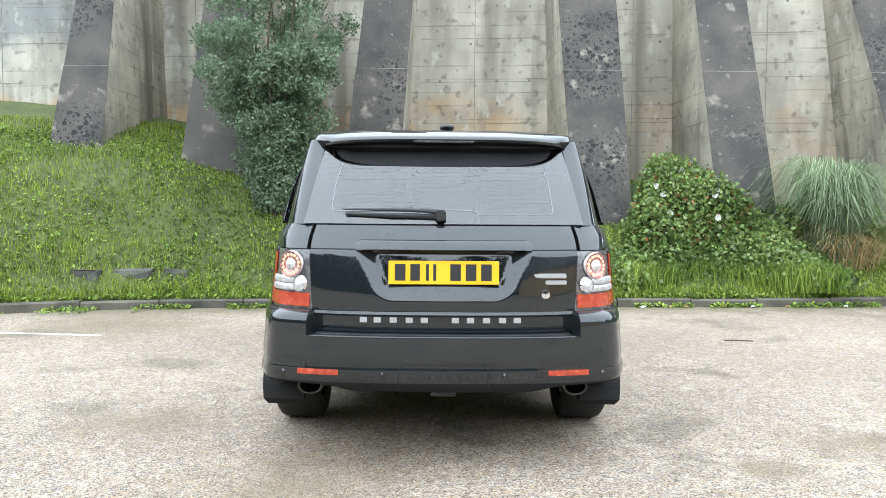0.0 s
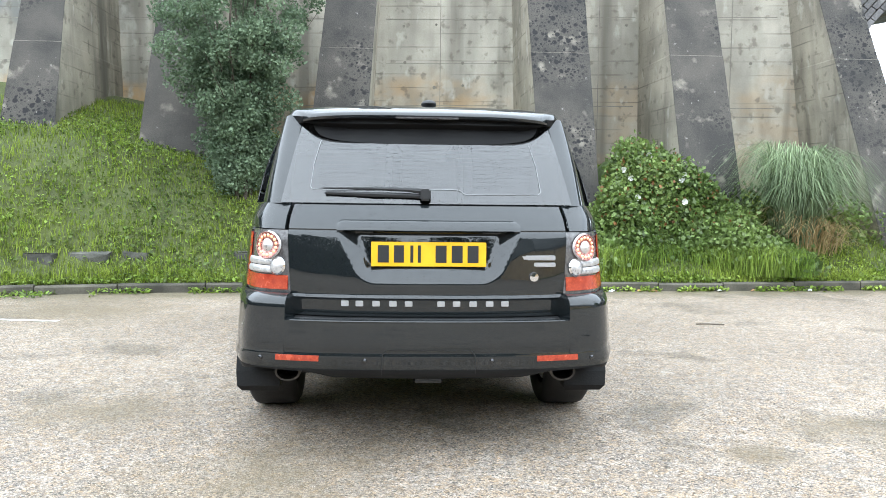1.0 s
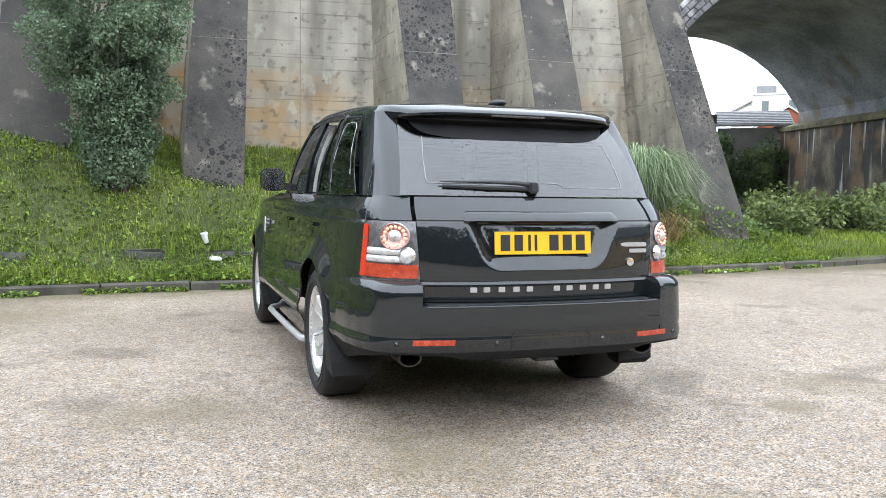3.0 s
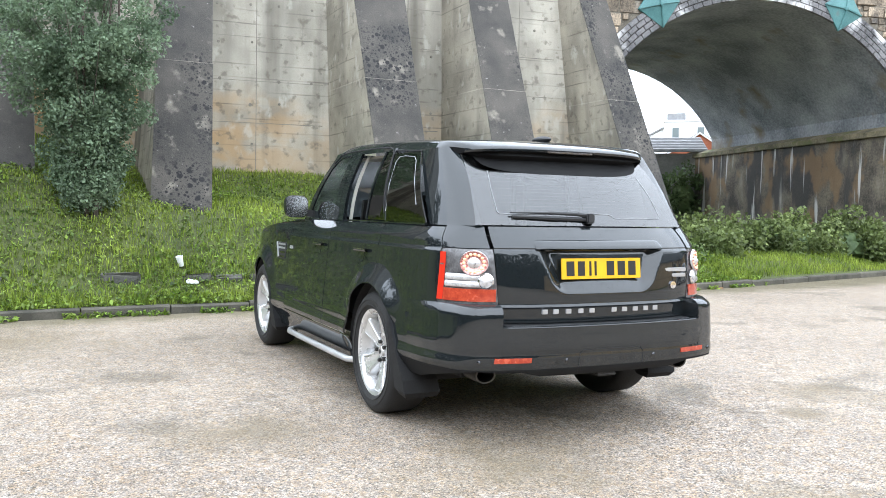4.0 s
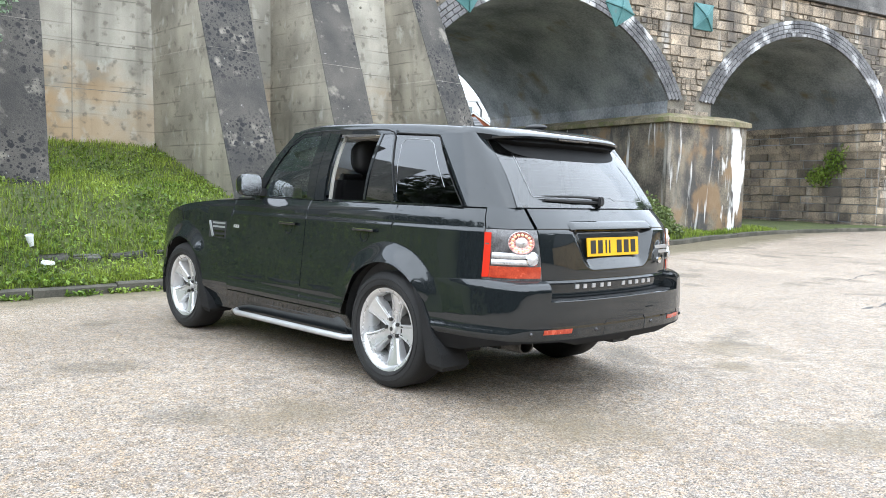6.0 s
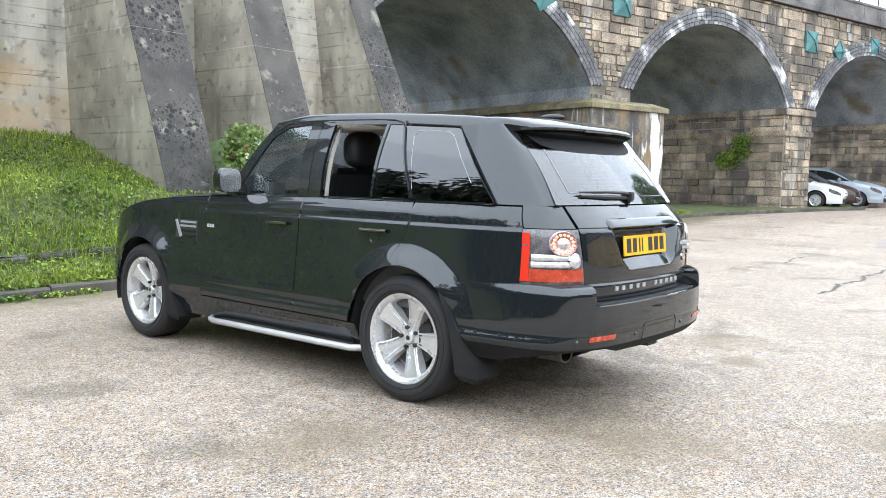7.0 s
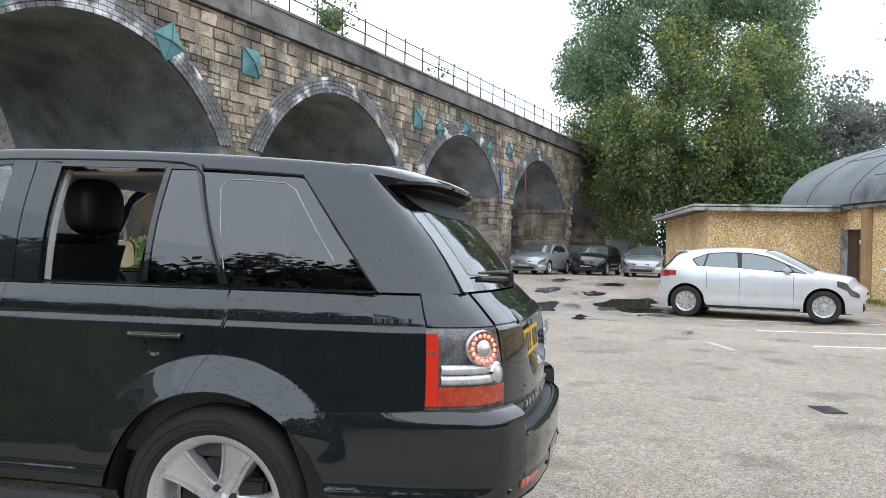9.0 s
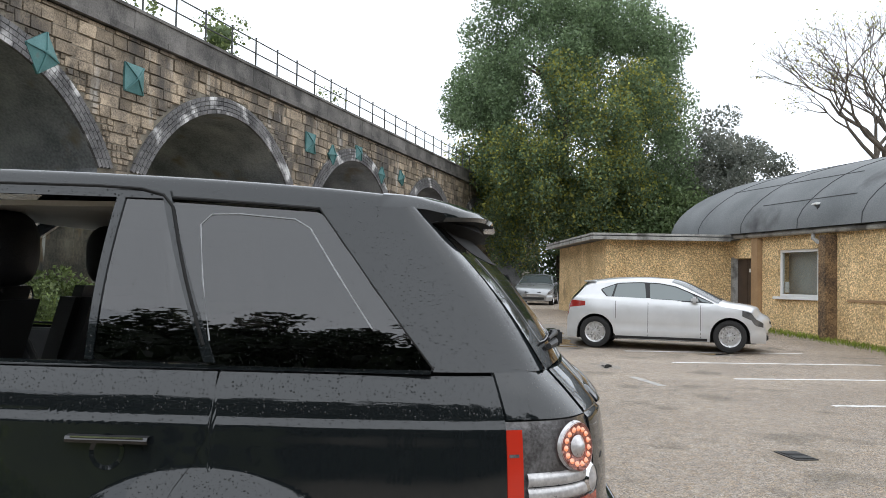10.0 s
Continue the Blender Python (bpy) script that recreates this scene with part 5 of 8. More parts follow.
    for x in np.linspace(-0.648, 0.648, 119):
        s = s_of_x(abs(x))
        row = []
        for z in np.linspace(0.672, 1.168, 84):
            p = skin(s, z)
            half = 0.33 + (z - 0.85) * 0.40
            inx = min(1, max(0, (half - abs(x)) / 0.075))
            inz = min(1, max(0, (z - 0.824) / 0.078)) * min(1, max(0, (1.055 - z) / 0.008))
            sunk = max(0.0, 1 - math.hypot(1 - inx, 1 - inz))
            crease = math.exp(-((z - 0.757) / 0.006)**2) * 0.008 - math.exp(-((z - 1.052) / 0.005)**2) * 0.008
            row.append((math.copysign(p.x, x) * (1 - 0.042 * min(1.0, max(0.0, (1.05 - z) / 0.28))), p.y + 0.054 * sunk - crease, z))
        rows.append(row)
    gate = part("tailgate", sheet(rows, 1, 0.015), paint, car, "black tailgate", True)
    rows = []
    for x in np.linspace(-0.42, 0.42, 43):
        end = max(0.0, (abs(x) - 0.395) / 0.025)
        top = 1.104 - 0.018 * end**2.5
        rows.append([skin(s_of_x(abs(x)), z, False, o * (1 - 0.75 * end)) * Vector((math.copysign(1, x), 1, 1)) for z, o in ((1.053, -0.012), (1.056, 0.008), (1.063, 0.013), (1.075, 0.013), (top - 0.012, 0.012), (top - 0.004, 0.009), (top, -0.004))])
    part("tailgate_handle", sheet(rows, 1, 0), paint, gate, "black tailgate handle bar wet with rain", True)
    plate_m = pose(0, -1.024, 0.950, -5, 0, 0)
    plate = part("number_plate", boxed(-0.26, 0.26, -0.006, 0.002, -0.0555, 0.0555, 0.002), plate_yellow, gate, "yellow rear number plate with black characters")
    plate.matrix_basis = plate_m
    for x, w in ((-0.205, 0.05), (-0.135, 0.045), (-0.077, 0.014), (-0.043, 0.014), (0.055, 0.05), (0.128, 0.05), (0.20, 0.05)):
        part("character_bar", boxed(x - w / 2, x + w / 2, -0.0075, -0.005, -0.038, 0.040), plate_ink, plate)
    for x in (-0.375, -0.31, -0.235, -0.16, -0.09, 0.055, 0.125, 0.20, 0.275, 0.345):
        part("badge_bar", boxed(x - 0.017, x + 0.017, skin(s_of_x(abs(x)), 0.73).y - 0.004, skin(s_of_x(abs(x)), 0.73).y + 0.01, 0.718, 0.743, 0.002), badge_silver, gate, "silver badge bar")
    part("badge_bar", boxed(0.410, 0.575, skin(s_of_x(0.5), 0.94).y - 0.012, skin(s_of_x(0.5), 0.94).y + 0.02, 0.928, 0.949, 0.003), badge_silver, gate, "silver badge bar")
    part("badge_bar", boxed(0.475, 0.578, skin(s_of_x(0.53), 0.9).y - 0.010, skin(s_of_x(0.53), 0.9).y + 0.02, 0.897, 0.917, 0.003), badge_silver, gate, "silver badge bar")
    bm = lathe([(0.0, 0.022), (-0.012, 0.02), (-0.014, 0.0)], 20, 'Y')
    bmesh.ops.translate(bm, verts=bm.verts, vec=(0.478, skin(s_of_x(0.478), 0.852).y + 0.004, 0.852))
    part("lock", bm, chrome, gate, "round chrome lock")
    # rear glass, with heater frame line, wiper, spoiler
    rows = []
    for z in np.linspace(1.176, 1.60, 12):
        w = 0.685 - 0.075 * (z - 1.172) / 0.428
        rows.append([(x, tail_y(x, z), z) for x in np.linspace(-w, w, 21)])
    rear_glass = part("rear_window", sheet(rows, 1, 0.006), rear_tint, car, "dark rear window covered in rain drops", True)
    rear_glass.visible_shadow = False
    bm = bmesh.new()
    line = [(-0.515, 1.475), (-0.54, 1.36), (-0.548, 1.25), (-0.54, 1.238), (-0.45, 1.236), (0.05, 1.243), (0.13, 1.242), (0.155, 1.236), (0.165, 1.224), (0.18, 1.22), (0.52, 1.222), (0.535, 1.235), (0.525, 1.36), (0.50, 1.475)]
    tube(bm, [(x + (c[0] - x) * f, tail_y(x + (c[0] - x) * f, z + (c[1] - z) * f) - 0.003, z + (c[1] - z) * f) for (x, z), c in zip(line, line[1:]) for f in np.linspace(0, 1, 8, endpoint=False)], 0.0014, 4)
    part("heater_frame", bm, heater_tone, rear_glass, "thin pale heater line")
    for k in range(12):
        z = 1.26 + k * 0.019
        bm = bmesh.new()
        tube(bm, [(x, tail_y(x, z) - 0.0005, z) for x in np.linspace(-0.52, 0.51, 9)], 0.00025, 3)
        part("heater_wire", bm, cabin_grey, rear_glass)
    rows = []
    for x in np.linspace(-0.575, 0.575, 47):
        m = abs(x) / 0.575
        z0 = 1.462 + 0.05 * m**4 + 0.075 * m**22
        rows.append([(x, tail_y(x, z) - 0.0015, z) for z in np.linspace(z0, 1.598, 6)])
    part("printed_band", sheet(rows, 1, 0), spoiler_black, rear_glass, "black printed band along the top", True)
    bm = bmesh.new()
    tube(bm, [(x, tail_y(x, z) - 0.026, z) for x, z in ((-0.01, 1.232), (-0.10, 1.240), (-0.26, 1.244), (-0.49, 1.244))], [0.013, 0.010, 0.007, 0.004], 8)
    tube(bm, [(x, tail_y(x, z) - 0.010, z) for x, z in ((-0.03, 1.210), (-0.25, 1.216), (-0.475, 1.222))], [0.010, 0.012, 0.008], 6)
    box(bm, -0.04, 0.010, -0.945, -0.895, 1.19, 1.245, 0.008)
    part("rear_wiper", bm, plastic, car, "black rear wiper")
    # roof with its gutters, and the spoiler
    def roof_z(x, y):
        edge = roof_edge(y)
        return edge + soft_table(ROOF_SIDE, min(1.0, abs(x) / 0.705))
    ROOF_SIDE = [(0, 0.050), (0.5, 0.0465), (0.8, 0.0395), (0.93, 0.034), (0.952, 0.0305), (0.966, 0.024), (0.976, 0.013), (0.985, -0.001), (0.993, -0.014), (1.0, -0.028)]
    across = [0, 0.1, 0.2, 0.3, 0.4, 0.5, 0.6, 0.7, 0.8, 0.86, 0.9, 0.93, 0.942, 0.952, 0.959, 0.966, 0.971, 0.976, 0.9805, 0.985, 0.989, 0.993, 1.0]
    across = across[:0:-1] + [-v for v in across]
    rows = []
    for y in np.linspace(-0.41, 1.38, 40):
        w = gh_x(roof_z(0.7, y)) - 0.005 + gh_taper(y)
        rows.append([(r * w, y, roof_z(abs(r) * 0.705, y)) for r in across])
    part("roof", sheet(rows, 1, 0.0), paint, car, "black roof wet with rain", True)
    rows = []
    below = []
    for e in np.linspace(-1, 1, 57):
        m = abs(e)
        tip = -0.70 + 0.07 * m**3 + 0.06 * m**12
        row = []
        for t in (0, 0.2, 0.45, 0.7, 0.9, 0.97):
            y = -0.40 + (tip + 0.40) * t
            x = e * (0.712 - 0.105 * t**1.6)
            z = roof_z(m * 0.70, -0.40) * (1 - t) + (1.606 - 0.012 * m**4) * t + 0.022 * math.sin(math.pi * t) * (1 - 0.6 * m**4) + 0.002
            row.append((x, y, z))
        x, y, z = row[-1]
        row += [(x, tip, z - 0.012), (x, tip + 0.008, z - 0.024)]
        rows.append(row)
        w = m**9
        gy = tail_y(e * 0.62, 1.53)
        end = Vector((e * 0.63, gy + 0.02, 1.535)).lerp(Vector((e * 0.708, -0.40, row[0][2] - 0.04)), w)
        mid = Vector((e * 0.64, (tip + gy) / 2, 1.56)).lerp(Vector((row[3][0] * 0.995, row[3][1], row[3][2] - 0.04)), w)
        below.append([row[-1], (x * 0.995, tip + 0.045, z - 0.03), tuple(mid), tuple(end)])
    bm = sheet(rows, 1, 0)
    spoiler = part("roof_spoiler", bm, paint, car, "black roof spoiler", True)
    bm = sheet(below, 1, 0)
    for sx, a, b in ((-1, rows[0], below[0]), (1, rows[-1], below[-1])):
        bm.faces.new([bm.verts.new(q) for q in a + b[1:]])
    part("spoiler_underside", bm, spoiler_black, spoiler, "matt black underside", True)
    part("high_brake_light", boxed(-0.155, 0.155, -0.704, -0.66, 1.583, 1.593, 0.004), lamp_dark, spoiler, "smoked high brake light")
    bm = bmesh.new()
    bmesh.ops.create_uvsphere(bm, u_segments=20, v_segments=10, radius=1.0, matrix=Matrix.Translation((0.02, -0.36, 1.688)) @ Matrix.Diagonal((0.04, 0.09, 0.022, 1)))
    part("roof_aerial", bm, plastic, car, "small grey roof aerial pod", True)
    # windscreen, bonnet, front
    rows = []
    for z in np.linspace(1.16, 1.665, 8):
        w = gh_x(z) - 0.01
        yf = 1.80 - 0.93 * (z - 1.16)
        rows.append([(x, yf + 0.22 * (1 - (x / w)**2) + (0.0 if z < 1.6 else -0.05), z) for x in np.linspace(-w, w, 17)])
    screen = part("windscreen", sheet(rows, 1, 0), clear, car, "clear windscreen", True)
    screen.visible_shadow = False
    rows = []
    for y in np.linspace(1.70, 3.40, 24):
        w = float(np.interp(s_of_y(min(y, 3.36)), RIM_S, RIM[:, 0])) - 0.055
        rows.append([(x * w, y + 0.07 * (1 - x * x), bonnet_z(y) + 0.035 * (1 - x * x) + 0.012 * math.exp(-((abs(x) - 0.72) / 0.1)**2)) for x in np.linspace(-1, 1, 25)])
    part("bonnet", sheet(rows, 1, 0.02), paint, car, "black bonnet", True)
    rows = []
    for s in np.linspace(s_of_y(3.3), float(RIM_S[-1]) - 0.001, 14):
        rows.append([skin(s, z) for z in np.linspace(0.36, 0.92, 8)])
    full = rows + [[Vector((-p[0], p[1], p[2])) for p in r] for r in rows[::-1]]
    part("front_bumper", sheet(full, 1, 0), paint, car, "black front bumper", True)
    # underbody and cabin
    part("underbody", boxed(-0.74, 0.74, -0.80, 3.3, 0.36, 0.50, 0.03), under_dark, car)
    for x0, x1, y0, y1 in ((-0.62, -0.45, -0.55, -0.2), (0.1, 0.5, -0.65, -0.3), (-0.35, 0.0, -0.65, -0.35)):
        part("silencer", boxed(x0, x1, y0, y1, 0.32, 0.44, 0.04), under_dark, car)
    part("axle", tube(bmesh.new(), [(-0.7, 0, HUB), (0.7, 0, HUB)], 0.05, 10), under_dark, car)
    part("floor_pan", boxed(-0.80, 0.80, -0.70, 1.9, 0.50, 0.58), under_dark, car)
    part("inner_tail", boxed(-0.68, 0.68, -0.86, -0.80, 0.52, 1.12), under_dark, car)
    for sx in (-1, 1):
        part("door_card", boxed(*sorted((sx * 0.855, sx * 0.80)), -0.1, 1.75, 0.55, 1.15, 0.01), cabin_grey, car)
        part("side_lining", boxed(*sorted((sx * 0.77, sx * 0.70)), -0.72, -0.1, 0.55, 1.08, 0.01), under_dark, car)
    dash = part("dashboard", boxed(-0.80, 0.80, 1.45, 1.85, 0.85, 1.135, 0.05), cabin_grey, car, "grey dashboard")
    part("dash_screen", boxed(-0.755, -0.60, 1.43, 1.47, 1.16, 1.25, 0.006), cabin_grey, dash)
    bm = bmesh.new()
    tube(bm, [(0.38 + 0.19 * math.cos(a), 1.30 + 0.07 * math.sin(a), 1.05 + 0.175 * math.sin(a)) for a in np.linspace(0, math.tau, 25)], 0.016, 8)
    part("steering_wheel", bm, seat_leather, car, "black steering wheel", True)
    part("roof_lining", boxed(-0.64, 0.64, -0.4, 1.1, 1.60, 1.615), cream_trim, car, "pale roof lining")

    def seat(x, y, w, tall):
        st = part("seat", boxed(x - w / 2, x + w / 2, y - 0.05, y + 0.47, 0.72, 0.90, 0.05), seat_leather, car, "black leather seat")
        bm = bmesh.new()
        box(bm, x - w / 2, x + w / 2, -0.06, 0.07, 0.0, tall, 0.045)
        for v in bm.verts:
            v.co.y += y - 0.02 - 0.28 * v.co.z
            v.co.z += 0.84
        part("seat_back", bm, seat_leather, st, smooth=True)
        bm = bmesh.new()
        bmesh.ops.create_uvsphere(bm, u_segments=20, v_segments=12, radius=1.0)
        for v in bm.verts:
            v.co = Vector([math.copysign(abs(c)**0.7, c) * k for c, k in zip(v.co, (0.15, 0.085, 0.125))]) + Vector((x, 0, 0.09))
        for v in bm.verts:
            v.co.y += y - 0.05 - 0.28 * tall
            v.co.z += 0.84 + tall + 0.03
        part("headrest", bm, seat_leather, st, smooth=True)
        for dx in (-0.05, 0.05):
            part("headrest_post", tube(bmesh.new(), [(x + dx, y - 0.03 - 0.28 * tall, 0.82 + tall), (x + dx, y - 0.04 - 0.28 * tall, 0.90 + tall)], 0.008, 6), chrome, st)
    seat(-0.40, 1.06, 0.52, 0.52)
    seat(0.40, 1.06, 0.52, 0.52)
    seat(-0.42, 0.0, 0.48, 0.42)
    seat(0.42, 0.0, 0.48, 0.42)
    seat(0.0, 0.0, 0.30, 0.36)
    return car


build_car()

# ---- the low building with a barrel roof ----
roughcast = mat("ochre_roughcast", (0.45, 0.29, 0.13), (0.88, 0.66, 0.37), rough=0.9, scale=1.2, fine=22, bump=1.0, stain=(0.22, 0.15, 0.08), stain_scale=0.8, stain_at=0.62, fine_mix=1.4)


def pebbles(n, l, pos, col):
    """Small pebbles thrown into the render, each of its own tone."""
    for sc, lo, hi in ((34.0, 0.55, 1.4), (80.0, 0.75, 1.25)):
        v = n.new("ShaderNodeTexVoronoi")
        v.inputs["Scale"].default_value = sc
        l.new(pos, v.inputs["Vector"])
        bw = n.new("ShaderNodeSeparateColor")
        l.new(v.outputs["Color"], bw.inputs[0])
        hs = n.new("ShaderNodeHueSaturation")
        l.new(range_node(n, l, bw.outputs[0], 0.0, 1.0, lo, hi), hs.inputs["Value"])
        l.new(col, hs.inputs["Color"])
        col = hs.outputs["Color"]
    return col


add_layer(roughcast, pebbles)
stained_cast = add_layer(mat("stained_roughcast", (0.07, 0.045, 0.028), (0.30, 0.19, 0.095), rough=0.9, scale=2.2, fine=22, bump=1.0, fine_mix=0.6), pebbles)
render_plain = mat("brown_painted_render", (0.30, 0.185, 0.095), (0.42, 0.27, 0.14), rough=0.85, scale=2, fine=30, bump=0.3)
roof_felt = mat("grey_roof_felt", (0.10, 0.108, 0.11), (0.18, 0.188, 0.19), rough=0.75, scale=0.7, fine=30, bump=0.15, stain=(0.055, 0.056, 0.058), stain_scale=0.6, stain_at=0.6)
felt_joint = mat("felt_joint", (0.05, 0.052, 0.054), rough=0.8, bump=0)
gutter_white = mat("weathered_white_fascia", (0.22, 0.215, 0.20), (0.45, 0.44, 0.41), rough=0.6, scale=3, fine=30, bump=0.1, stain=(0.09, 0.085, 0.075), stain_scale=2.2, stain_at=0.54)
white_frame = mat("white_window_frame", (0.72, 0.72, 0.70), (0.8, 0.8, 0.78), rough=0.4, scale=4, fine=40, bump=0.03)
door_brown = mat("brown_door_paint", (0.045, 0.03, 0.022), (0.075, 0.05, 0.036), rough=0.5, scale=4, fine=40, bump=0.1)
# curtain grey, lightened to carry the sky mirrored in the panes
curtain_sky = mat("curtain_with_sky_tone", (0.38, 0.41, 0.41), (0.48, 0.51, 0.51), rough=0.9, scale=2, fine=20)
window_glass = glass("window_glass", (0.8, 0.84, 0.83))
iron_black = mat("black_iron", (0.015, 0.015, 0.016), (0.03, 0.03, 0.03), rough=0.5, scale=6, fine=50, bump=0.1)


FRONT_SLANT = 0.30


def build_building():
    b = thing("building", "low ochre roughcast building with a grey barrel roof", "building")
    X0, YF = 8.0, -7.5
    # wing
    part("wall", boxed(22.0, 22.28, YF, -4.135, -0.2, 2.72), roughcast, b)
    bm = prism([(22.0, -3.85, -0.2), (29.6, -3.05, -0.2), (29.6, -3.05, 2.72), (22.0, -3.85, 2.72)], 0.28, (0, -1, 0))
    part("wall", bm, roughcast, b)
    part("wall", boxed(29.4, 29.7, -20.0, -3.1, -0.2, 2.72), roughcast, b)
    bm = prism([(21.6, -3.45, 2.74), (29.9, -2.6, 2.74), (29.9, -9, 2.74), (21.6, -9, 2.74)], 0.14, (0, 0, 1))
    flat = part("flat_roof", bm, roof_felt, b, "grey felt flat roof with a white edge")
    for (xa, ya), (xb, yb) in (((21.58, -3.43), (29.92, -2.58)), ((21.58, -3.43), (21.58, -7.35))):
        d = Vector((xb - xa, yb - ya, 0)).normalized()
        n = Vector((d.y, -d.x, 0)) * 0.05
        bm = prism([(xa + n.x, ya + n.y, 2.70), (xb + n.x, yb + n.y, 2.70), (xb - n.x, yb - n.y, 2.70), (xa - n.x, ya - n.y, 2.70)], 0.10, (0, 0, 1))
        part("fascia", bm, gutter_white, flat)
        bm = prism([(xa + n.x, ya + n.y, 2.83), (xb + n.x, yb + n.y, 2.83), (xb - n.x, yb - n.y, 2.83), (xa - n.x, ya - n.y, 2.83)], 0.06, (0, 0, 1))
        part("roof_edge", bm, gutter_white, flat)
    wing = set(b.children_recursive)
    # recessed front with door and window: wall pieces between the openings
    door, win = (21.0, 21.95, 0.2, 2.22), (17.97, 19.87, 1.17, 2.40)
    for x0, x1, z0, z1 in ((X0, win[0], -0.2, 2.85), (win[0], win[1], -0.2, win[2]), (win[0], win[1], win[3], 2.85), (win[1], door[0], -0.2, 2.85), (door[0], door[1], door[3], 2.85), (door[1], 22.3, -0.2, 2.85)):
        part("wall", boxed(x0, x1, YF - 0.28, YF, z0, z1), roughcast, b)
    part("wall", boxed(X0, 30.0, -20.3, -20.0, -0.2, 2.85), roughcast, b)
    part("wall", boxed(X0 - 0.28, X0, -20.3, YF, -0.2, 2.85), roughcast, b)
    # piers beside the door and the window
    part("pilaster", boxed(20.55, 20.85, YF, YF + 0.14, 0.0, 2.8, 0.02), render_plain, b)
    part("pilaster", boxed(17.66, 17.93, YF, YF + 0.28, 0.0, 2.7, 0.02), stained_cast, b, "dark stained roughcast pier")
    part("string_band", boxed(8.2, 17.3, YF, YF + 0.03, 1.10, 1.16), render_plain, b)
    # door and window
    d = part("door", boxed(21.40, 21.87, YF - 0.16, YF - 0.10, 0.2, 2.2, 0.01), door_brown, b, "dark brown boarded door with a small sign")
    part("door_leaf", boxed(21.0, 21.38, YF - 0.15, YF - 0.10, 0.2, 2.2, 0.01), door_brown, d)
    part("door_frame", boxed(21.87, 21.99, YF - 0.12, YF + 0.03, 0.2, 2.25), gutter_white, d)
    part("door_sign", boxed(21.06, 21.30, YF - 0.098, YF - 0.085, 1.82, 1.92), white_frame, d, "small white door sign")
    w = part("window", boxed(17.97, 19.87, YF - 0.12, YF - 0.05, 2.33, 2.40), white_frame, b, "white-framed two-light window with grey curtain")
    part("bottom_rail", boxed(17.97, 19.87, YF - 0.12, YF - 0.05, 1.17, 1.24), white_frame, w)
    for x in (17.97, 18.36, 19.80):
        part("mullion", boxed(x, x + 0.07, YF - 0.12, YF - 0.05, 1.24, 2.33), white_frame, w)
    part("window_sill", boxed(17.95, 19.98, YF - 0.10, YF + 0.09, 1.10, 1.17, 0.01), white_frame, w)
    for x0, x1 in ((18.04, 18.36), (18.43, 19.80)):
        p = part("pane", boxed(x0, x1, YF - 0.09, YF - 0.084, 1.24, 2.33), window_glass, w)
        p.visible_shadow = False
    part("curtain", boxed(17.6, 20.3, YF - 0.45, YF - 0.41, 0.9, 2.5), curtain_sky, w)
    part("paper_note", boxed(19.58, 19.74, YF - 0.105, YF - 0.1, 1.28, 1.56), white_frame, w)
    # barrel roof
    arc = [(-13.0 + 5.82 * math.sin(a), 2.90 + 2.30 * math.cos(a)) for a in np.linspace(-math.pi / 2, math.pi / 2, 30)]
    bm = bmesh.new()
    vs = [[bm.verts.new((x, y, z)) for y, z in arc] for x in np.linspace(X0 - 0.4, 24.9, 11)]
    for a, c in zip(vs, vs[1:]):
        for k in range(len(arc) - 1):
            bm.faces.new((a[k], a[k + 1], c[k + 1], c[k]))
    bm.faces.new(vs[-1])
    bm.faces.new(vs[0][::-1])
    roof = part("barrel_roof", bm, roof_felt, b, "grey felt barrel roof with dark joints", True)
    for x in (10.4, 13.4, 16.4, 18.6, 21.0, 23.2):
        bm = bmesh.new()
        tube(bm, [(x + 0.06 * math.sin(k), y, z + 0.004) for k, (y, z) in enumerate(arc[14:])], 0.014, 4)
        part("roof_joint", bm, felt_joint, roof)
    for k, x0, x1 in ((26, 17, 20.5), (23, 18, 23.4), (20, 12, 16), (19, 20, 24.6)):
        y, z = arc[k]
        part("roof_joint", tube(bmesh.new(), [(x0, y, z + 0.004), (x1, y, z + 0.004)], 0.013, 4), felt_joint, roof)
    bm = bmesh.new()
    tube(bm, [(X0, YF + 0.14, 2.80), (22.2, YF + 0.14, 2.84)], 0.075, 10)
    part("gutter", bm, gutter_white, b, "weathered pale gutter", True)
    part("eave_board", boxed(X0, 22.3, YF - 0.02, YF + 0.10, 2.85, 2.885, 0.01), roof_felt, b)
    bm = bmesh.new()
    tube(bm, [(18.30, YF + 0.14, 2.78), (18.28, YF + 0.16, 2.64), (18.10, YF + 0.18, 2.56), (17.90, YF + 0.3, 2.53)], 0.045, 8)
    part("downpipe_bend", bm, gutter_white, b, smooth=True)
    for ob in b.children_recursive:  # the front draws back towards its open end, at an angle to the wing
        if ob not in wing:
            for v in ob.data.vertices:
                v.co.y -= FRONT_SLANT * (22.0 - v.co.x)
    lampo = thing("floodlight", "small white and black floodlight on a pole at the eaves", "lamp", pose(18.15, YF + 0.02 - FRONT_SLANT * 3.85, 2.9))
    part("pole", tube(bmesh.new(), [(0, 0, 0), (0, 0, 0.42)], 0.025, 8), iron_black, lampo)
    part("lamp_head", boxed(-0.12, 0.12, -0.03, 0.16, 0.40, 0.56, 0.02), iron_black, lampo)
    part("hood", boxed(-0.05, 0.28, -0.05, 0.18, 0.56, 0.62, 0.015), white_frame, lampo)


build_building()

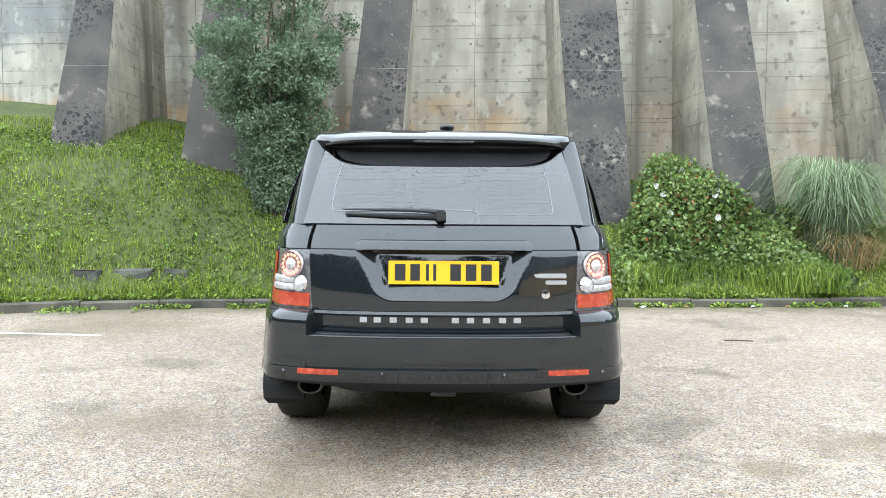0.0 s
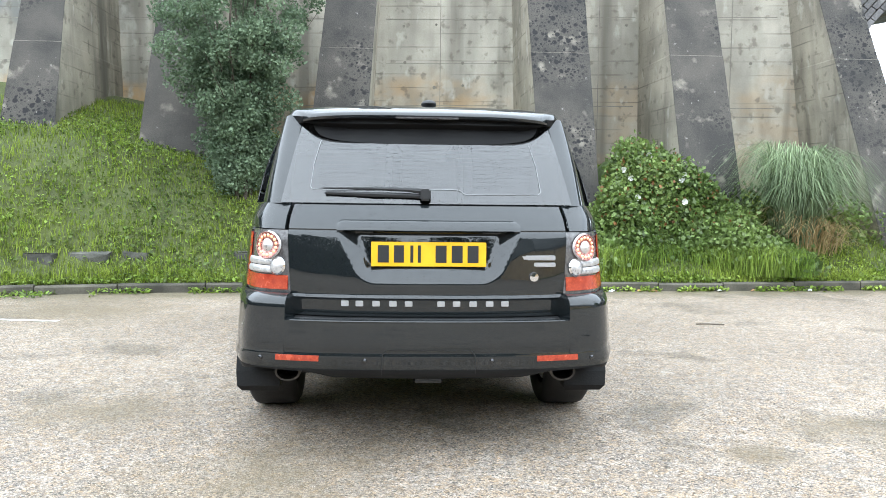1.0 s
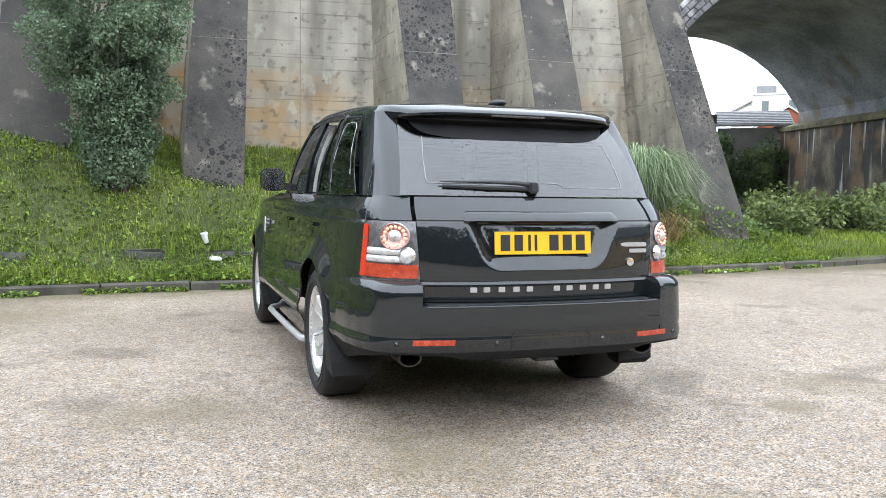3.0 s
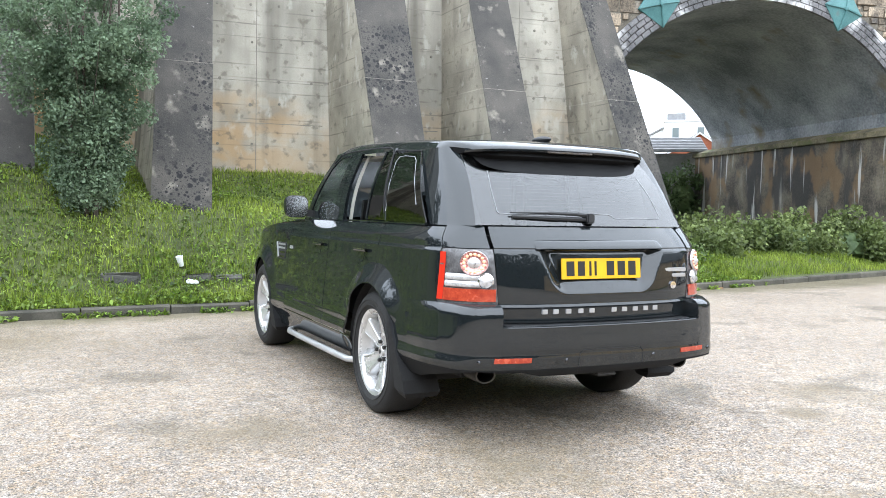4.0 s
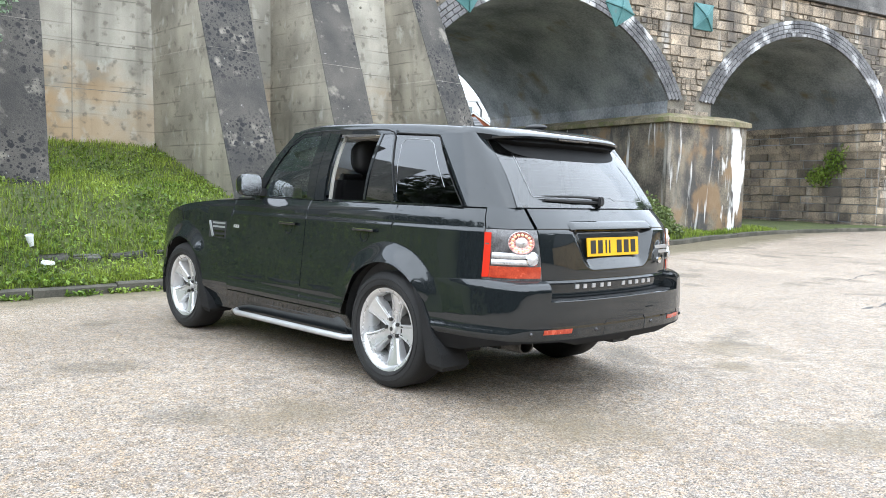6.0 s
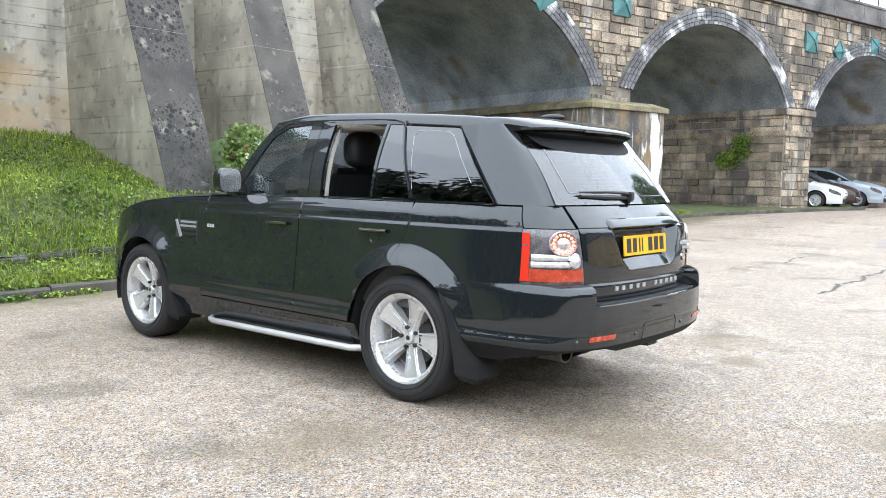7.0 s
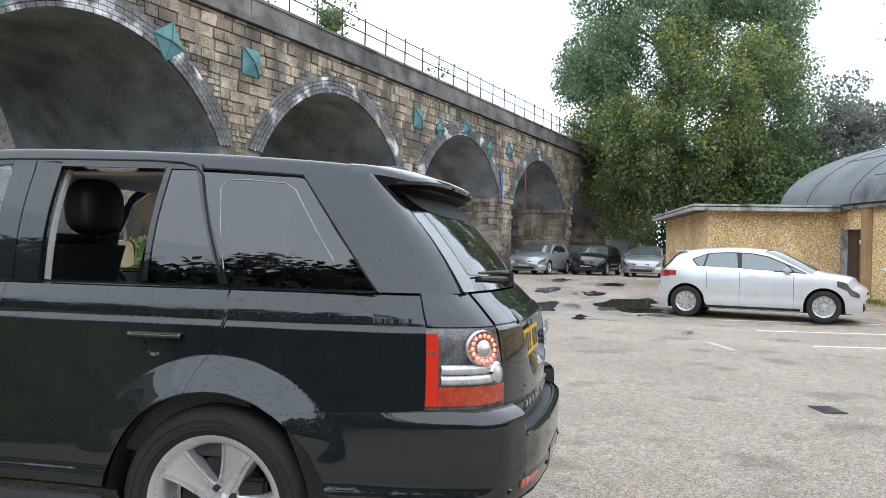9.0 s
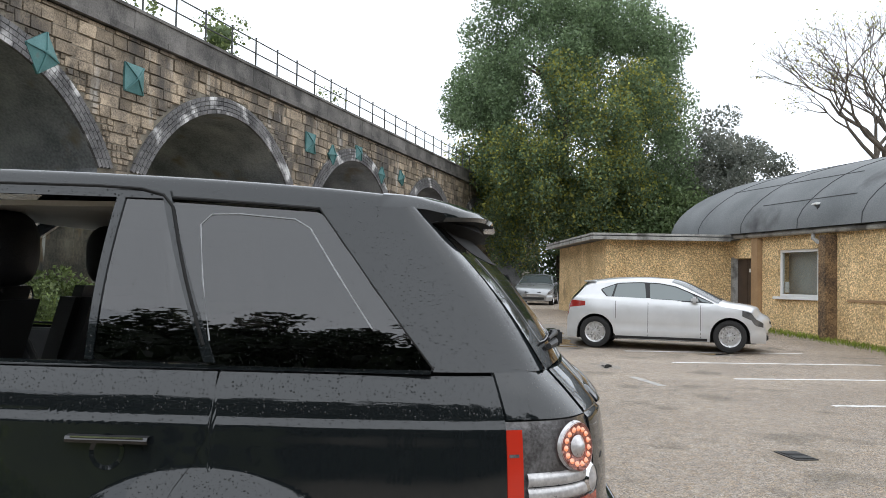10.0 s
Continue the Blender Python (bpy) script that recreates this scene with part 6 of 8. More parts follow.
# ---- the other parked cars ----
silver_paint = mat("silver_car_paint", (0.62, 0.625, 0.63), (0.69, 0.695, 0.70), rough=0.35, scale=3, fine=200, bump=0, metal=0.4, coat=1.0)
blue_silver = mat("blue_silver_car_paint", (0.33, 0.38, 0.43), (0.37, 0.42, 0.47), rough=0.35, scale=3, fine=200, bump=0, metal=0.3, coat=1.0)
grey_silver = mat("grey_silver_car_paint", (0.30, 0.31, 0.32), (0.36, 0.37, 0.38), rough=0.3, scale=3, fine=200, bump=0, metal=0.5, coat=1.0)
white_paint = mat("white_car_paint", (0.72, 0.72, 0.71), rough=0.3, coat=1.0, bump=0)
maroon_paint = mat("dark_maroon_car_paint", (0.03, 0.012, 0.012), rough=0.3, coat=1.0, bump=0)
black_far = mat("black_hatch_paint", (0.006, 0.006, 0.007), rough=0.3, spec=0.2, coat=1.0, bump=0)
car_window = mat("dark_car_window", (0.012, 0.014, 0.015), rough=0.05, spec=0.6, bump=0)
screen_glass = mat("grey_car_screen", (0.06, 0.07, 0.075), rough=0.05, spec=0.8, bump=0)
side_glass = mat("pale_car_side_glass", (0.18, 0.21, 0.21), rough=0.05, spec=0.8, bump=0)
lamp_clear = mat("clear_headlamp", (0.10, 0.10, 0.105), (0.22, 0.22, 0.22), rough=0.15, scale=8, fine=40, bump=0.05, metal=0.5)
lamp_rear_red = mat("dark_red_lamp", (0.28, 0.02, 0.015), rough=0.2, coat=0.5, bump=0)


def build_small_car(label, m, body_paint, length=4.3, width=1.78, height=1.46, wheelbase=2.62, group="", glass_m=None, tall=0.0):
    """A parked hatchback: nose towards +y, on its wheels, origin under the rear axle."""
    car = thing("parked_car", label, "car", m, group)
    glass_m = glass_m or car_window
    W, k = width / 2, wheelbase / 2.685
    up = height / 1.49
    L0 = -0.155 * length
    L1 = length + L0
    wr = 0.325
    crest = [(L0, 0.62), (L0 + 0.03, 0.86), (L0 + 0.09, 1.0), (L0 + 0.22, 1.14), (L0 + 0.36, 1.30), (L0 + 0.46, 1.375), (L0 + 0.62, 1.405), (0.35 * k, 1.45), (0.9 * k, 1.475), (1.3 * k, 1.46), (1.65 * k, 1.385), (2.05 * k, 1.205), (2.42 * k, 1.03), (2.56 * k, 0.985), (2.8 * k, 0.955), (3.1 * k, 0.885), (L1 - 0.22, 0.785), (L1 - 0.08, 0.70), (L1 - 0.02, 0.62), (L1, 0.50)]
    top_z = lambda y: soft_table(crest, y) * up
    belt = lambda y: (1.02 - 0.03 * (y - 0.3)) * up

    def plan(y):
        return W * (1 - 0.20 * max(0, 1 - (y - L0) / 0.62)**2.2 - 0.30 * max(0, 1 - (L1 - y) / 0.80)**2.2)

    def half(y, z):
        """Half width of the body at y and height z."""
        b = belt(y)
        w = plan(y) - 0.05 * max(0.0, (0.42 - z) / 0.22)**1.5 - 0.02 * math.exp(-((z - 0.46) / 0.07)**2) - 0.035 * max(0.0, (z - 0.78) / 0.25)**1.6
        if z > b:
            w = plan(y) - 0.035 * max(0.0, (b - 0.78) / 0.25)**1.6 - 0.02 * min(1.0, (z - b) / 0.04) - 0.36 * (z - b)
        return w

    def over(y, f, lift=0.0):
        z = top_z(y)
        bow = 0.13 * (1 - f * f) if y > 1.4 * k else -0.05 * (1 - f * f) if y < L0 + 0.6 else 0.0
        return (f * half(y, z - 0.07), y + bow, z - 0.07 + 0.10 * (1 - abs(f)**3.2) + lift)
    ys = sorted(set([round(v, 4) for v in list(np.linspace(L0, L0 + 0.7, 18)) + list(np.linspace(L0 + 0.7, L1 - 0.5, 30)) + list(np.linspace(L1 - 0.5, L1, 16)) + [c + (wr + 0.055) * math.cos(i * math.pi / 16) for c in (0, wheelbase) for i in range(17)]]))
    rows = []
    for y in ys:
        lo = 0.2
        for c in (0, wheelbase):
            if abs(y - c) <= wr + 0.055:
                lo = max(lo, wr + math.sqrt(max(0, (wr + 0.055)**2 - (y - c)**2)))
        hi = top_z(y) - 0.07
        b = min(belt(y), hi - 0.02)
        zs = [lo + (b - lo) * i / 12 for i in range(13)] + [b + (hi - b) * i / 6 for i in range(1, 7)]
        side = [(half(y, z), y, z) for z in zs]
        rows.append(side + [over(y, f) for f in np.linspace(0.97, -0.97, 17)] + [(-x, yy, z) for x, yy, z in reversed(side)])
    bm = sheet(rows, 1, 0)
    for r in (rows[0], rows[-1]):
        bm.faces.new([bm.verts.new(p) for p in r])
    part("body", bm, body_paint, car, smooth=True)

    def on_side(poly, out, sx, nz=8):
        """A thin piece lying on the side of the body, from (y, z) corners."""
        bm = prism([(0, y, z) for y, z in poly], 0.006, (1, 0, 0))
        zs = [p[1] for p in poly]
        for z in np.linspace(min(zs), max(zs), nz)[1:-1]:
            bmesh.ops.bisect_plane(bm, geom=bm.verts[:] + bm.edges[:] + bm.faces[:], plane_co=(0, 0, z), plane_no=(0, 0, 1))
        for v in bm.verts:
            v.co.x = sx * (half(v.co.y, v.co.z) + out - (0.006 if v.co.x < 0.003 else 0.0))
        return bm
    z = lambda v: v * up
    for sx in (-1, 1):
        frame_poly = [(0.08 * k, z(1.22)), (0.24 * k, z(1.05)), (2.40 * k, z(0.975)), (2.0 * k, z(1.16)), (1.62 * k, z(1.315)), (1.3 * k, z(1.37)), (0.9 * k, z(1.385)), (0.45 * k, z(1.36))]
        part("window_surround", on_side(rounded(frame_poly, 0.06, 4), 0.003, sx), plastic, car)
        for name, poly in (("quarter_window", [(0.12 * k, z(1.215)), (0.25 * k, z(1.075)), (0.33 * k, z(1.07)), (0.40 * k, z(1.325))]), ("rear_side_window", [(0.37 * k, z(1.07)), (0.44 * k, z(1.34)), (0.9 * k, z(1.365)), (1.0 * k, z(1.362)), (1.04 * k, z(1.05))]), ("front_side_window", [(1.12 * k, z(1.045)), (1.10 * k, z(1.36)), (1.32 * k, z(1.345)), (1.62 * k, z(1.29)), (1.95 * k, z(1.155)), (2.1 * k, z(1.01))]), ("front_quarter_window", [(2.14 * k, z(1.008)), (2.02 * k, z(1.12)), (2.33 * k, z(0.99))])):
            part(name, on_side(rounded(poly, 0.03, 3), 0.006, sx), glass_m, car)
        for y in (0.42 * k, 1.08 * k, 2.12 * k):
            part("door_seam", on_side([(y - 0.004, 0.27 if y > 0.6 else 0.62), (y + 0.004, 0.27 if y > 0.6 else 0.62), (y + 0.004, belt(y) - 0.03), (y - 0.004, belt(y) - 0.03)], 0.0015, sx), under_dark, car)
        for y in (0.58 * k, 1.32 * k):
            h = part("door_handle", on_side([(y - 0.1, z(0.89)), (y + 0.1, z(0.885)), (y + 0.1, z(0.91)), (y - 0.1, z(0.915))], 0.02, sx, 3), body_paint, car)
        part("sill", on_side([(0.4 * k, 0.21), (2.25 * k, 0.21), (2.25 * k, 0.265), (0.4 * k, 0.265)], 0.008, sx, 3), plastic, car)
        bm = boxed(*sorted((sx * (W - 0.06), sx * (W + 0.11))), 1.93 * k, 2.07 * k, belt(2) + 0.01, belt(2) + 0.14, 0.035)
        part("door_mirror", bm, body_paint, car, smooth=True)
        rows = []
        for y in np.linspace(L1 - 0.46, L1 - 0.06, 10):
            t = (y - L1 + 0.46) / 0.40
            z1 = top_z(y) - 0.085
            z0 = z1 - 0.03 - 0.11 * math.sin(math.pi * (0.25 + 0.6 * t))
            rows.append([(half(y, v) + 0.006, y, v) for v in np.linspace(z0, z1, 6)])
        lamp = part("headlamp", sheet(rows, sx, 0.01), lamp_clear, car, "clear headlamp", True)
        rows = []
        for y in np.linspace(L0 + 0.015, L0 + 0.40, 10):
            t = (y - L0) / 0.40
            z0, z1 = z(0.82 + 0.05 * t), z(0.985 - 0.02 * t) if y > L0 + 0.1 else top_z(y) - 0.08
            if z1 < z0 + 0.01:
                z0 = z1 - 0.01
            rows.append([(half(y, v) + 0.006, y, v) for v in np.linspace(z0, z1, 6)])
        part("tail_lamp", sheet(rows, sx, 0.01), lamp_rear_red, car, "red tail lamp", True)
        for c in (0.0, wheelbase):
            wheel = part("wheel", lathe([(-0.09, 0.15), (-0.09, 0.22), (0.085, 0.225), (0.095, 0.215), (0.07, 0.19), (0.02, 0.18), (0.02, 0.1)], 28), alloy, car, "silver multi-spoke wheel")
            wheel.matrix_basis = pose(sx * (W - 0.12), c, wr) @ Matrix.Diagonal((sx, 1, 1, 1))
            part("tyre", lathe([(-0.1, 0.215), (-0.11, 0.26), (-0.1, 0.315), (-0.08, wr), (0.08, wr), (0.1, 0.315), (0.105, 0.26), (0.095, 0.215)], 32), rubber, wheel)
            # plain dark disc added for the shade behind the spokes
            part("brake_shadow_plate", lathe([(0.0, 0.0), (0.0, 0.2)], 20), under_dark, wheel)
            for i in range(10):
                bm = boxed(0.03, 0.075, 0.03, 0.215, -0.019, 0.019)
                bmesh.ops.rotate(bm, verts=bm.verts, cent=(0, 0, 0), matrix=Matrix.Rotation(i * math.tau / 10, 3, 'X'))
                part("spoke", bm, alloy, wheel)
            part("hub", lathe([(0.03, 0.05), (0.085, 0.045), (0.09, 0.0)], 16), alloy, wheel)
            bm = bmesh.new()
            ring = [(c + (wr + 0.06) * math.cos(a), wr + (wr + 0.06) * math.sin(a)) for a in np.linspace(-0.3, math.pi + 0.3, 16)]
            vs = [[bm.verts.new((sx * x, y, v)) for x in (W - 0.03, W - 0.4)] for y, v in ring]
            for p, q in zip(vs, vs[1:]):
                bm.faces.new((p[0], p[1], q[1], q[0]))
            bm.faces.new([v[1] for v in vs])
            part("arch_liner", bm, under_dark, car)

    def screen(name, y0, y1, f0, f1, material):
        rr = [[over(y, f * (f0 + (f1 - f0) * i / 9), 0.008) for f in np.linspace(-1, 1, 13)] for i, y in enumerate(np.linspace(y0, y1, 10))]
        part(name, sheet(rr, 1, 0.004), material, car, smooth=True)
    screen("windscreen", 1.50 * k, 2.44 * k, 0.86, 0.93, screen_glass)
    screen("rear_window", L0 + 0.10, L0 + 0.43, 0.93, 0.93, car_window)
    bm = boxed(-half(L0 + 0.5, 1.3) * 0.92, half(L0 + 0.5, 1.3) * 0.92, L0 + 0.34, L0 + 0.6, top_z(L0 + 0.5) - 0.015, top_z(L0 + 0.5) + 0.012, 0.012)
    part("spoiler", bm, body_paint, car)
    part("lower_grille", boxed(-0.50, 0.50, L1 - 0.1, L1 + 0.045, 0.25, 0.36, 0.02), plastic, car)
    part("grille", boxed(-0.36, 0.36, L1 - 0.02, L1 + 0.10, 0.565 * up, 0.64 * up, 0.02), plastic, car, "dark grille")
    part("number_plate", boxed(-0.26, 0.26, L1 - 0.02, L1 + 0.05, 0.40, 0.51, 0.005), white_frame, car, "white front number plate")
    part("underbody", boxed(-W + 0.25, W - 0.25, L0 + 0.2, L1 - 0.2, 0.18, 0.6), under_dark, car)
    return car


build_small_car("silver five-door hatchback parked across white bay lines", pose(15.72, -2.98, 0.075, 0, 0, 165.4), silver_paint, 4.0, 1.81, 1.49, 2.685, glass_m=side_glass)
row = "cars parked in a row beyond the viaduct"
build_small_car("silver saloon parked nose outwards beside the viaduct", pose(37.6, 2.05, 0.38, 0, 0, 76.4), grey_silver, 4.4, 1.82, 1.47, 2.71, row)
build_small_car("black hatchback parked nose outwards in the row", pose(39.0, -0.5, 0.38, 0, 0, 77), black_far, 3.9, 1.72, 1.45, 2.5, row)
build_small_car("dark hatchback parked behind the others in the row", pose(43.6, 0.6, 0.38, 0, 0, 80), black_far, 4.1, 1.76, 1.5, 2.55, row)
build_small_car("silver hatchback with dark grille parked nose outwards", pose(38.3, -2.75, 0.38, 0, 0, 82), grey_silver, 4.3, 1.76, 1.42, 2.69, row)
arch_row = "cars parked under the third arch"
build_small_car("pale blue people carrier parked under the arch", pose(33.2, 8.6, 0.38, 0, 0, 186), blue_silver, 4.3, 1.78, 1.62, 2.7, arch_row, tall=0.1)
build_small_car("dark maroon hatchback parked under the arch", pose(31.0, 8.9, 0.38, 0, 0, 188), maroon_paint, 4.0, 1.7, 1.46, 2.5, arch_row)
build_small_car("white hatchback parked under the arch", pose(29.2, 9.0, 0.38, 0, 0, 190), white_paint, 4.1, 1.74, 1.47, 2.55, arch_row)

# ---- houses seen through the first arch ----
brick_red = mat("red_brick_far", (0.34, 0.10, 0.05), (0.45, 0.15, 0.08), rough=0.9, scale=1.5, fine=12, bump=0.2)
white_render = mat("white_render_far", (0.68, 0.68, 0.66), (0.78, 0.78, 0.76), rough=0.85, scale=1, fine=10, bump=0.1)
slate = mat("grey_slate_far", (0.16, 0.16, 0.165), (0.26, 0.26, 0.26), rough=0.7, scale=2, fine=9, bump=0.3)
wood_fence = mat("dark_fence_wood", (0.035, 0.03, 0.027), (0.08, 0.07, 0.06), rough=0.9, scale=3, fine=25, bump=0.3)


def build_red_house():
    """A small gabled house, its gable towards the viaduct."""
    h = thing("house", "small red brick house with a slate roof beyond the viaduct", "house", pose(21.7, 21.9, 0, 0, 0, -40))
    w, d, eave, ridge = 2.6, 5.0, 3.75, 4.62
    part("wall", prism([(x, 0, z) for x, z in ((-w / 2, 0), (w / 2, 0), (w / 2, eave), (0, ridge), (-w / 2, eave))], d, (0, 1, 0)), brick_red, h)
    for sx in (-1, 1):
        e = [(0, -0.06, ridge + 0.02), (sx * (w / 2 + 0.12), -0.06, eave - 0.06), (sx * (w / 2 + 0.12), d, eave - 0.06), (0, d, ridge + 0.02)]
        rf = part("roof", prism(e, 0.06, (0, 0, 1)), slate, h, "grey slate roof")
        part("bargeboard", prism([(0, -0.075, ridge - 0.02), (sx * (w / 2 + 0.1), -0.075, eave - 0.10), (sx * (w / 2 + 0.1), -0.075, eave - 0.02), (0, -0.075, ridge + 0.06)], 0.02, (0, 1, 0)), white_frame, rf)
    win = part("window", boxed(0.1, 0.62, -0.03, 0.05, 3.35, 3.72), white_frame, h)
    part("pane", boxed(0.14, 0.58, -0.04, -0.02, 3.39, 3.68), car_window, win)


def build_white_house():
    """A white block of a house with a flat top, a lean-to and a dark roof box."""
    h = thing("house", "white rendered house with a flat top beyond the viaduct", "house", pose(24.3, 27.2, 0, 0, 0, -46))
    part("wall", boxed(0.0, 4.6, 0.0, 5.0, 0.0, 5.72), white_render, h)
    part("parapet", boxed(-0.05, 4.65, -0.05, 5.05, 5.72, 5.80), white_frame, h)
    part("lean_to", prism([(0, 0.3, 0), (-0.95, 0.3, 0), (-0.95, 0.3, 4.95), (0, 0.3, 5.45)], 3.5, (0, 1, 0)), white_render, h)
    part("lean_to_roof", prism([(0, 0.2, 5.46), (-1.05, 0.2, 4.92), (-1.05, 0.2, 5.0), (0, 0.2, 5.54)], 3.7, (0, 1, 0)), slate, h)
    part("roof_box", boxed(0.1, 0.95, 0.4, 1.3, 5.80, 6.18, 0.02), slate, h, "grey box on the roof")
    for x in (0.35, 1.5, 2.6):
        win = part("window", boxed(x, x + 0.42, -0.03, 0.04, 4.9, 5.5), white_frame, h)
        part("pane", boxed(x + 0.06, x + 0.36, -0.04, -0.02, 4.96, 5.44), side_glass, win)
    part("downpipe", tube(bmesh.new(), [(2.3, -0.08, 0), (2.3, -0.08, 5.3), (2.05, -0.08, 5.7)], 0.04, 6), plastic, h)


build_red_house()
build_white_house()


def build_back_lane():
    shed = thing("shed", "low grey shed with a weathered slate roof", "shed", pose(17.0, 19.3, 0.0, 0, 0, -38))
    part("wall", boxed(-0.45, 1.85, 0, 3, -0.5, 3.45), shed_grey, shed)
    rf = part("roof", prism([(-0.6, -0.25, 3.48), (2.0, -0.25, 3.48), (2.0, 3.3, 4.25), (-0.6, 3.3, 4.25)], 0.07, (0, 0, 1)), slate, shed, "weathered slate roof")
    for k in range(8):
        y = -0.2 + k * 0.44
        part("slate_course", boxed(-0.58, 1.98, y, y + 0.03, 3.56 + 0.217 * (y + 0.25), 3.585 + 0.217 * (y + 0.25)), slate, rf)
    part("side_post", boxed(-0.68, -0.48, -0.1, 0.1, -0.5, 3.9), wood_fence, shed)


shed_grey = mat("grey_shed_wall", (0.20, 0.20, 0.19), (0.34, 0.33, 0.31), rough=0.9, scale=2, fine=20, bump=0.3)
build_back_lane()

# ---- plants ----
def leaf_mat(name, a, b, island=0.35, rough=0.6, through=0.35):
    m = mat(name, a, b, rough=rough, scale=0.9, fine=9, bump=0, island=island, rough_var=0)
    p = m.node_tree.nodes["Principled BSDF"]
    n, l = m.node_tree.nodes, m.node_tree.links  # leaves let some light through
    tr, mx = n.new("ShaderNodeBsdfTranslucent"), n.new("ShaderNodeMixShader")
    l.new(p.inputs["Base Color"].links[0].from_socket, tr.inputs["Color"])
    mx.inputs[0].default_value = through
    l.new(p.outputs[0], mx.inputs[1])
    l.new(tr.outputs[0], mx.inputs[2])
    l.new(mx.outputs[0], n["Material Output"].inputs["Surface"])
    return m


shrub_leaf = leaf_mat("grey_green_shrub_leaf", (0.085, 0.135, 0.075), (0.22, 0.295, 0.18))
ivy_leaf = leaf_mat("ivy_leaf", (0.085, 0.142, 0.032), (0.225, 0.305, 0.09), 0.5, rough=0.45)
bush_leaf = leaf_mat("olive_bush_leaf", (0.085, 0.12, 0.035), (0.22, 0.27, 0.09), 0.45)
dead_leaf = leaf_mat("rust_brown_leaf", (0.17, 0.07, 0.02), (0.26, 0.12, 0.04))
grass_blade = leaf_mat("grass_blade", (0.135, 0.20, 0.018), (0.30, 0.37, 0.055), 0.6)
weed_leaf = leaf_mat("weed_leaf", (0.115, 0.195, 0.022), (0.28, 0.365, 0.065), 0.6)
weed_and_shade = leaf_mat("weed_and_shade_leaf", (0.06, 0.105, 0.022), (0.165, 0.22, 0.05), 0.45)
pampas_leaf = leaf_mat("tall_grass_leaf", (0.11, 0.17, 0.075), (0.31, 0.38, 0.22), 0.5)
straw = leaf_mat("dry_straw", (0.36, 0.26, 0.12), (0.55, 0.43, 0.24), 0.3)
lime_leaf = leaf_mat("autumn_green_leaf", (0.125, 0.188, 0.095), (0.215, 0.295, 0.155), 0.5, through=0.5)
yellow_leaf = leaf_mat("yellowing_leaf", (0.24, 0.26, 0.05), (0.44, 0.42, 0.10), 0.45, through=0.5)
dark_leaf = leaf_mat("dark_purple_green_leaf", (0.12, 0.14, 0.115), (0.25, 0.26, 0.22), 0.4, through=0.45)
hedge_leaf = leaf_mat("dark_hedge_leaf", (0.065, 0.105, 0.04), (0.17, 0.235, 0.095), 0.4)
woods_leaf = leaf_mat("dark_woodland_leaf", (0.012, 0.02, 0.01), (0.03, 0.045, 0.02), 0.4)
bark = mat("bark", (0.05, 0.04, 0.03), (0.12, 0.10, 0.08), rough=0.95, scale=5, fine=40, bump=0.8)
petal = mat("white_petal", (0.8, 0.8, 0.77), rough=0.6, bump=0)


def leaf_cloud(name, centres, size, material, parent, seed, label="", flat=0.0, aspect=1.6):
    """Many small folded leaves, one at each centre."""
    rng = np.random.default_rng(seed)
    c = np.asarray(centres, float)
    n = len(c)
    d = rng.normal(size=(n, 3))
    d /= np.linalg.norm(d, axis=1)[:, None]
    up = rng.normal(size=(n, 3)) * (1 - flat) + np.array([0, 0, 1.0]) * (0.4 + 2 * flat)
    s = np.cross(d, up)
    s /= np.linalg.norm(s, axis=1)[:, None] + 1e-9
    nn = np.cross(s, d)
    L = size * rng.uniform(0.6, 1.25, n)[:, None]
    W = L / aspect / 2
    base, tip = c - d * L / 2, c + d * L / 2
    mid = c + nn * L * 0.06
    a, b = mid + s * W, mid - s * W
    verts = np.stack([base, a, tip, b], 1).reshape(-1, 3)
    faces = [(4 * i, 4 * i + 1, 4 * i + 2, 4 * i + 3) for i in range(n)]
    return raw(name, verts.tolist(), faces, material, parent, label)


def crown_points(rng, n, clumps, spread_r):
    """Points gathered round clump centres."""
    c = np.asarray(clumps, float)
    pick = rng.integers(0, len(c), n)
    r = rng.normal(size=(n, 3))
    r *= (rng.random(n)**0.4 / np.linalg.norm(r, axis=1))[:, None]
    return c[pick] + r * spread_r


def shell_clumps(rng, n, centre, radii, wobble=0.15, inner=0.25):
    d = rng.normal(size=(n, 3))
    d /= np.linalg.norm(d, axis=1)[:, None]
    k = 1 + wobble * np.array([noise.noise(Vector(v * 1.7) + Vector((seedling, 3, 1))) for v in d for seedling in (centre[0],)]) * 2
    r = (inner + (1 - inner) * rng.random(n)**0.5) * k
    return np.array(centre) + d * r[:, None] * np.array(radii)


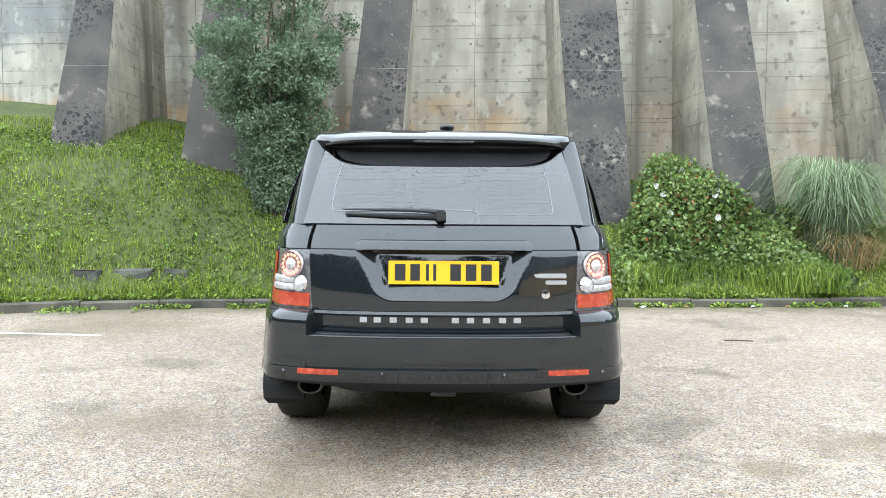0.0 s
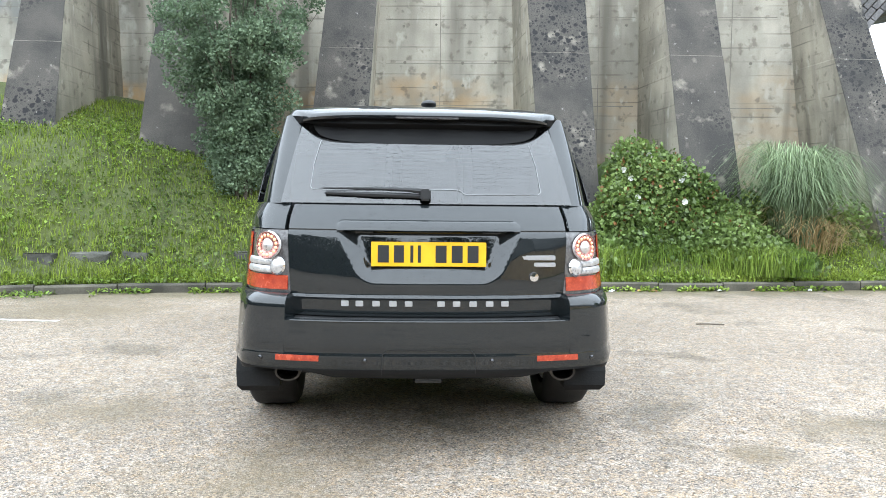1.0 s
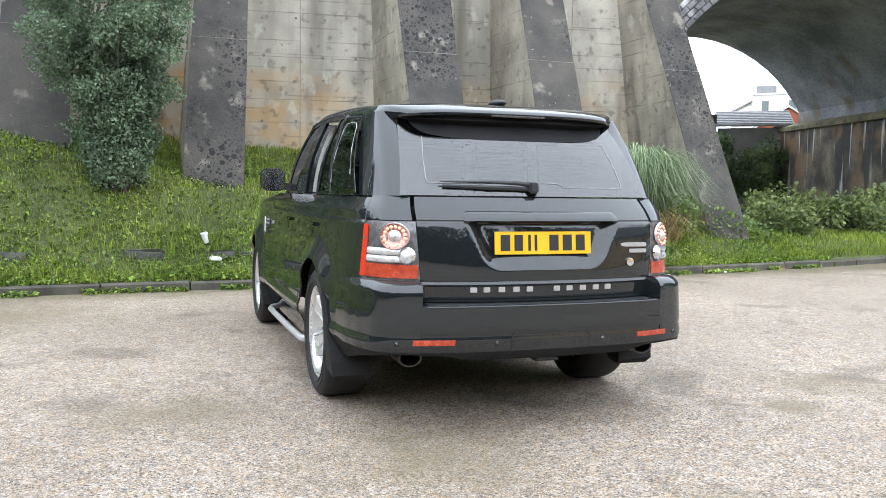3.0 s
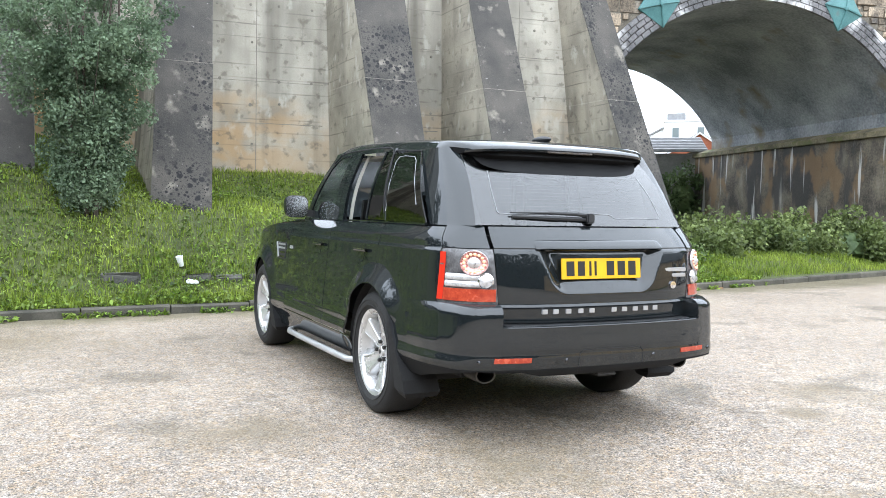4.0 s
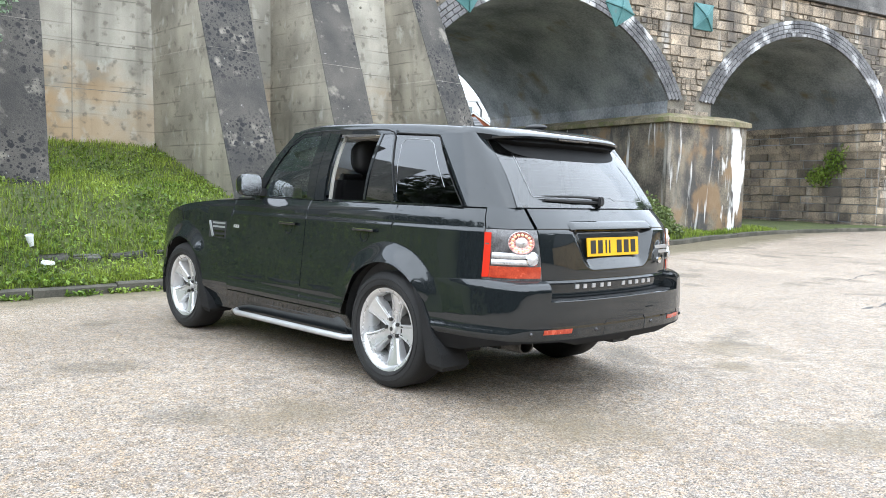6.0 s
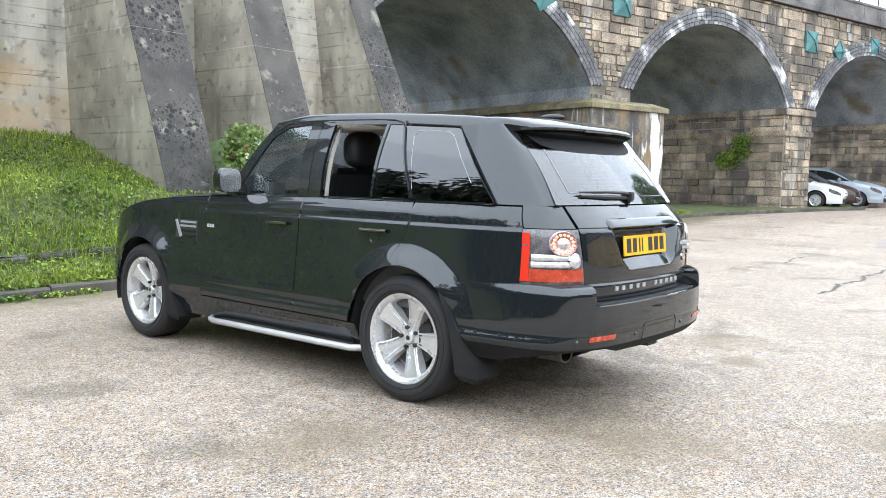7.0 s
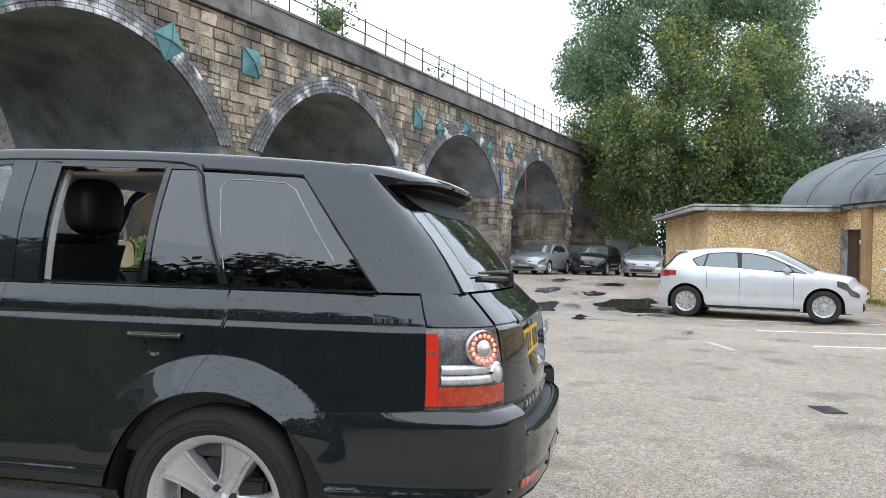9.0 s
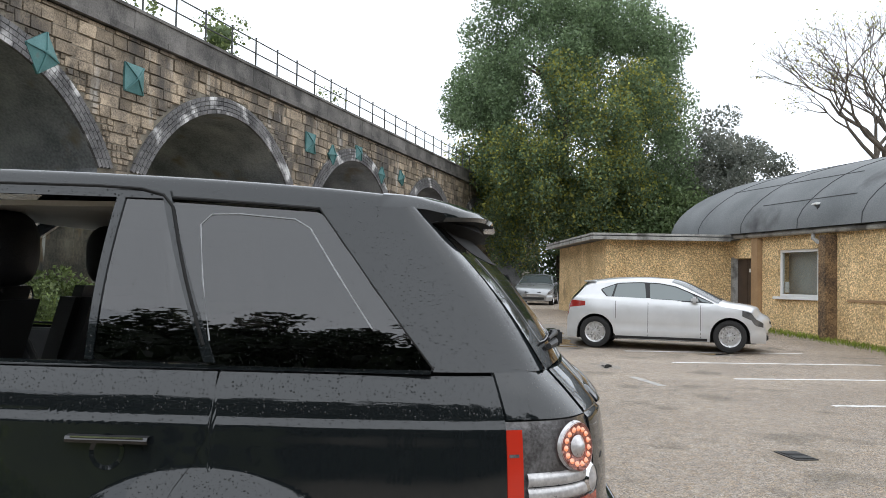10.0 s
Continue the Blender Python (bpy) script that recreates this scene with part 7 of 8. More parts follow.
def build_tree(name, label, x, y, z, height, radii, centre_z, n, leaf, material, seed, second=None, limbs=9, trunk_r=0.35, clumps=130, clump_r=1.1, wobble=0.15, inner=0.25):
    rng = np.random.default_rng(seed)
    tree = thing(name, label, "tree", pose(x, y, z))
    bm = bmesh.new()
    tube(bm, [(0, 0, -0.3), (0.05, 0, height * 0.25), (0.1, 0.08, height * 0.55), (0.0, 0.1, height * 0.8)], [trunk_r, trunk_r * 0.75, trunk_r * 0.45, trunk_r * 0.12], 10)
    part("trunk", bm, bark, tree, smooth=True)
    for k in range(limbs):
        a = k * 2.4 + rng.random()
        z0 = height * (0.2 + 0.45 * rng.random())
        reach = radii[0] * rng.uniform(0.5, 0.85)
        bm = bmesh.new()
        tube(bm, [(0.05, 0.03, z0), (reach * 0.45 * math.cos(a), reach * 0.45 * math.sin(a), z0 + reach * 0.35), (reach * math.cos(a), reach * math.sin(a), z0 + reach * 0.6)], [trunk_r * 0.35, trunk_r * 0.2, trunk_r * 0.05], 6)
        part("limb", bm, bark, tree)
    cl = shell_clumps(rng, clumps, (0, 0, centre_z), radii, wobble, inner)
    leaf_cloud("crown", crown_points(rng, n, cl, clump_r), leaf, material, tree, seed + 1)
    if second:
        mat2, share, pick = second
        sub = [c for c in cl if pick(c)]
        if sub:
            leaf_cloud("crown", crown_points(rng, int(n * share), np.array(sub) * 1.03 + np.array([0, 0, 0.0]), clump_r), leaf, mat2, tree, seed + 2, "yellowing leaves")
    return tree


# tall shrub on the bank
def build_shrub():
    rng = np.random.default_rng(5)
    x, y = -2.20, 6.60
    z = bank_z(x, y)
    sh = thing("shrub", "tall grey-green evergreen shrub growing on the bank", "shrub", pose(x, y, z))
    for k in range(7):
        a = k * 0.9
        bm = bmesh.new()
        tube(bm, [(0.12 * math.cos(a), 0.1 * math.sin(a), -0.1), (0.2 * math.cos(a), 0.18 * math.sin(a), 0.8), (0.35 * math.cos(a), 0.3 * math.sin(a), 2.2), (0.4 * math.cos(a + 0.3), 0.35 * math.sin(a), 3.6)], [0.03, 0.025, 0.015, 0.005], 6)
        part("stem", bm, bark, sh)
    cl = []
    for _ in range(260):
        h = rng.uniform(0.06, 4.6)
        r = soft_table([(0.0, 0.22), (0.6, 0.42), (1.4, 0.74), (2.4, 0.98), (3.6, 0.95), (4.6, 0.6)], h) * rng.uniform(0.25, 1.12)
        a = rng.uniform(0, math.tau)
        cl.append((r * math.cos(a) - 0.035 * h, 0.9 * r * math.sin(a), h))
    for _ in range(90):
        h, a = rng.uniform(0.2, 2.0), rng.uniform(0, math.tau)
        r = (0.26 + 0.2 * h) * rng.uniform(0.5, 1.0)
        cl.append((r * math.cos(a), 0.9 * r * math.sin(a), h))
    leaf_cloud("foliage", crown_points(rng, 70000, cl, 0.18), 0.052, shrub_leaf, sh, 6)
    sprays = []
    for k in range(26):
        a, h = rng.uniform(0, math.tau), rng.uniform(1.4, 4.4)
        r = 0.7
        p0 = Vector((r * math.cos(a), r * math.sin(a), h))
        p1 = p0 + Vector((math.cos(a) * 0.5, math.sin(a) * 0.5, rng.uniform(-0.05, 0.35)))
        part("twig", tube(bmesh.new(), [p0 * 0.7, p1], [0.006, 0.002], 4), bark, sh)
        pts = [tuple(p0.lerp(p1, f) + Vector(rng.normal(size=3) * 0.02)) for f in np.linspace(0.2, 1, 26)]
        sprays += pts
    leaf_cloud("foliage", sprays, 0.045, shrub_leaf, sh, 100)


build_shrub()


def build_ivy():
    rng = np.random.default_rng(8)
    iv = thing("ivy_mound", "mound of green ivy and brambles with white bindweed flowers", "ivy")
    pts, dead = [], []
    for _ in range(26000):
        x = rng.uniform(2.35, 5.45)
        f = rng.random()
        top = soft_table([(2.3, 0.55), (2.7, 1.15), (3.0, 1.85), (3.3, 1.98), (3.7, 1.9), (4.1, 1.6), (4.5, 1.25), (5.0, 0.75), (5.5, 0.35)], x)
        yf = 6.05 + 0.25 * math.sin(x * 2.2)
        zz = 0.30 + (top - 0.30) * f
        y = yf + 0.95 * (f**1.3) + rng.normal() * 0.12 + rng.random() * 0.12 * noise.noise((x * 3, zz * 3, 0))
        y += 0.24 * noise.noise((x * 2.3, zz * 2.3, 4))
        (dead if rng.random() < 0.05 and zz > 0.7 else pts).append((x, y, zz + rng.normal() * 0.06))
    leaf_cloud("foliage", pts, 0.066, ivy_leaf, iv, 9, aspect=1.2)
    leaf_cloud("dead_foliage", dead, 0.06, dead_leaf, iv, 10, "rust-brown dead leaves", aspect=1.3)
    rows = []
    for x in np.linspace(2.4, 5.4, 22):
        top = soft_table([(2.3, 0.5), (2.7, 1.05), (3.0, 1.75), (3.3, 1.9), (3.7, 1.8), (4.1, 1.5), (4.5, 1.15), (5.0, 0.65), (5.5, 0.25)], x)
        rows.append([(x, 6.2 + 0.25 * math.sin(x * 2.2) + 0.95 * f**1.3, 0.15 + (top - 0.2) * f) for f in np.linspace(0, 1, 9)] + [(x, 8.2, top - 0.15)])
    part("undergrowth", sheet(rows, 1, 0), hedge_leaf, iv, smooth=True)
    for x, z in ((3.05, 1.56), (3.93, 1.5), (3.88, 1.44), (3.2, 1.18), (3.86, 1.13), (3.22, 0.62), (3.5, 1.78), (3.14, 1.45)):
        f = (z - 0.25) / 1.6
        y = 5.93 + 0.25 * math.sin(x * 2.2) + 0.95 * f**1.3
        bm = bmesh.new()
        ring = []
        c = bm.verts.new((x, y + 0.03, z))
        for k in range(10):
            a = k * math.tau / 10
            ring.append(bm.verts.new((x + 0.045 * math.cos(a), y - 0.03, z + 0.045 * math.sin(a))))
        for k in range(10):
            bm.faces.new((c, ring[k - 1], ring[k]))
        part("flower", bm, petal, iv, "white bindweed flower")
    # grass at its foot
    v, fs = [], []
    for _ in range(3600):
        x = rng.uniform(2.4, 5.2)
        blade(v, fs, rng, x, 5.98 + 0.25 * math.sin(x * 2.2) + rng.normal() * 0.12, 0.2, rng.uniform(0.15, 0.5), 0.010, 0.5)
    raw("foot_grass", v, fs, weed_leaf, iv)


def blade(v, fs, rng, x, y, z, h, w, lean):
    a = rng.uniform(0, math.tau)
    b = rng.uniform(0, math.tau)
    dx, dy = math.cos(a) * w / 2, math.sin(a) * w / 2
    lx, ly = math.cos(b) * lean * h * rng.random(), math.sin(b) * lean * h * rng.random()
    n = len(v)
    v += [(x - dx, y - dy, z - 0.01), (x + dx, y + dy, z - 0.01), (x + dx * 0.7 + lx * 0.4, y + dy * 0.7 + ly * 0.4, z + h * 0.6), (x - dx * 0.7 + lx * 0.4, y - dy * 0.7 + ly * 0.4, z + h * 0.6), (x + lx, y + ly, z + h * (1 - 0.3 * lean))]
    fs += [(n, n + 1, n + 2, n + 3), (n + 3, n + 2, n + 4)]


build_ivy()


def build_pampas():
    rng = np.random.default_rng(12)
    cx, cy = 5.52, 6.75
    p = thing("tall_grass_clump", "clump of tall arching grass with dry straw at its foot", "ornamental grass")

    def arc_leaf(v, fs, x, y, z, h, reach, a, w):
        n = len(v)
        side = Vector((-math.sin(a), math.cos(a), 0)) * w / 2
        for f in (0, 0.2, 0.4, 0.6, 0.8, 1.0):
            q = Vector((x + math.cos(a) * reach * f**1.5, y + math.sin(a) * reach * f**1.5, z + h * (2.7 * f - 2.15 * f * f) / 0.848))
            s = side * (1 - f * 0.85)
            v += [tuple(q - s), tuple(q + s)]
        fs += [(n + 2 * k, n + 2 * k + 1, n + 2 * k + 3, n + 2 * k + 2) for k in range(5)]
    v, fs = [], []
    for _ in range(1500):
        a = rng.uniform(0, math.tau)
        r = rng.random()**0.5 * 0.36
        x, y = cx + r * math.cos(a), cy + r * math.sin(a) * 0.8
        arc_leaf(v, fs, x, y, bank_z(x, y), rng.uniform(0.65, 1.35), rng.uniform(0.3, 1.2), a + rng.normal() * 0.5, 0.016)
    raw("foliage", v, fs, pampas_leaf, p)
    v, fs = [], []
    for _ in range(420):
        a = rng.uniform(0, math.tau)
        r = rng.random()**0.5 * 0.45
        x, y = cx + 0.15 + r * math.cos(a), cy - 0.1 + r * math.sin(a) * 0.8
        arc_leaf(v, fs, x, y, bank_z(x, y), rng.uniform(0.12, 0.5), rng.uniform(0.3, 0.8), a + rng.normal() * 0.6, 0.014)
    raw("dry_straw", v, fs, straw, p, "dry straw-coloured blades")
    pts = []
    for _ in range(2600):
        x = rng.uniform(4.7, 8.2)
        y = 6.55 + rng.random() * 0.9 + (0.2 if x > 6.5 else 0)
        h = soft_table([(4.6, 0.35), (5.0, 0.55), (5.6, 0.3), (6.4, 0.55), (7.2, 0.5), (8.2, 0.25)], x)
        pts.append((x, y, bank_z(x, y) + rng.random() * h))
    leaf_cloud("undergrowth", pts, 0.075, ivy_leaf, p, 14, aspect=1.3)


build_pampas()


def build_undergrowth(name, label, boxes, n, leaf, material, seed):
    rng = np.random.default_rng(seed)
    u = thing(name, label, "bush")
    cl = []
    for x, y, z, rx, ry, rz in boxes:
        cl += shell_clumps(rng, 40, (x, y, z), (rx, ry, rz), 0.2, 0.4).tolist()
    leaf_cloud("foliage", crown_points(rng, n, cl, 0.28), leaf, material, u, seed + 1, aspect=1.3)
    for x, y, z, rx, ry, rz in boxes:
        bm = bmesh.new()
        bmesh.ops.create_icosphere(bm, subdivisions=3, radius=1.0)
        for w in bm.verts:
            k = 0.45 + 0.2 * noise.noise(w.co * 2.0 + Vector((x, y, z)))
            w.co = Vector((x + w.co.x * rx * k, y + w.co.y * ry * k, z + w.co.z * rz * k))
        part("inner_growth", bm, hedge_leaf, u, smooth=True) if rx > 0.85 else bm.free()
    return u


build_undergrowth("bush", "low green bush beneath the first arch", [(12.3, 8.7, 0.7, 1.0, 0.8, 0.65), (13.9, 8.5, 0.6, 1.1, 0.8, 0.6), (14.9, 8.3, 0.45, 0.8, 0.7, 0.4)], 15000, 0.10, bush_leaf, 31)
build_undergrowth("bush", "brambles beside the last buttress", [(9.2, 8.1, 0.55, 0.8, 0.6, 0.5), (10.6, 9.2, 0.7, 1.2, 0.8, 0.6), (10.5, 13.0, 0.7, 2.0, 1.5, 0.9)], 7000, 0.10, bush_leaf, 33)
build_undergrowth("bush", "dark ivy over the shed wall beyond the viaduct", [(16.4, 19.0, 2.1, 1.0, 0.5, 1.1), (17.6, 18.2, 1.9, 1.0, 0.5, 1.2), (15.2, 19.3, 1.5, 1.0, 0.7, 1.3)], 6000, 0.13, hedge_leaf, 47)
build_undergrowth("bush", "dark ivy hedge beyond the viaduct", [(12.0, 21.5, 1.6, 2.5, 1.2, 1.6), (15.5, 21.0, 1.5, 2.2, 1.2, 1.4), (24.0, 25.0, 1.8, 3.0, 1.5, 1.8)], 9000, 0.16, hedge_leaf, 35)
spot = VIA @ Vector((16.2, 1.5, 2.6))
build_undergrowth("bush", "yellow-green plant growing from the pier stonework", [(spot.x, spot.y, spot.z, 0.22, 0.32, 0.5), (spot.x + 0.1, spot.y + 0.6, spot.z - 0.45, 0.2, 0.35, 0.22)], 1500, 0.09, weed_leaf, 39)
for uu, s in ((12.8, 41), (20.3, 43), (8.7, 45)):
    spot = VIA @ Vector((uu, 0.75, COPING + 0.8))
    build_undergrowth("bush", "small sapling growing on the viaduct top", [(spot.x, spot.y, spot.z + (0.7 if uu == 12.8 else 0.3), 1.3 if uu == 12.8 else 0.35, 0.7, 0.8 if uu == 12.8 else 0.45)], 560 if uu == 12.8 else 160, 0.13, bush_leaf, s)


# ---- grass on the bank ----
def build_grass():
    rng = np.random.default_rng(21)
    v, fs = [], []
    for _ in range(90000):
        x = rng.uniform(-8.5, 8.5) if rng.random() < 0.8 else rng.uniform(8, 20)
        k = kerb_y(x)
        d = rng.random()**1.15 * (4.6 if x < 8 else 2.0)
        y = k + 0.06 + d
        tuft = noise.noise((x * 1.6, y * 1.6, 7))
        h = (0.035 + 0.06 * rng.random()) * (1.15 + 0.9 * max(-0.5, tuft))
        if 0.35 < d < 0.75 and x < 1.5:
            h *= 1.7
        if x > 8:
            h *= 1.3
        if d < 0.12:
            h *= 1.5
        blade(v, fs, rng, x, y, bank_z(x, y), h, 0.011, 0.7)
    for _ in range(9000):  # longer grass leaning over the kerb
        x = rng.uniform(-8, 9)
        y = kerb_y(x) + rng.uniform(-0.03, 0.16)
        blade(v, fs, rng, x, y, bank_z(x, y) - 0.02, 0.05 + 0.10 * rng.random() * (0.6 + 0.8 * abs(noise.noise((x * 2.5, 0, 4)))), 0.011, 1.0)
    for _ in range(5200):
        x = rng.uniform(8.2, 21.6)
        y = -7.42 - FRONT_SLANT * (22.0 - x) + abs(rng.normal()) * (0.30 if x < 20.5 else 0.12)
        blade(v, fs, rng, x, y, ground_z(x, y), 0.03 + 0.12 * rng.random(), 0.012, 0.7)
    raw("grass", v, fs, grass_blade, None, "short green grass on the bank and along the building", kind="stuff")["category"] = "grass"
    pts = []
    for _ in range(42000):
        x = rng.uniform(-8, 9)
        d = rng.random()**1.3 * 3.8
        y = kerb_y(x) + d
        if noise.noise((x * 1.1, y * 1.1, 2)) + rng.normal() * 0.2 > 0.0:
            pts.append((x, y, bank_z(x, y) + 0.03 + 0.03 * rng.random()))
    for _ in range(4200):
        x = rng.uniform(-6, 9)
        y = kerb_y(x) + rng.uniform(-0.07, 0.10)
        if noise.noise((x * 1.7, 3, 9)) > -0.25:
            pts.append((x, y, 0.125 + rng.random() * 0.05))
    for _ in range(3400):
        x = rng.uniform(-6, 9)
        if noise.noise((x * 2.0, 0, 9)) > -0.1:
            y = kerb_y(x) - 0.13 - abs(rng.normal()) * (0.06 if x > -3.4 else 0.22)
            pts.append((x, y, 0.015 + rng.random() * 0.06))
    dark = []
    for _ in range(26000):
        x = rng.uniform(-8, 3.5)
        d = rng.random()**1.1 * 4.2
        y = kerb_y(x) + d
        # dark leaves crowd the shrub's foot to stand in for the shade below it
        near = math.hypot((x + 2.05) / 1.5, (y - 6.3) / 0.9)
        band = math.exp(-((d - 0.55) / 0.16)**2) if x < 1.4 else 0.0
        patchy = noise.noise((x * 0.9, y * 1.3, 12)) * 1.4
        if rng.random() < max(0.75 * math.exp(-near * near), 0.7 * band, patchy - 0.1):
            dark.append((x, y, bank_z(x, y) + 0.03 + 0.06 * rng.random()))
    ob = leaf_cloud("ground_ivy", dark, 0.055, weed_and_shade, None, 23, "dark broad-leaved weeds in patches on the bank, some standing in for shade", flat=0.5, aspect=1.3)
    tagged(ob, category="weeds", kind="stuff")
    ob = leaf_cloud("weeds", pts, 0.055, weed_leaf, None, 22, "broad-leaved weeds among the grass", flat=0.6)
    tagged(ob, category="weeds", kind="stuff")


build_grass()


# ---- trees ----
build_tree("tree", "large green and yellowing lime tree beyond the car park", 49.5, -4.7, 0.38, 21.5, (7.2, 7.5, 9.9), 11.4, 230000, 0.19, lime_leaf, 51, (yellow_leaf, 0.10, lambda c: c[1] > 2.0 and c[2] < 9.5 or c[0] < -2.5 and 3 < c[2] < 13 and abs(c[1] + 1.5) < 3.6), 12, 0.5, 620, 1.05, wobble=0.10, inner=0.5)
build_tree("tree", "dark purple-leaved tree behind the building", 53.0, -14.4, 0.38, 11.5, (4.6, 5.0, 4.9), 6.9, 36000, 0.24, dark_leaf, 55, None, 8, 0.3, 150, 1.0)
build_tree("tree", "dark green tree behind the building", 47.0, -10.0, 0.38, 8.0, (3.5, 5.0, 3.4), 3.8, 26000, 0.26, hedge_leaf, 57, None, 6, 0.25, 100, 1.1)
build_tree("tree", "dense green tree at the end of the viaduct", 52.5, -7.4, 0.38, 6.5, (3.4, 3.6, 3.0), 3.0, 24000, 0.26, hedge_leaf, 59, (yellow_leaf, 0.12, lambda c: c[2] > 4), 6, 0.25, 80, 1.1)


def build_bare_tree():
    rng = random.Random(77)
    tree = thing("tree", "nearly bare tree behind the building", "tree", pose(42.0, -21.6, 0.38))
    leaves = []
    twigs = bmesh.new()

    def grow(p, d, length, r, depth):
        q = p + d * length
        mid = p.lerp(q, 0.5) + Vector([rng.uniform(-1, 1) for _ in range(3)]) * length * 0.08
        if depth < 3:
            part("trunk" if depth == 0 else "branch", tube(bmesh.new(), [p, mid, q], [r, r * 0.85, r * 0.7], 7, False), bark, tree)
        else:
            tube(twigs, [p, mid, q], [r, r * 0.8, r * 0.6], 4, False)
        if depth >= 4:
            if rng.random() < 0.6:
                leaves.append(tuple(q + Vector([rng.uniform(-1, 1) for _ in range(3)]) * 0.4))
        if depth >= 7:
            return
        for _ in range(5 if depth == 0 else 3 if depth < 2 or 3 <= depth <= 5 else 2):
            nd = (d + Vector((rng.uniform(-1, 1), rng.uniform(-1, 1.1), rng.uniform(-0.4, 0.6))) * 0.8).normalized()
            grow(q, nd, length * rng.uniform(0.62, 0.82), max(0.009, r * 0.58), depth + 1)
    grow(Vector((0, 0, 0)), Vector((-0.05, 0.1, 1)).normalized(), 5.0, 0.34, 0)
    part("twig", twigs, bark, tree, kind="stuff")
    leaf_cloud("foliage", leaves, 0.15, yellow_leaf, tree, 78)


build_bare_tree()


# woods behind the car park, which the car's glass mirrors
def build_woods():
    rng = np.random.default_rng(91)
    w = tagged(thing("woods", "dark belt of trees beyond the car park", "woods"), kind="stuff")
    cl = []
    for _ in range(420):
        a = rng.uniform(math.radians(120), math.radians(300))
        r = rng.uniform(29, 36)
        top = 10.5 + 4.0 * noise.noise((a * 4, 0, 0)) + 2.0 * noise.noise((a * 13, 0, 3))
        cl.append((r * math.cos(a) + 2, r * math.sin(a), rng.random() * top))
    for _ in range(110):  # scrub on the bank past the end of the wall
        x, y = rng.uniform(-24, -11.5), rng.uniform(4.5, 15)
        cl.append((x, y, 1.2 + rng.random() * (3.2 + 1.4 * noise.noise((x * 0.4, y * 0.4, 8)))))
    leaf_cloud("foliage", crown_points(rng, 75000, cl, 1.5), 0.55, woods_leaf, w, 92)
    # added dark sheet behind the foliage, standing in for shade between the trees
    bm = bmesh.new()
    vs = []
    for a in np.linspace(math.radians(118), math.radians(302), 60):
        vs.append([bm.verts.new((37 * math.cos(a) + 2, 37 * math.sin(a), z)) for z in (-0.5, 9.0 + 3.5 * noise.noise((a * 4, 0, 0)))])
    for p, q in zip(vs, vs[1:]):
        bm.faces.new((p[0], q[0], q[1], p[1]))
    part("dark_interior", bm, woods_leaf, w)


build_woods()

# ---- kerb, stones, litter, marks on the tarmac ----
line_white = mat("worn_white_line", (0.6, 0.59, 0.57), (0.82, 0.81, 0.79), rough=0.8, scale=5, fine=50, bump=0.2)
crack_dark = mat("tarmac_crack", (0.03, 0.028, 0.025), (0.06, 0.055, 0.05), rough=0.6, scale=6, fine=60)
puddle_water = mat("puddle_water", (0.035, 0.033, 0.03), rough=0.03, spec=0.6, bump=0)
plastic_white = mat("white_litter", (0.7, 0.71, 0.72), (0.8, 0.8, 0.8), rough=0.5, scale=20, fine=80, bump=0.2)
brown_leaf = mat("fallen_leaf", (0.20, 0.09, 0.03), (0.35, 0.2, 0.08), rough=0.7, scale=30, fine=90, bump=0.1, random_tint=0.3)
old_stone = mat("old_edging_stone", (0.04, 0.04, 0.034), (0.115, 0.112, 0.095), rough=0.9, scale=4, fine=40, bump=0.5, random_tint=0.25)


def build_kerb():
    rng = random.Random(3)
    k = thing("kerb", "low weathered stone kerb along the grass", "kerb", kind="structure")
    x = -7.6
    while x < 30.5:
        w = rng.uniform(0.8, 0.98)
        x1 = x + w
        y0, y1 = kerb_y(x), kerb_y(x1)
        g0, g1 = ground_z(x, y0), ground_z(x1, y1)
        d = Vector((x1 - x, y1 - y0, 0)).normalized() * 0.008
        h = 0.105 + rng.uniform(-0.012, 0.012)
        bm = bmesh.new()
        rings = []
        for (px, py, g) in ((x + d.x, y0 + d.y, g0), (x1 - d.x, y1 - d.y, g1)):
            rings.append([bm.verts.new(p) for p in ((px, py - 0.13, g - 0.1), (px, py - 0.125, g + h - 0.02), (px, py - 0.105, g + h), (px, py + 0.0, g + h), (px, py + 0.02, g - 0.1))])
        for i in range(5):
            bm.faces.new((rings[0][i - 1], rings[0][i], rings[1][i], rings[1][i - 1]))
        bm.faces.new(rings[0])
        bm.faces.new(rings[1][::-1])
        bmesh.ops.recalc_face_normals(bm, faces=bm.faces)
        part("kerb_stone", bm, kerb_stone, k)
        x = x1


build_kerb()


def build_edging():
    rng = random.Random(6)
    x = -5.0
    while x < 0.9:
        w = rng.uniform(0.28, 0.5)
        if rng.random() < 0.75:
            y = kerb_y(x) + 0.52 + rng.uniform(-0.03, 0.03)
            st = thing("edging_stone", "old grey edging stone half buried in the grass", "stone", pose(x + w / 2, y, bank_z(x + w / 2, y) - 0.018, rng.uniform(-4, 4), rng.uniform(-3, 3), rng.uniform(-5, 8)), "old edging stones in the bank")
            bm = boxed(-w / 2, w / 2, -0.10, 0.12, -0.14, 0.045, 0.018)
            for v in bm.verts:
                v.co += Vector((rng.uniform(-1, 1), rng.uniform(-1, 1), rng.uniform(-1, 1))) * 0.022
            part("stone", bm, old_stone, st)
        x += w + rng.uniform(0.02, 0.12)


build_edging()


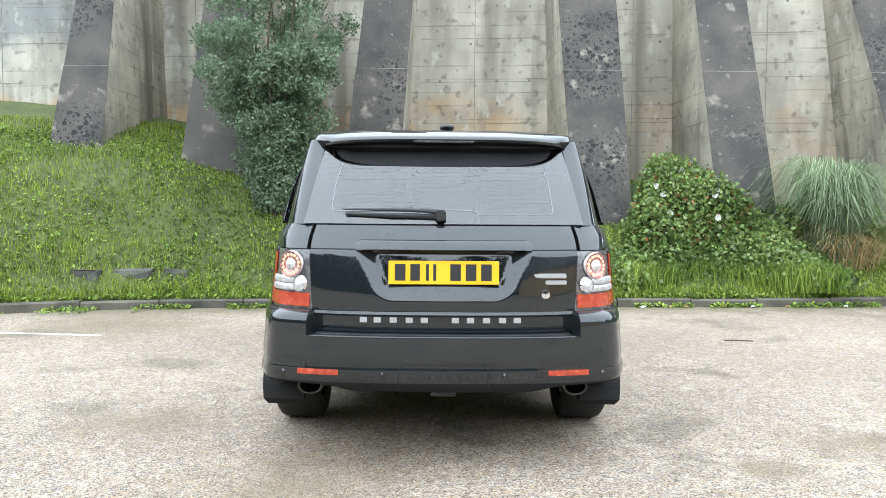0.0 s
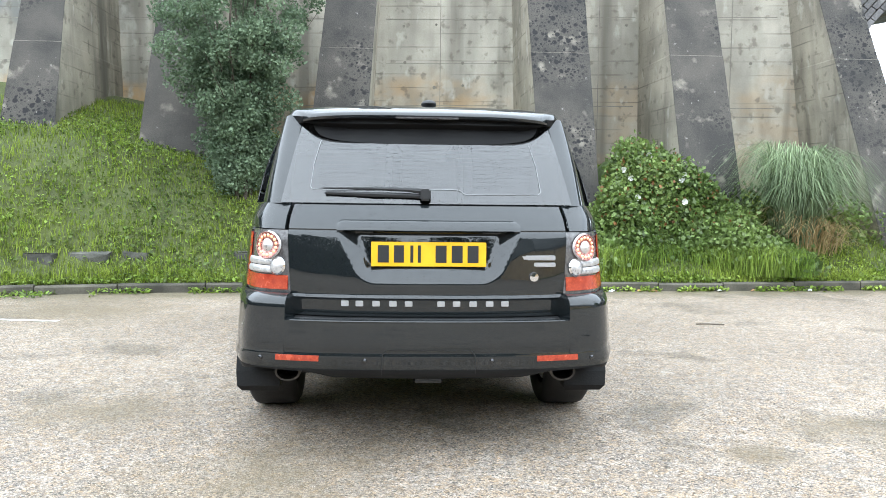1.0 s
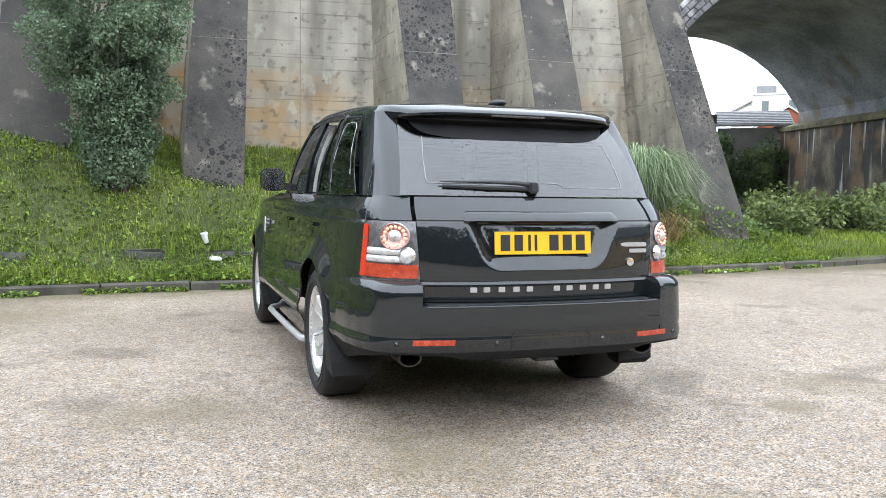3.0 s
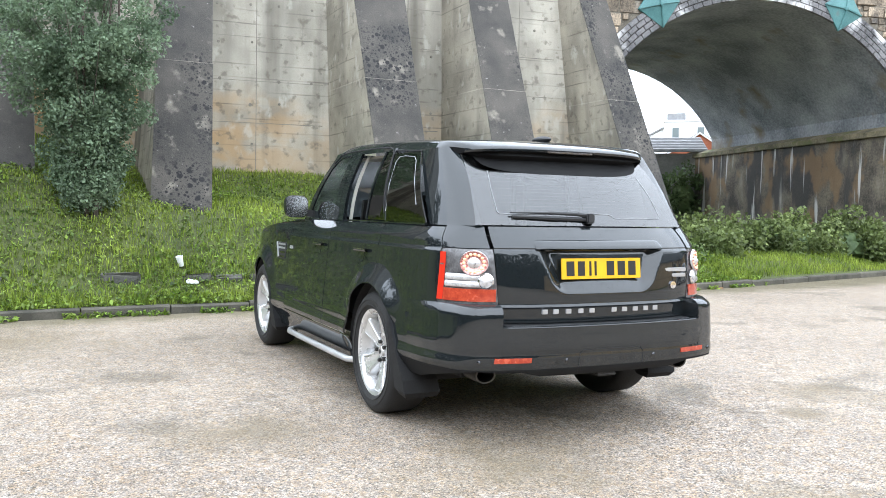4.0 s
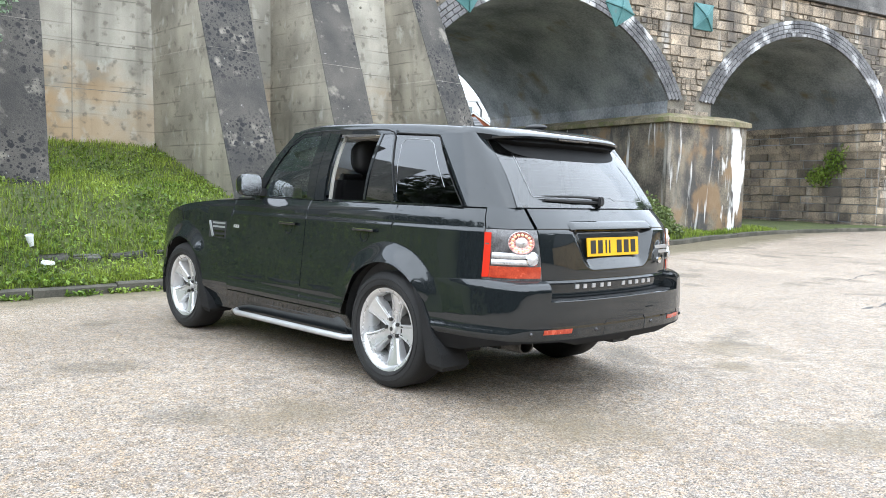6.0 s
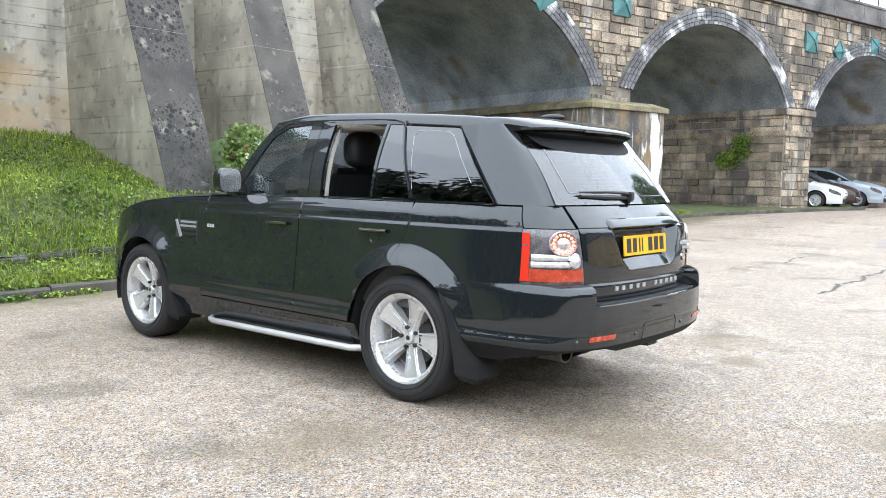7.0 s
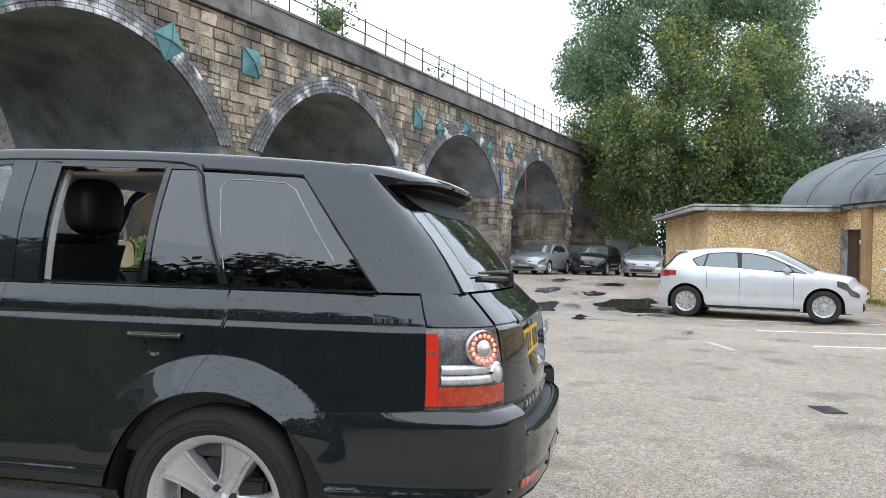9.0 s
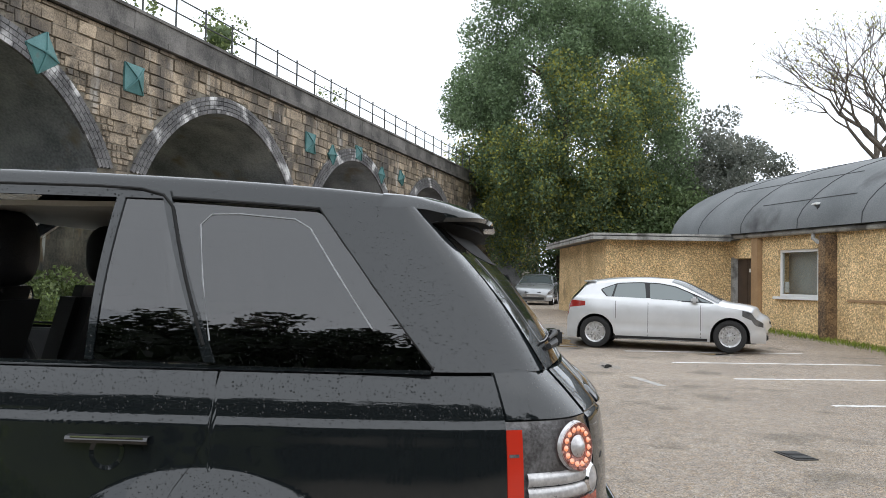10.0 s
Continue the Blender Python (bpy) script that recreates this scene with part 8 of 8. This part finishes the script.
def flat_shape(name, label, category, pts, material, lift=0.004, kind="structure"):
    bm = bmesh.new()
    top = [bm.verts.new((x, y, ground_z(x, y) + lift)) for x, y in pts]
    f = bm.faces.new(top)
    if f.normal.z < 0:
        f.normal_flip()
    bmesh.ops.triangulate(bm, faces=bm.faces[:])
    ob = part(name, bm, material, None, label)
    return tagged(ob, category=category, kind=kind)


def strip(pts, width, rng, jitter=0.0):
    out, back = [], []
    for i, p in enumerate(pts):
        a, b = pts[max(0, i - 1)], pts[min(len(pts) - 1, i + 1)]
        d = Vector((b[0] - a[0], b[1] - a[1])).normalized()
        n = Vector((-d.y, d.x)) * width / 2
        j1, j2 = 1 + rng.uniform(-jitter, jitter), 1 + rng.uniform(-jitter, jitter)
        out.append((p[0] + n.x * j1, p[1] + n.y * j1))
        back.append((p[0] - n.x * j2, p[1] - n.y * j2))
    return out + back[::-1]


def between(a, b, n, rng, wob):
    return [(a[0] + (b[0] - a[0]) * k / n + rng.uniform(-wob, wob), a[1] + (b[1] - a[1]) * k / n + rng.uniform(-wob, wob)) for k in range(n + 1)]


def blob(x, y, rx, ry, rng, n=28, rough=0.35):
    s = rng.uniform(0, 99)
    return [(x + rx * (1 + rough * 1.6 * noise.noise((math.cos(a) * 1.4, math.sin(a) * 1.4, s))) * math.cos(a), y + ry * (1 + rough * 1.6 * noise.noise((math.cos(a) * 1.4, math.sin(a) * 1.4, s + 9))) * math.sin(a)) for a in np.linspace(0, math.tau, n, endpoint=False)]


def build_marks():
    rng = random.Random(9)
    for a, b, w in (((14.27, -3.3), (14.7, -6.95), 0.13), ((12.16, -3.8), (12.66, -7.6), 0.12), ((9.9, -4.27), (10.6, -9.0), 0.11), ((7.3, -4.7), (7.9, -8.5), 0.10), ((9.8, -2.74), (8.8, -3.0), 0.13), ((-3.18, 2.93), (-5.6, 3.25), 0.07)):
        flat_shape("bay_line", "worn white painted parking line on the tarmac", "road marking", strip(between(a, b, 40, rng, 0.004), w, rng, 0.25), faded_line if a == (9.8, -2.74) else line_white, 0.004)
    for pts, w in (([(6.0, -0.31), (6.5, -0.36), (7.2, -0.22), (7.9, -0.33), (8.6, -0.22), (9.2, -0.28), (10.4, -0.16), (11.6, -0.10), (12.84, 0.02), (13.2, -0.9), (13.1, -1.6)], 0.045), ([(9.5, 1.2), (10.5, 1.35), (11.3, 1.2)], 0.03)):
        dense = []
        for p, q in zip(pts, pts[1:]):
            dense += between(p, q, 7, rng, 0.035)[:-1]
        flat_shape("crack", "dark irregular crack in the tarmac", "crack", strip(dense, w, rng, 0.7), crack_dark, 0.003)
    for x, y, rx, ry in ((15.7, 0.4, 1.1, 0.42), (17.3, -1.7, 1.6, 0.75), (15.6, -1.9, 0.9, 0.5), (24.6, -1.0, 1.2, 0.5), (21.0, 0.6, 1.3, 0.35), (27.0, 0.8, 1.4, 0.4), (11.2, -2.55, 0.25, 0.10), (14.0, -5.0, 0.16, 0.28), (20.0, -0.6, 0.8, 0.3), (13.6, -0.6, 0.5, 0.14)):
        flat_shape("puddle", "shallow puddle of rainwater on the tarmac", "puddle", blob(x, y, rx, ry, rng, 44, 0.6), puddle_water, 0.006)
        flat_shape("damp_patch", "dark damp tarmac round a puddle", "damp patch", blob(x, y, rx * 1.7, ry * 1.8, rng, 44, 0.5), damp_tarmac, 0.003)
    drain = thing("drain_cover", "small rusty iron drain cover in the tarmac", "drain cover", pose(4.2, -3.2, 0.016, 0, 0, 12), kind="structure")
    part("cover_frame", boxed(-0.17, 0.17, -0.10, 0.10, -0.01, 0.008), dark_metal, drain)
    for k in range(6):
        part("bar", boxed(-0.14 + k * 0.05, -0.115 + k * 0.05, -0.08, 0.08, 0.008, 0.014), iron_black, drain)
    tw = thing("twig", "thin dark twig lying on the tarmac", "twig", pose(2.8, 2.8, 0.020))
    part("stick", tube(bmesh.new(), [(-0.12, 0.02, 0.004), (0.0, 0.0, 0.008), (0.14, -0.01, 0.003)], 0.006, 5), bark, tw)


damp_tarmac = mat("damp_tarmac", (0.14, 0.12, 0.10), (0.28, 0.24, 0.195), rough=0.5, scale=1.5, fine=120, bump=0.4, fine_mix=0.8)
faded_line = mat("faded_line", (0.30, 0.28, 0.26), (0.50, 0.48, 0.45), rough=0.8, scale=5, fine=50, bump=0.2)
build_marks()


def build_litter():
    rng = random.Random(15)
    spots = [(2.55, 5.52), (3.1, 5.58), (3.95, 5.58), (3.6, 5.5), (4.95, 5.66), (5.17, 5.5), (6.3, 5.75), (7.6, 6.0), (2.9, 5.45), (4.4, 5.6)]
    for k, (x, y) in enumerate(spots):
        y = kerb_y(x) - 0.17 - rng.random() * 0.05
        bm = bmesh.new()
        s = rng.uniform(0.03, 0.075)
        n = 9
        ring = [bm.verts.new((s * (1 + 0.4 * rng.random()) * math.cos(a), 0.6 * s * (1 + 0.4 * rng.random()) * math.sin(a), 0.004 + 0.02 * rng.random())) for a in np.linspace(0, math.tau, n, endpoint=False)]
        c = bm.verts.new((0, 0, 0.035))
        for i in range(n):
            bm.faces.new((c, ring[i - 1], ring[i]))
        white = k in (0, 2, 5, 6)
        ob = part("litter" if white else "fallen_leaf", bm, plastic_white if white else brown_leaf, None, "crumpled white litter lying against the kerb" if white else "brown fallen leaf lying against the kerb")
        tagged(ob, category="litter" if white else "leaf")
        ob.matrix_basis = pose(x, y, 0.016, 0, 0, rng.uniform(0, 360))
    cup = thing("plastic_cup", "crushed white plastic cup on the grass bank", "litter", pose(-1.17, 5.98, bank_z(-1.17, 5.98) + 0.02, 12, -14, 0))
    part("cup", lathe([(0.0, 0.0), (0.0, 0.03), (0.06, 0.035), (0.13, 0.045), (0.13, 0.04)], 14, 'Z'), plastic_white, cup, smooth=True)
    pk = part("litter", boxed(-0.07, 0.07, -0.04, 0.04, 0, 0.05, 0.012), plastic_white, None, "white wrapper lying on the grass bank")
    tagged(pk, category="litter").matrix_basis = pose(-1.08, 5.72, bank_z(-1.08, 5.72) + 0.01, 8, 5, 20)


build_litter()


def build_hangings():
    blue = mat("faded_blue_cloth", (0.05, 0.12, 0.25), (0.12, 0.22, 0.38), rough=0.8, scale=3, fine=60, bump=0.3)
    red = mat("faded_red_strap", (0.35, 0.06, 0.04), (0.45, 0.10, 0.07), rough=0.8, scale=3, fine=60, bump=0.2)
    for name, label, cat, u, z0, z1, w, m in (("cloth", "faded blue cloth hanging from the arch", "cloth", 26.1, 3.7, 5.2, 0.2, blue), ("strap", "thin faded red strap hanging from the arch", "strap", 29.3, 3.4, 5.5, 0.06, red)):
        th = thing(name, label, cat, VIA @ pose(u, -0.09, 0))
        rows = [[(w * (i / 6 - 0.5) + 0.05 * math.sin(z * 2), -0.03 * math.sin(i * 1.7 + z * 2), z) for i in range(7)] for z in np.linspace(z0, z1, 12)]
        bm = bmesh.new()
        g = [[bm.verts.new(p) for p in r] for r in rows]
        for a, b in zip(g, g[1:]):
            for i in range(6):
                bm.faces.new((a[i], a[i + 1], b[i + 1], b[i]))
        part("fabric", bm, m, th, smooth=True)


build_hangings()


# ---- the nearest stones of the viaduct, one by one ----
def build_near_stones():
    variants = []
    for k in range(9):
        rng = random.Random(20 + k)
        pts = stones([(-0.5, 0.5, -0.5, 0.5)], lambda a, z, o: (a, -o, z), rng)[0]
        back = pts[:4]
        front = [(math.copysign(0.478, p[0]) + rng.uniform(-0.02, 0.02), p[1] - rng.uniform(-0.006, 0.014), math.copysign(0.455, p[2]) + rng.uniform(-0.03, 0.03)) for p in pts[4:]]
        me = bpy.data.meshes.new("stone")
        me.from_pydata(back + front, [], STONE_FACES)
        me.update()
        me.materials.append(sandstone_piece)
        variants.append(me)
    for a0, a1, z0, z1 in VIA_NEAR:
        ob = new("stone", variants[via_rng.randrange(9)])
        ob.parent = viaduct
        ob.matrix_basis = Matrix.Translation(((a0 + a1) / 2, 0.02, (z0 + z1) / 2)) @ Matrix.Diagonal((a1 - a0 - 0.014, 1, z1 - z0 - 0.014, 1))


build_near_stones()
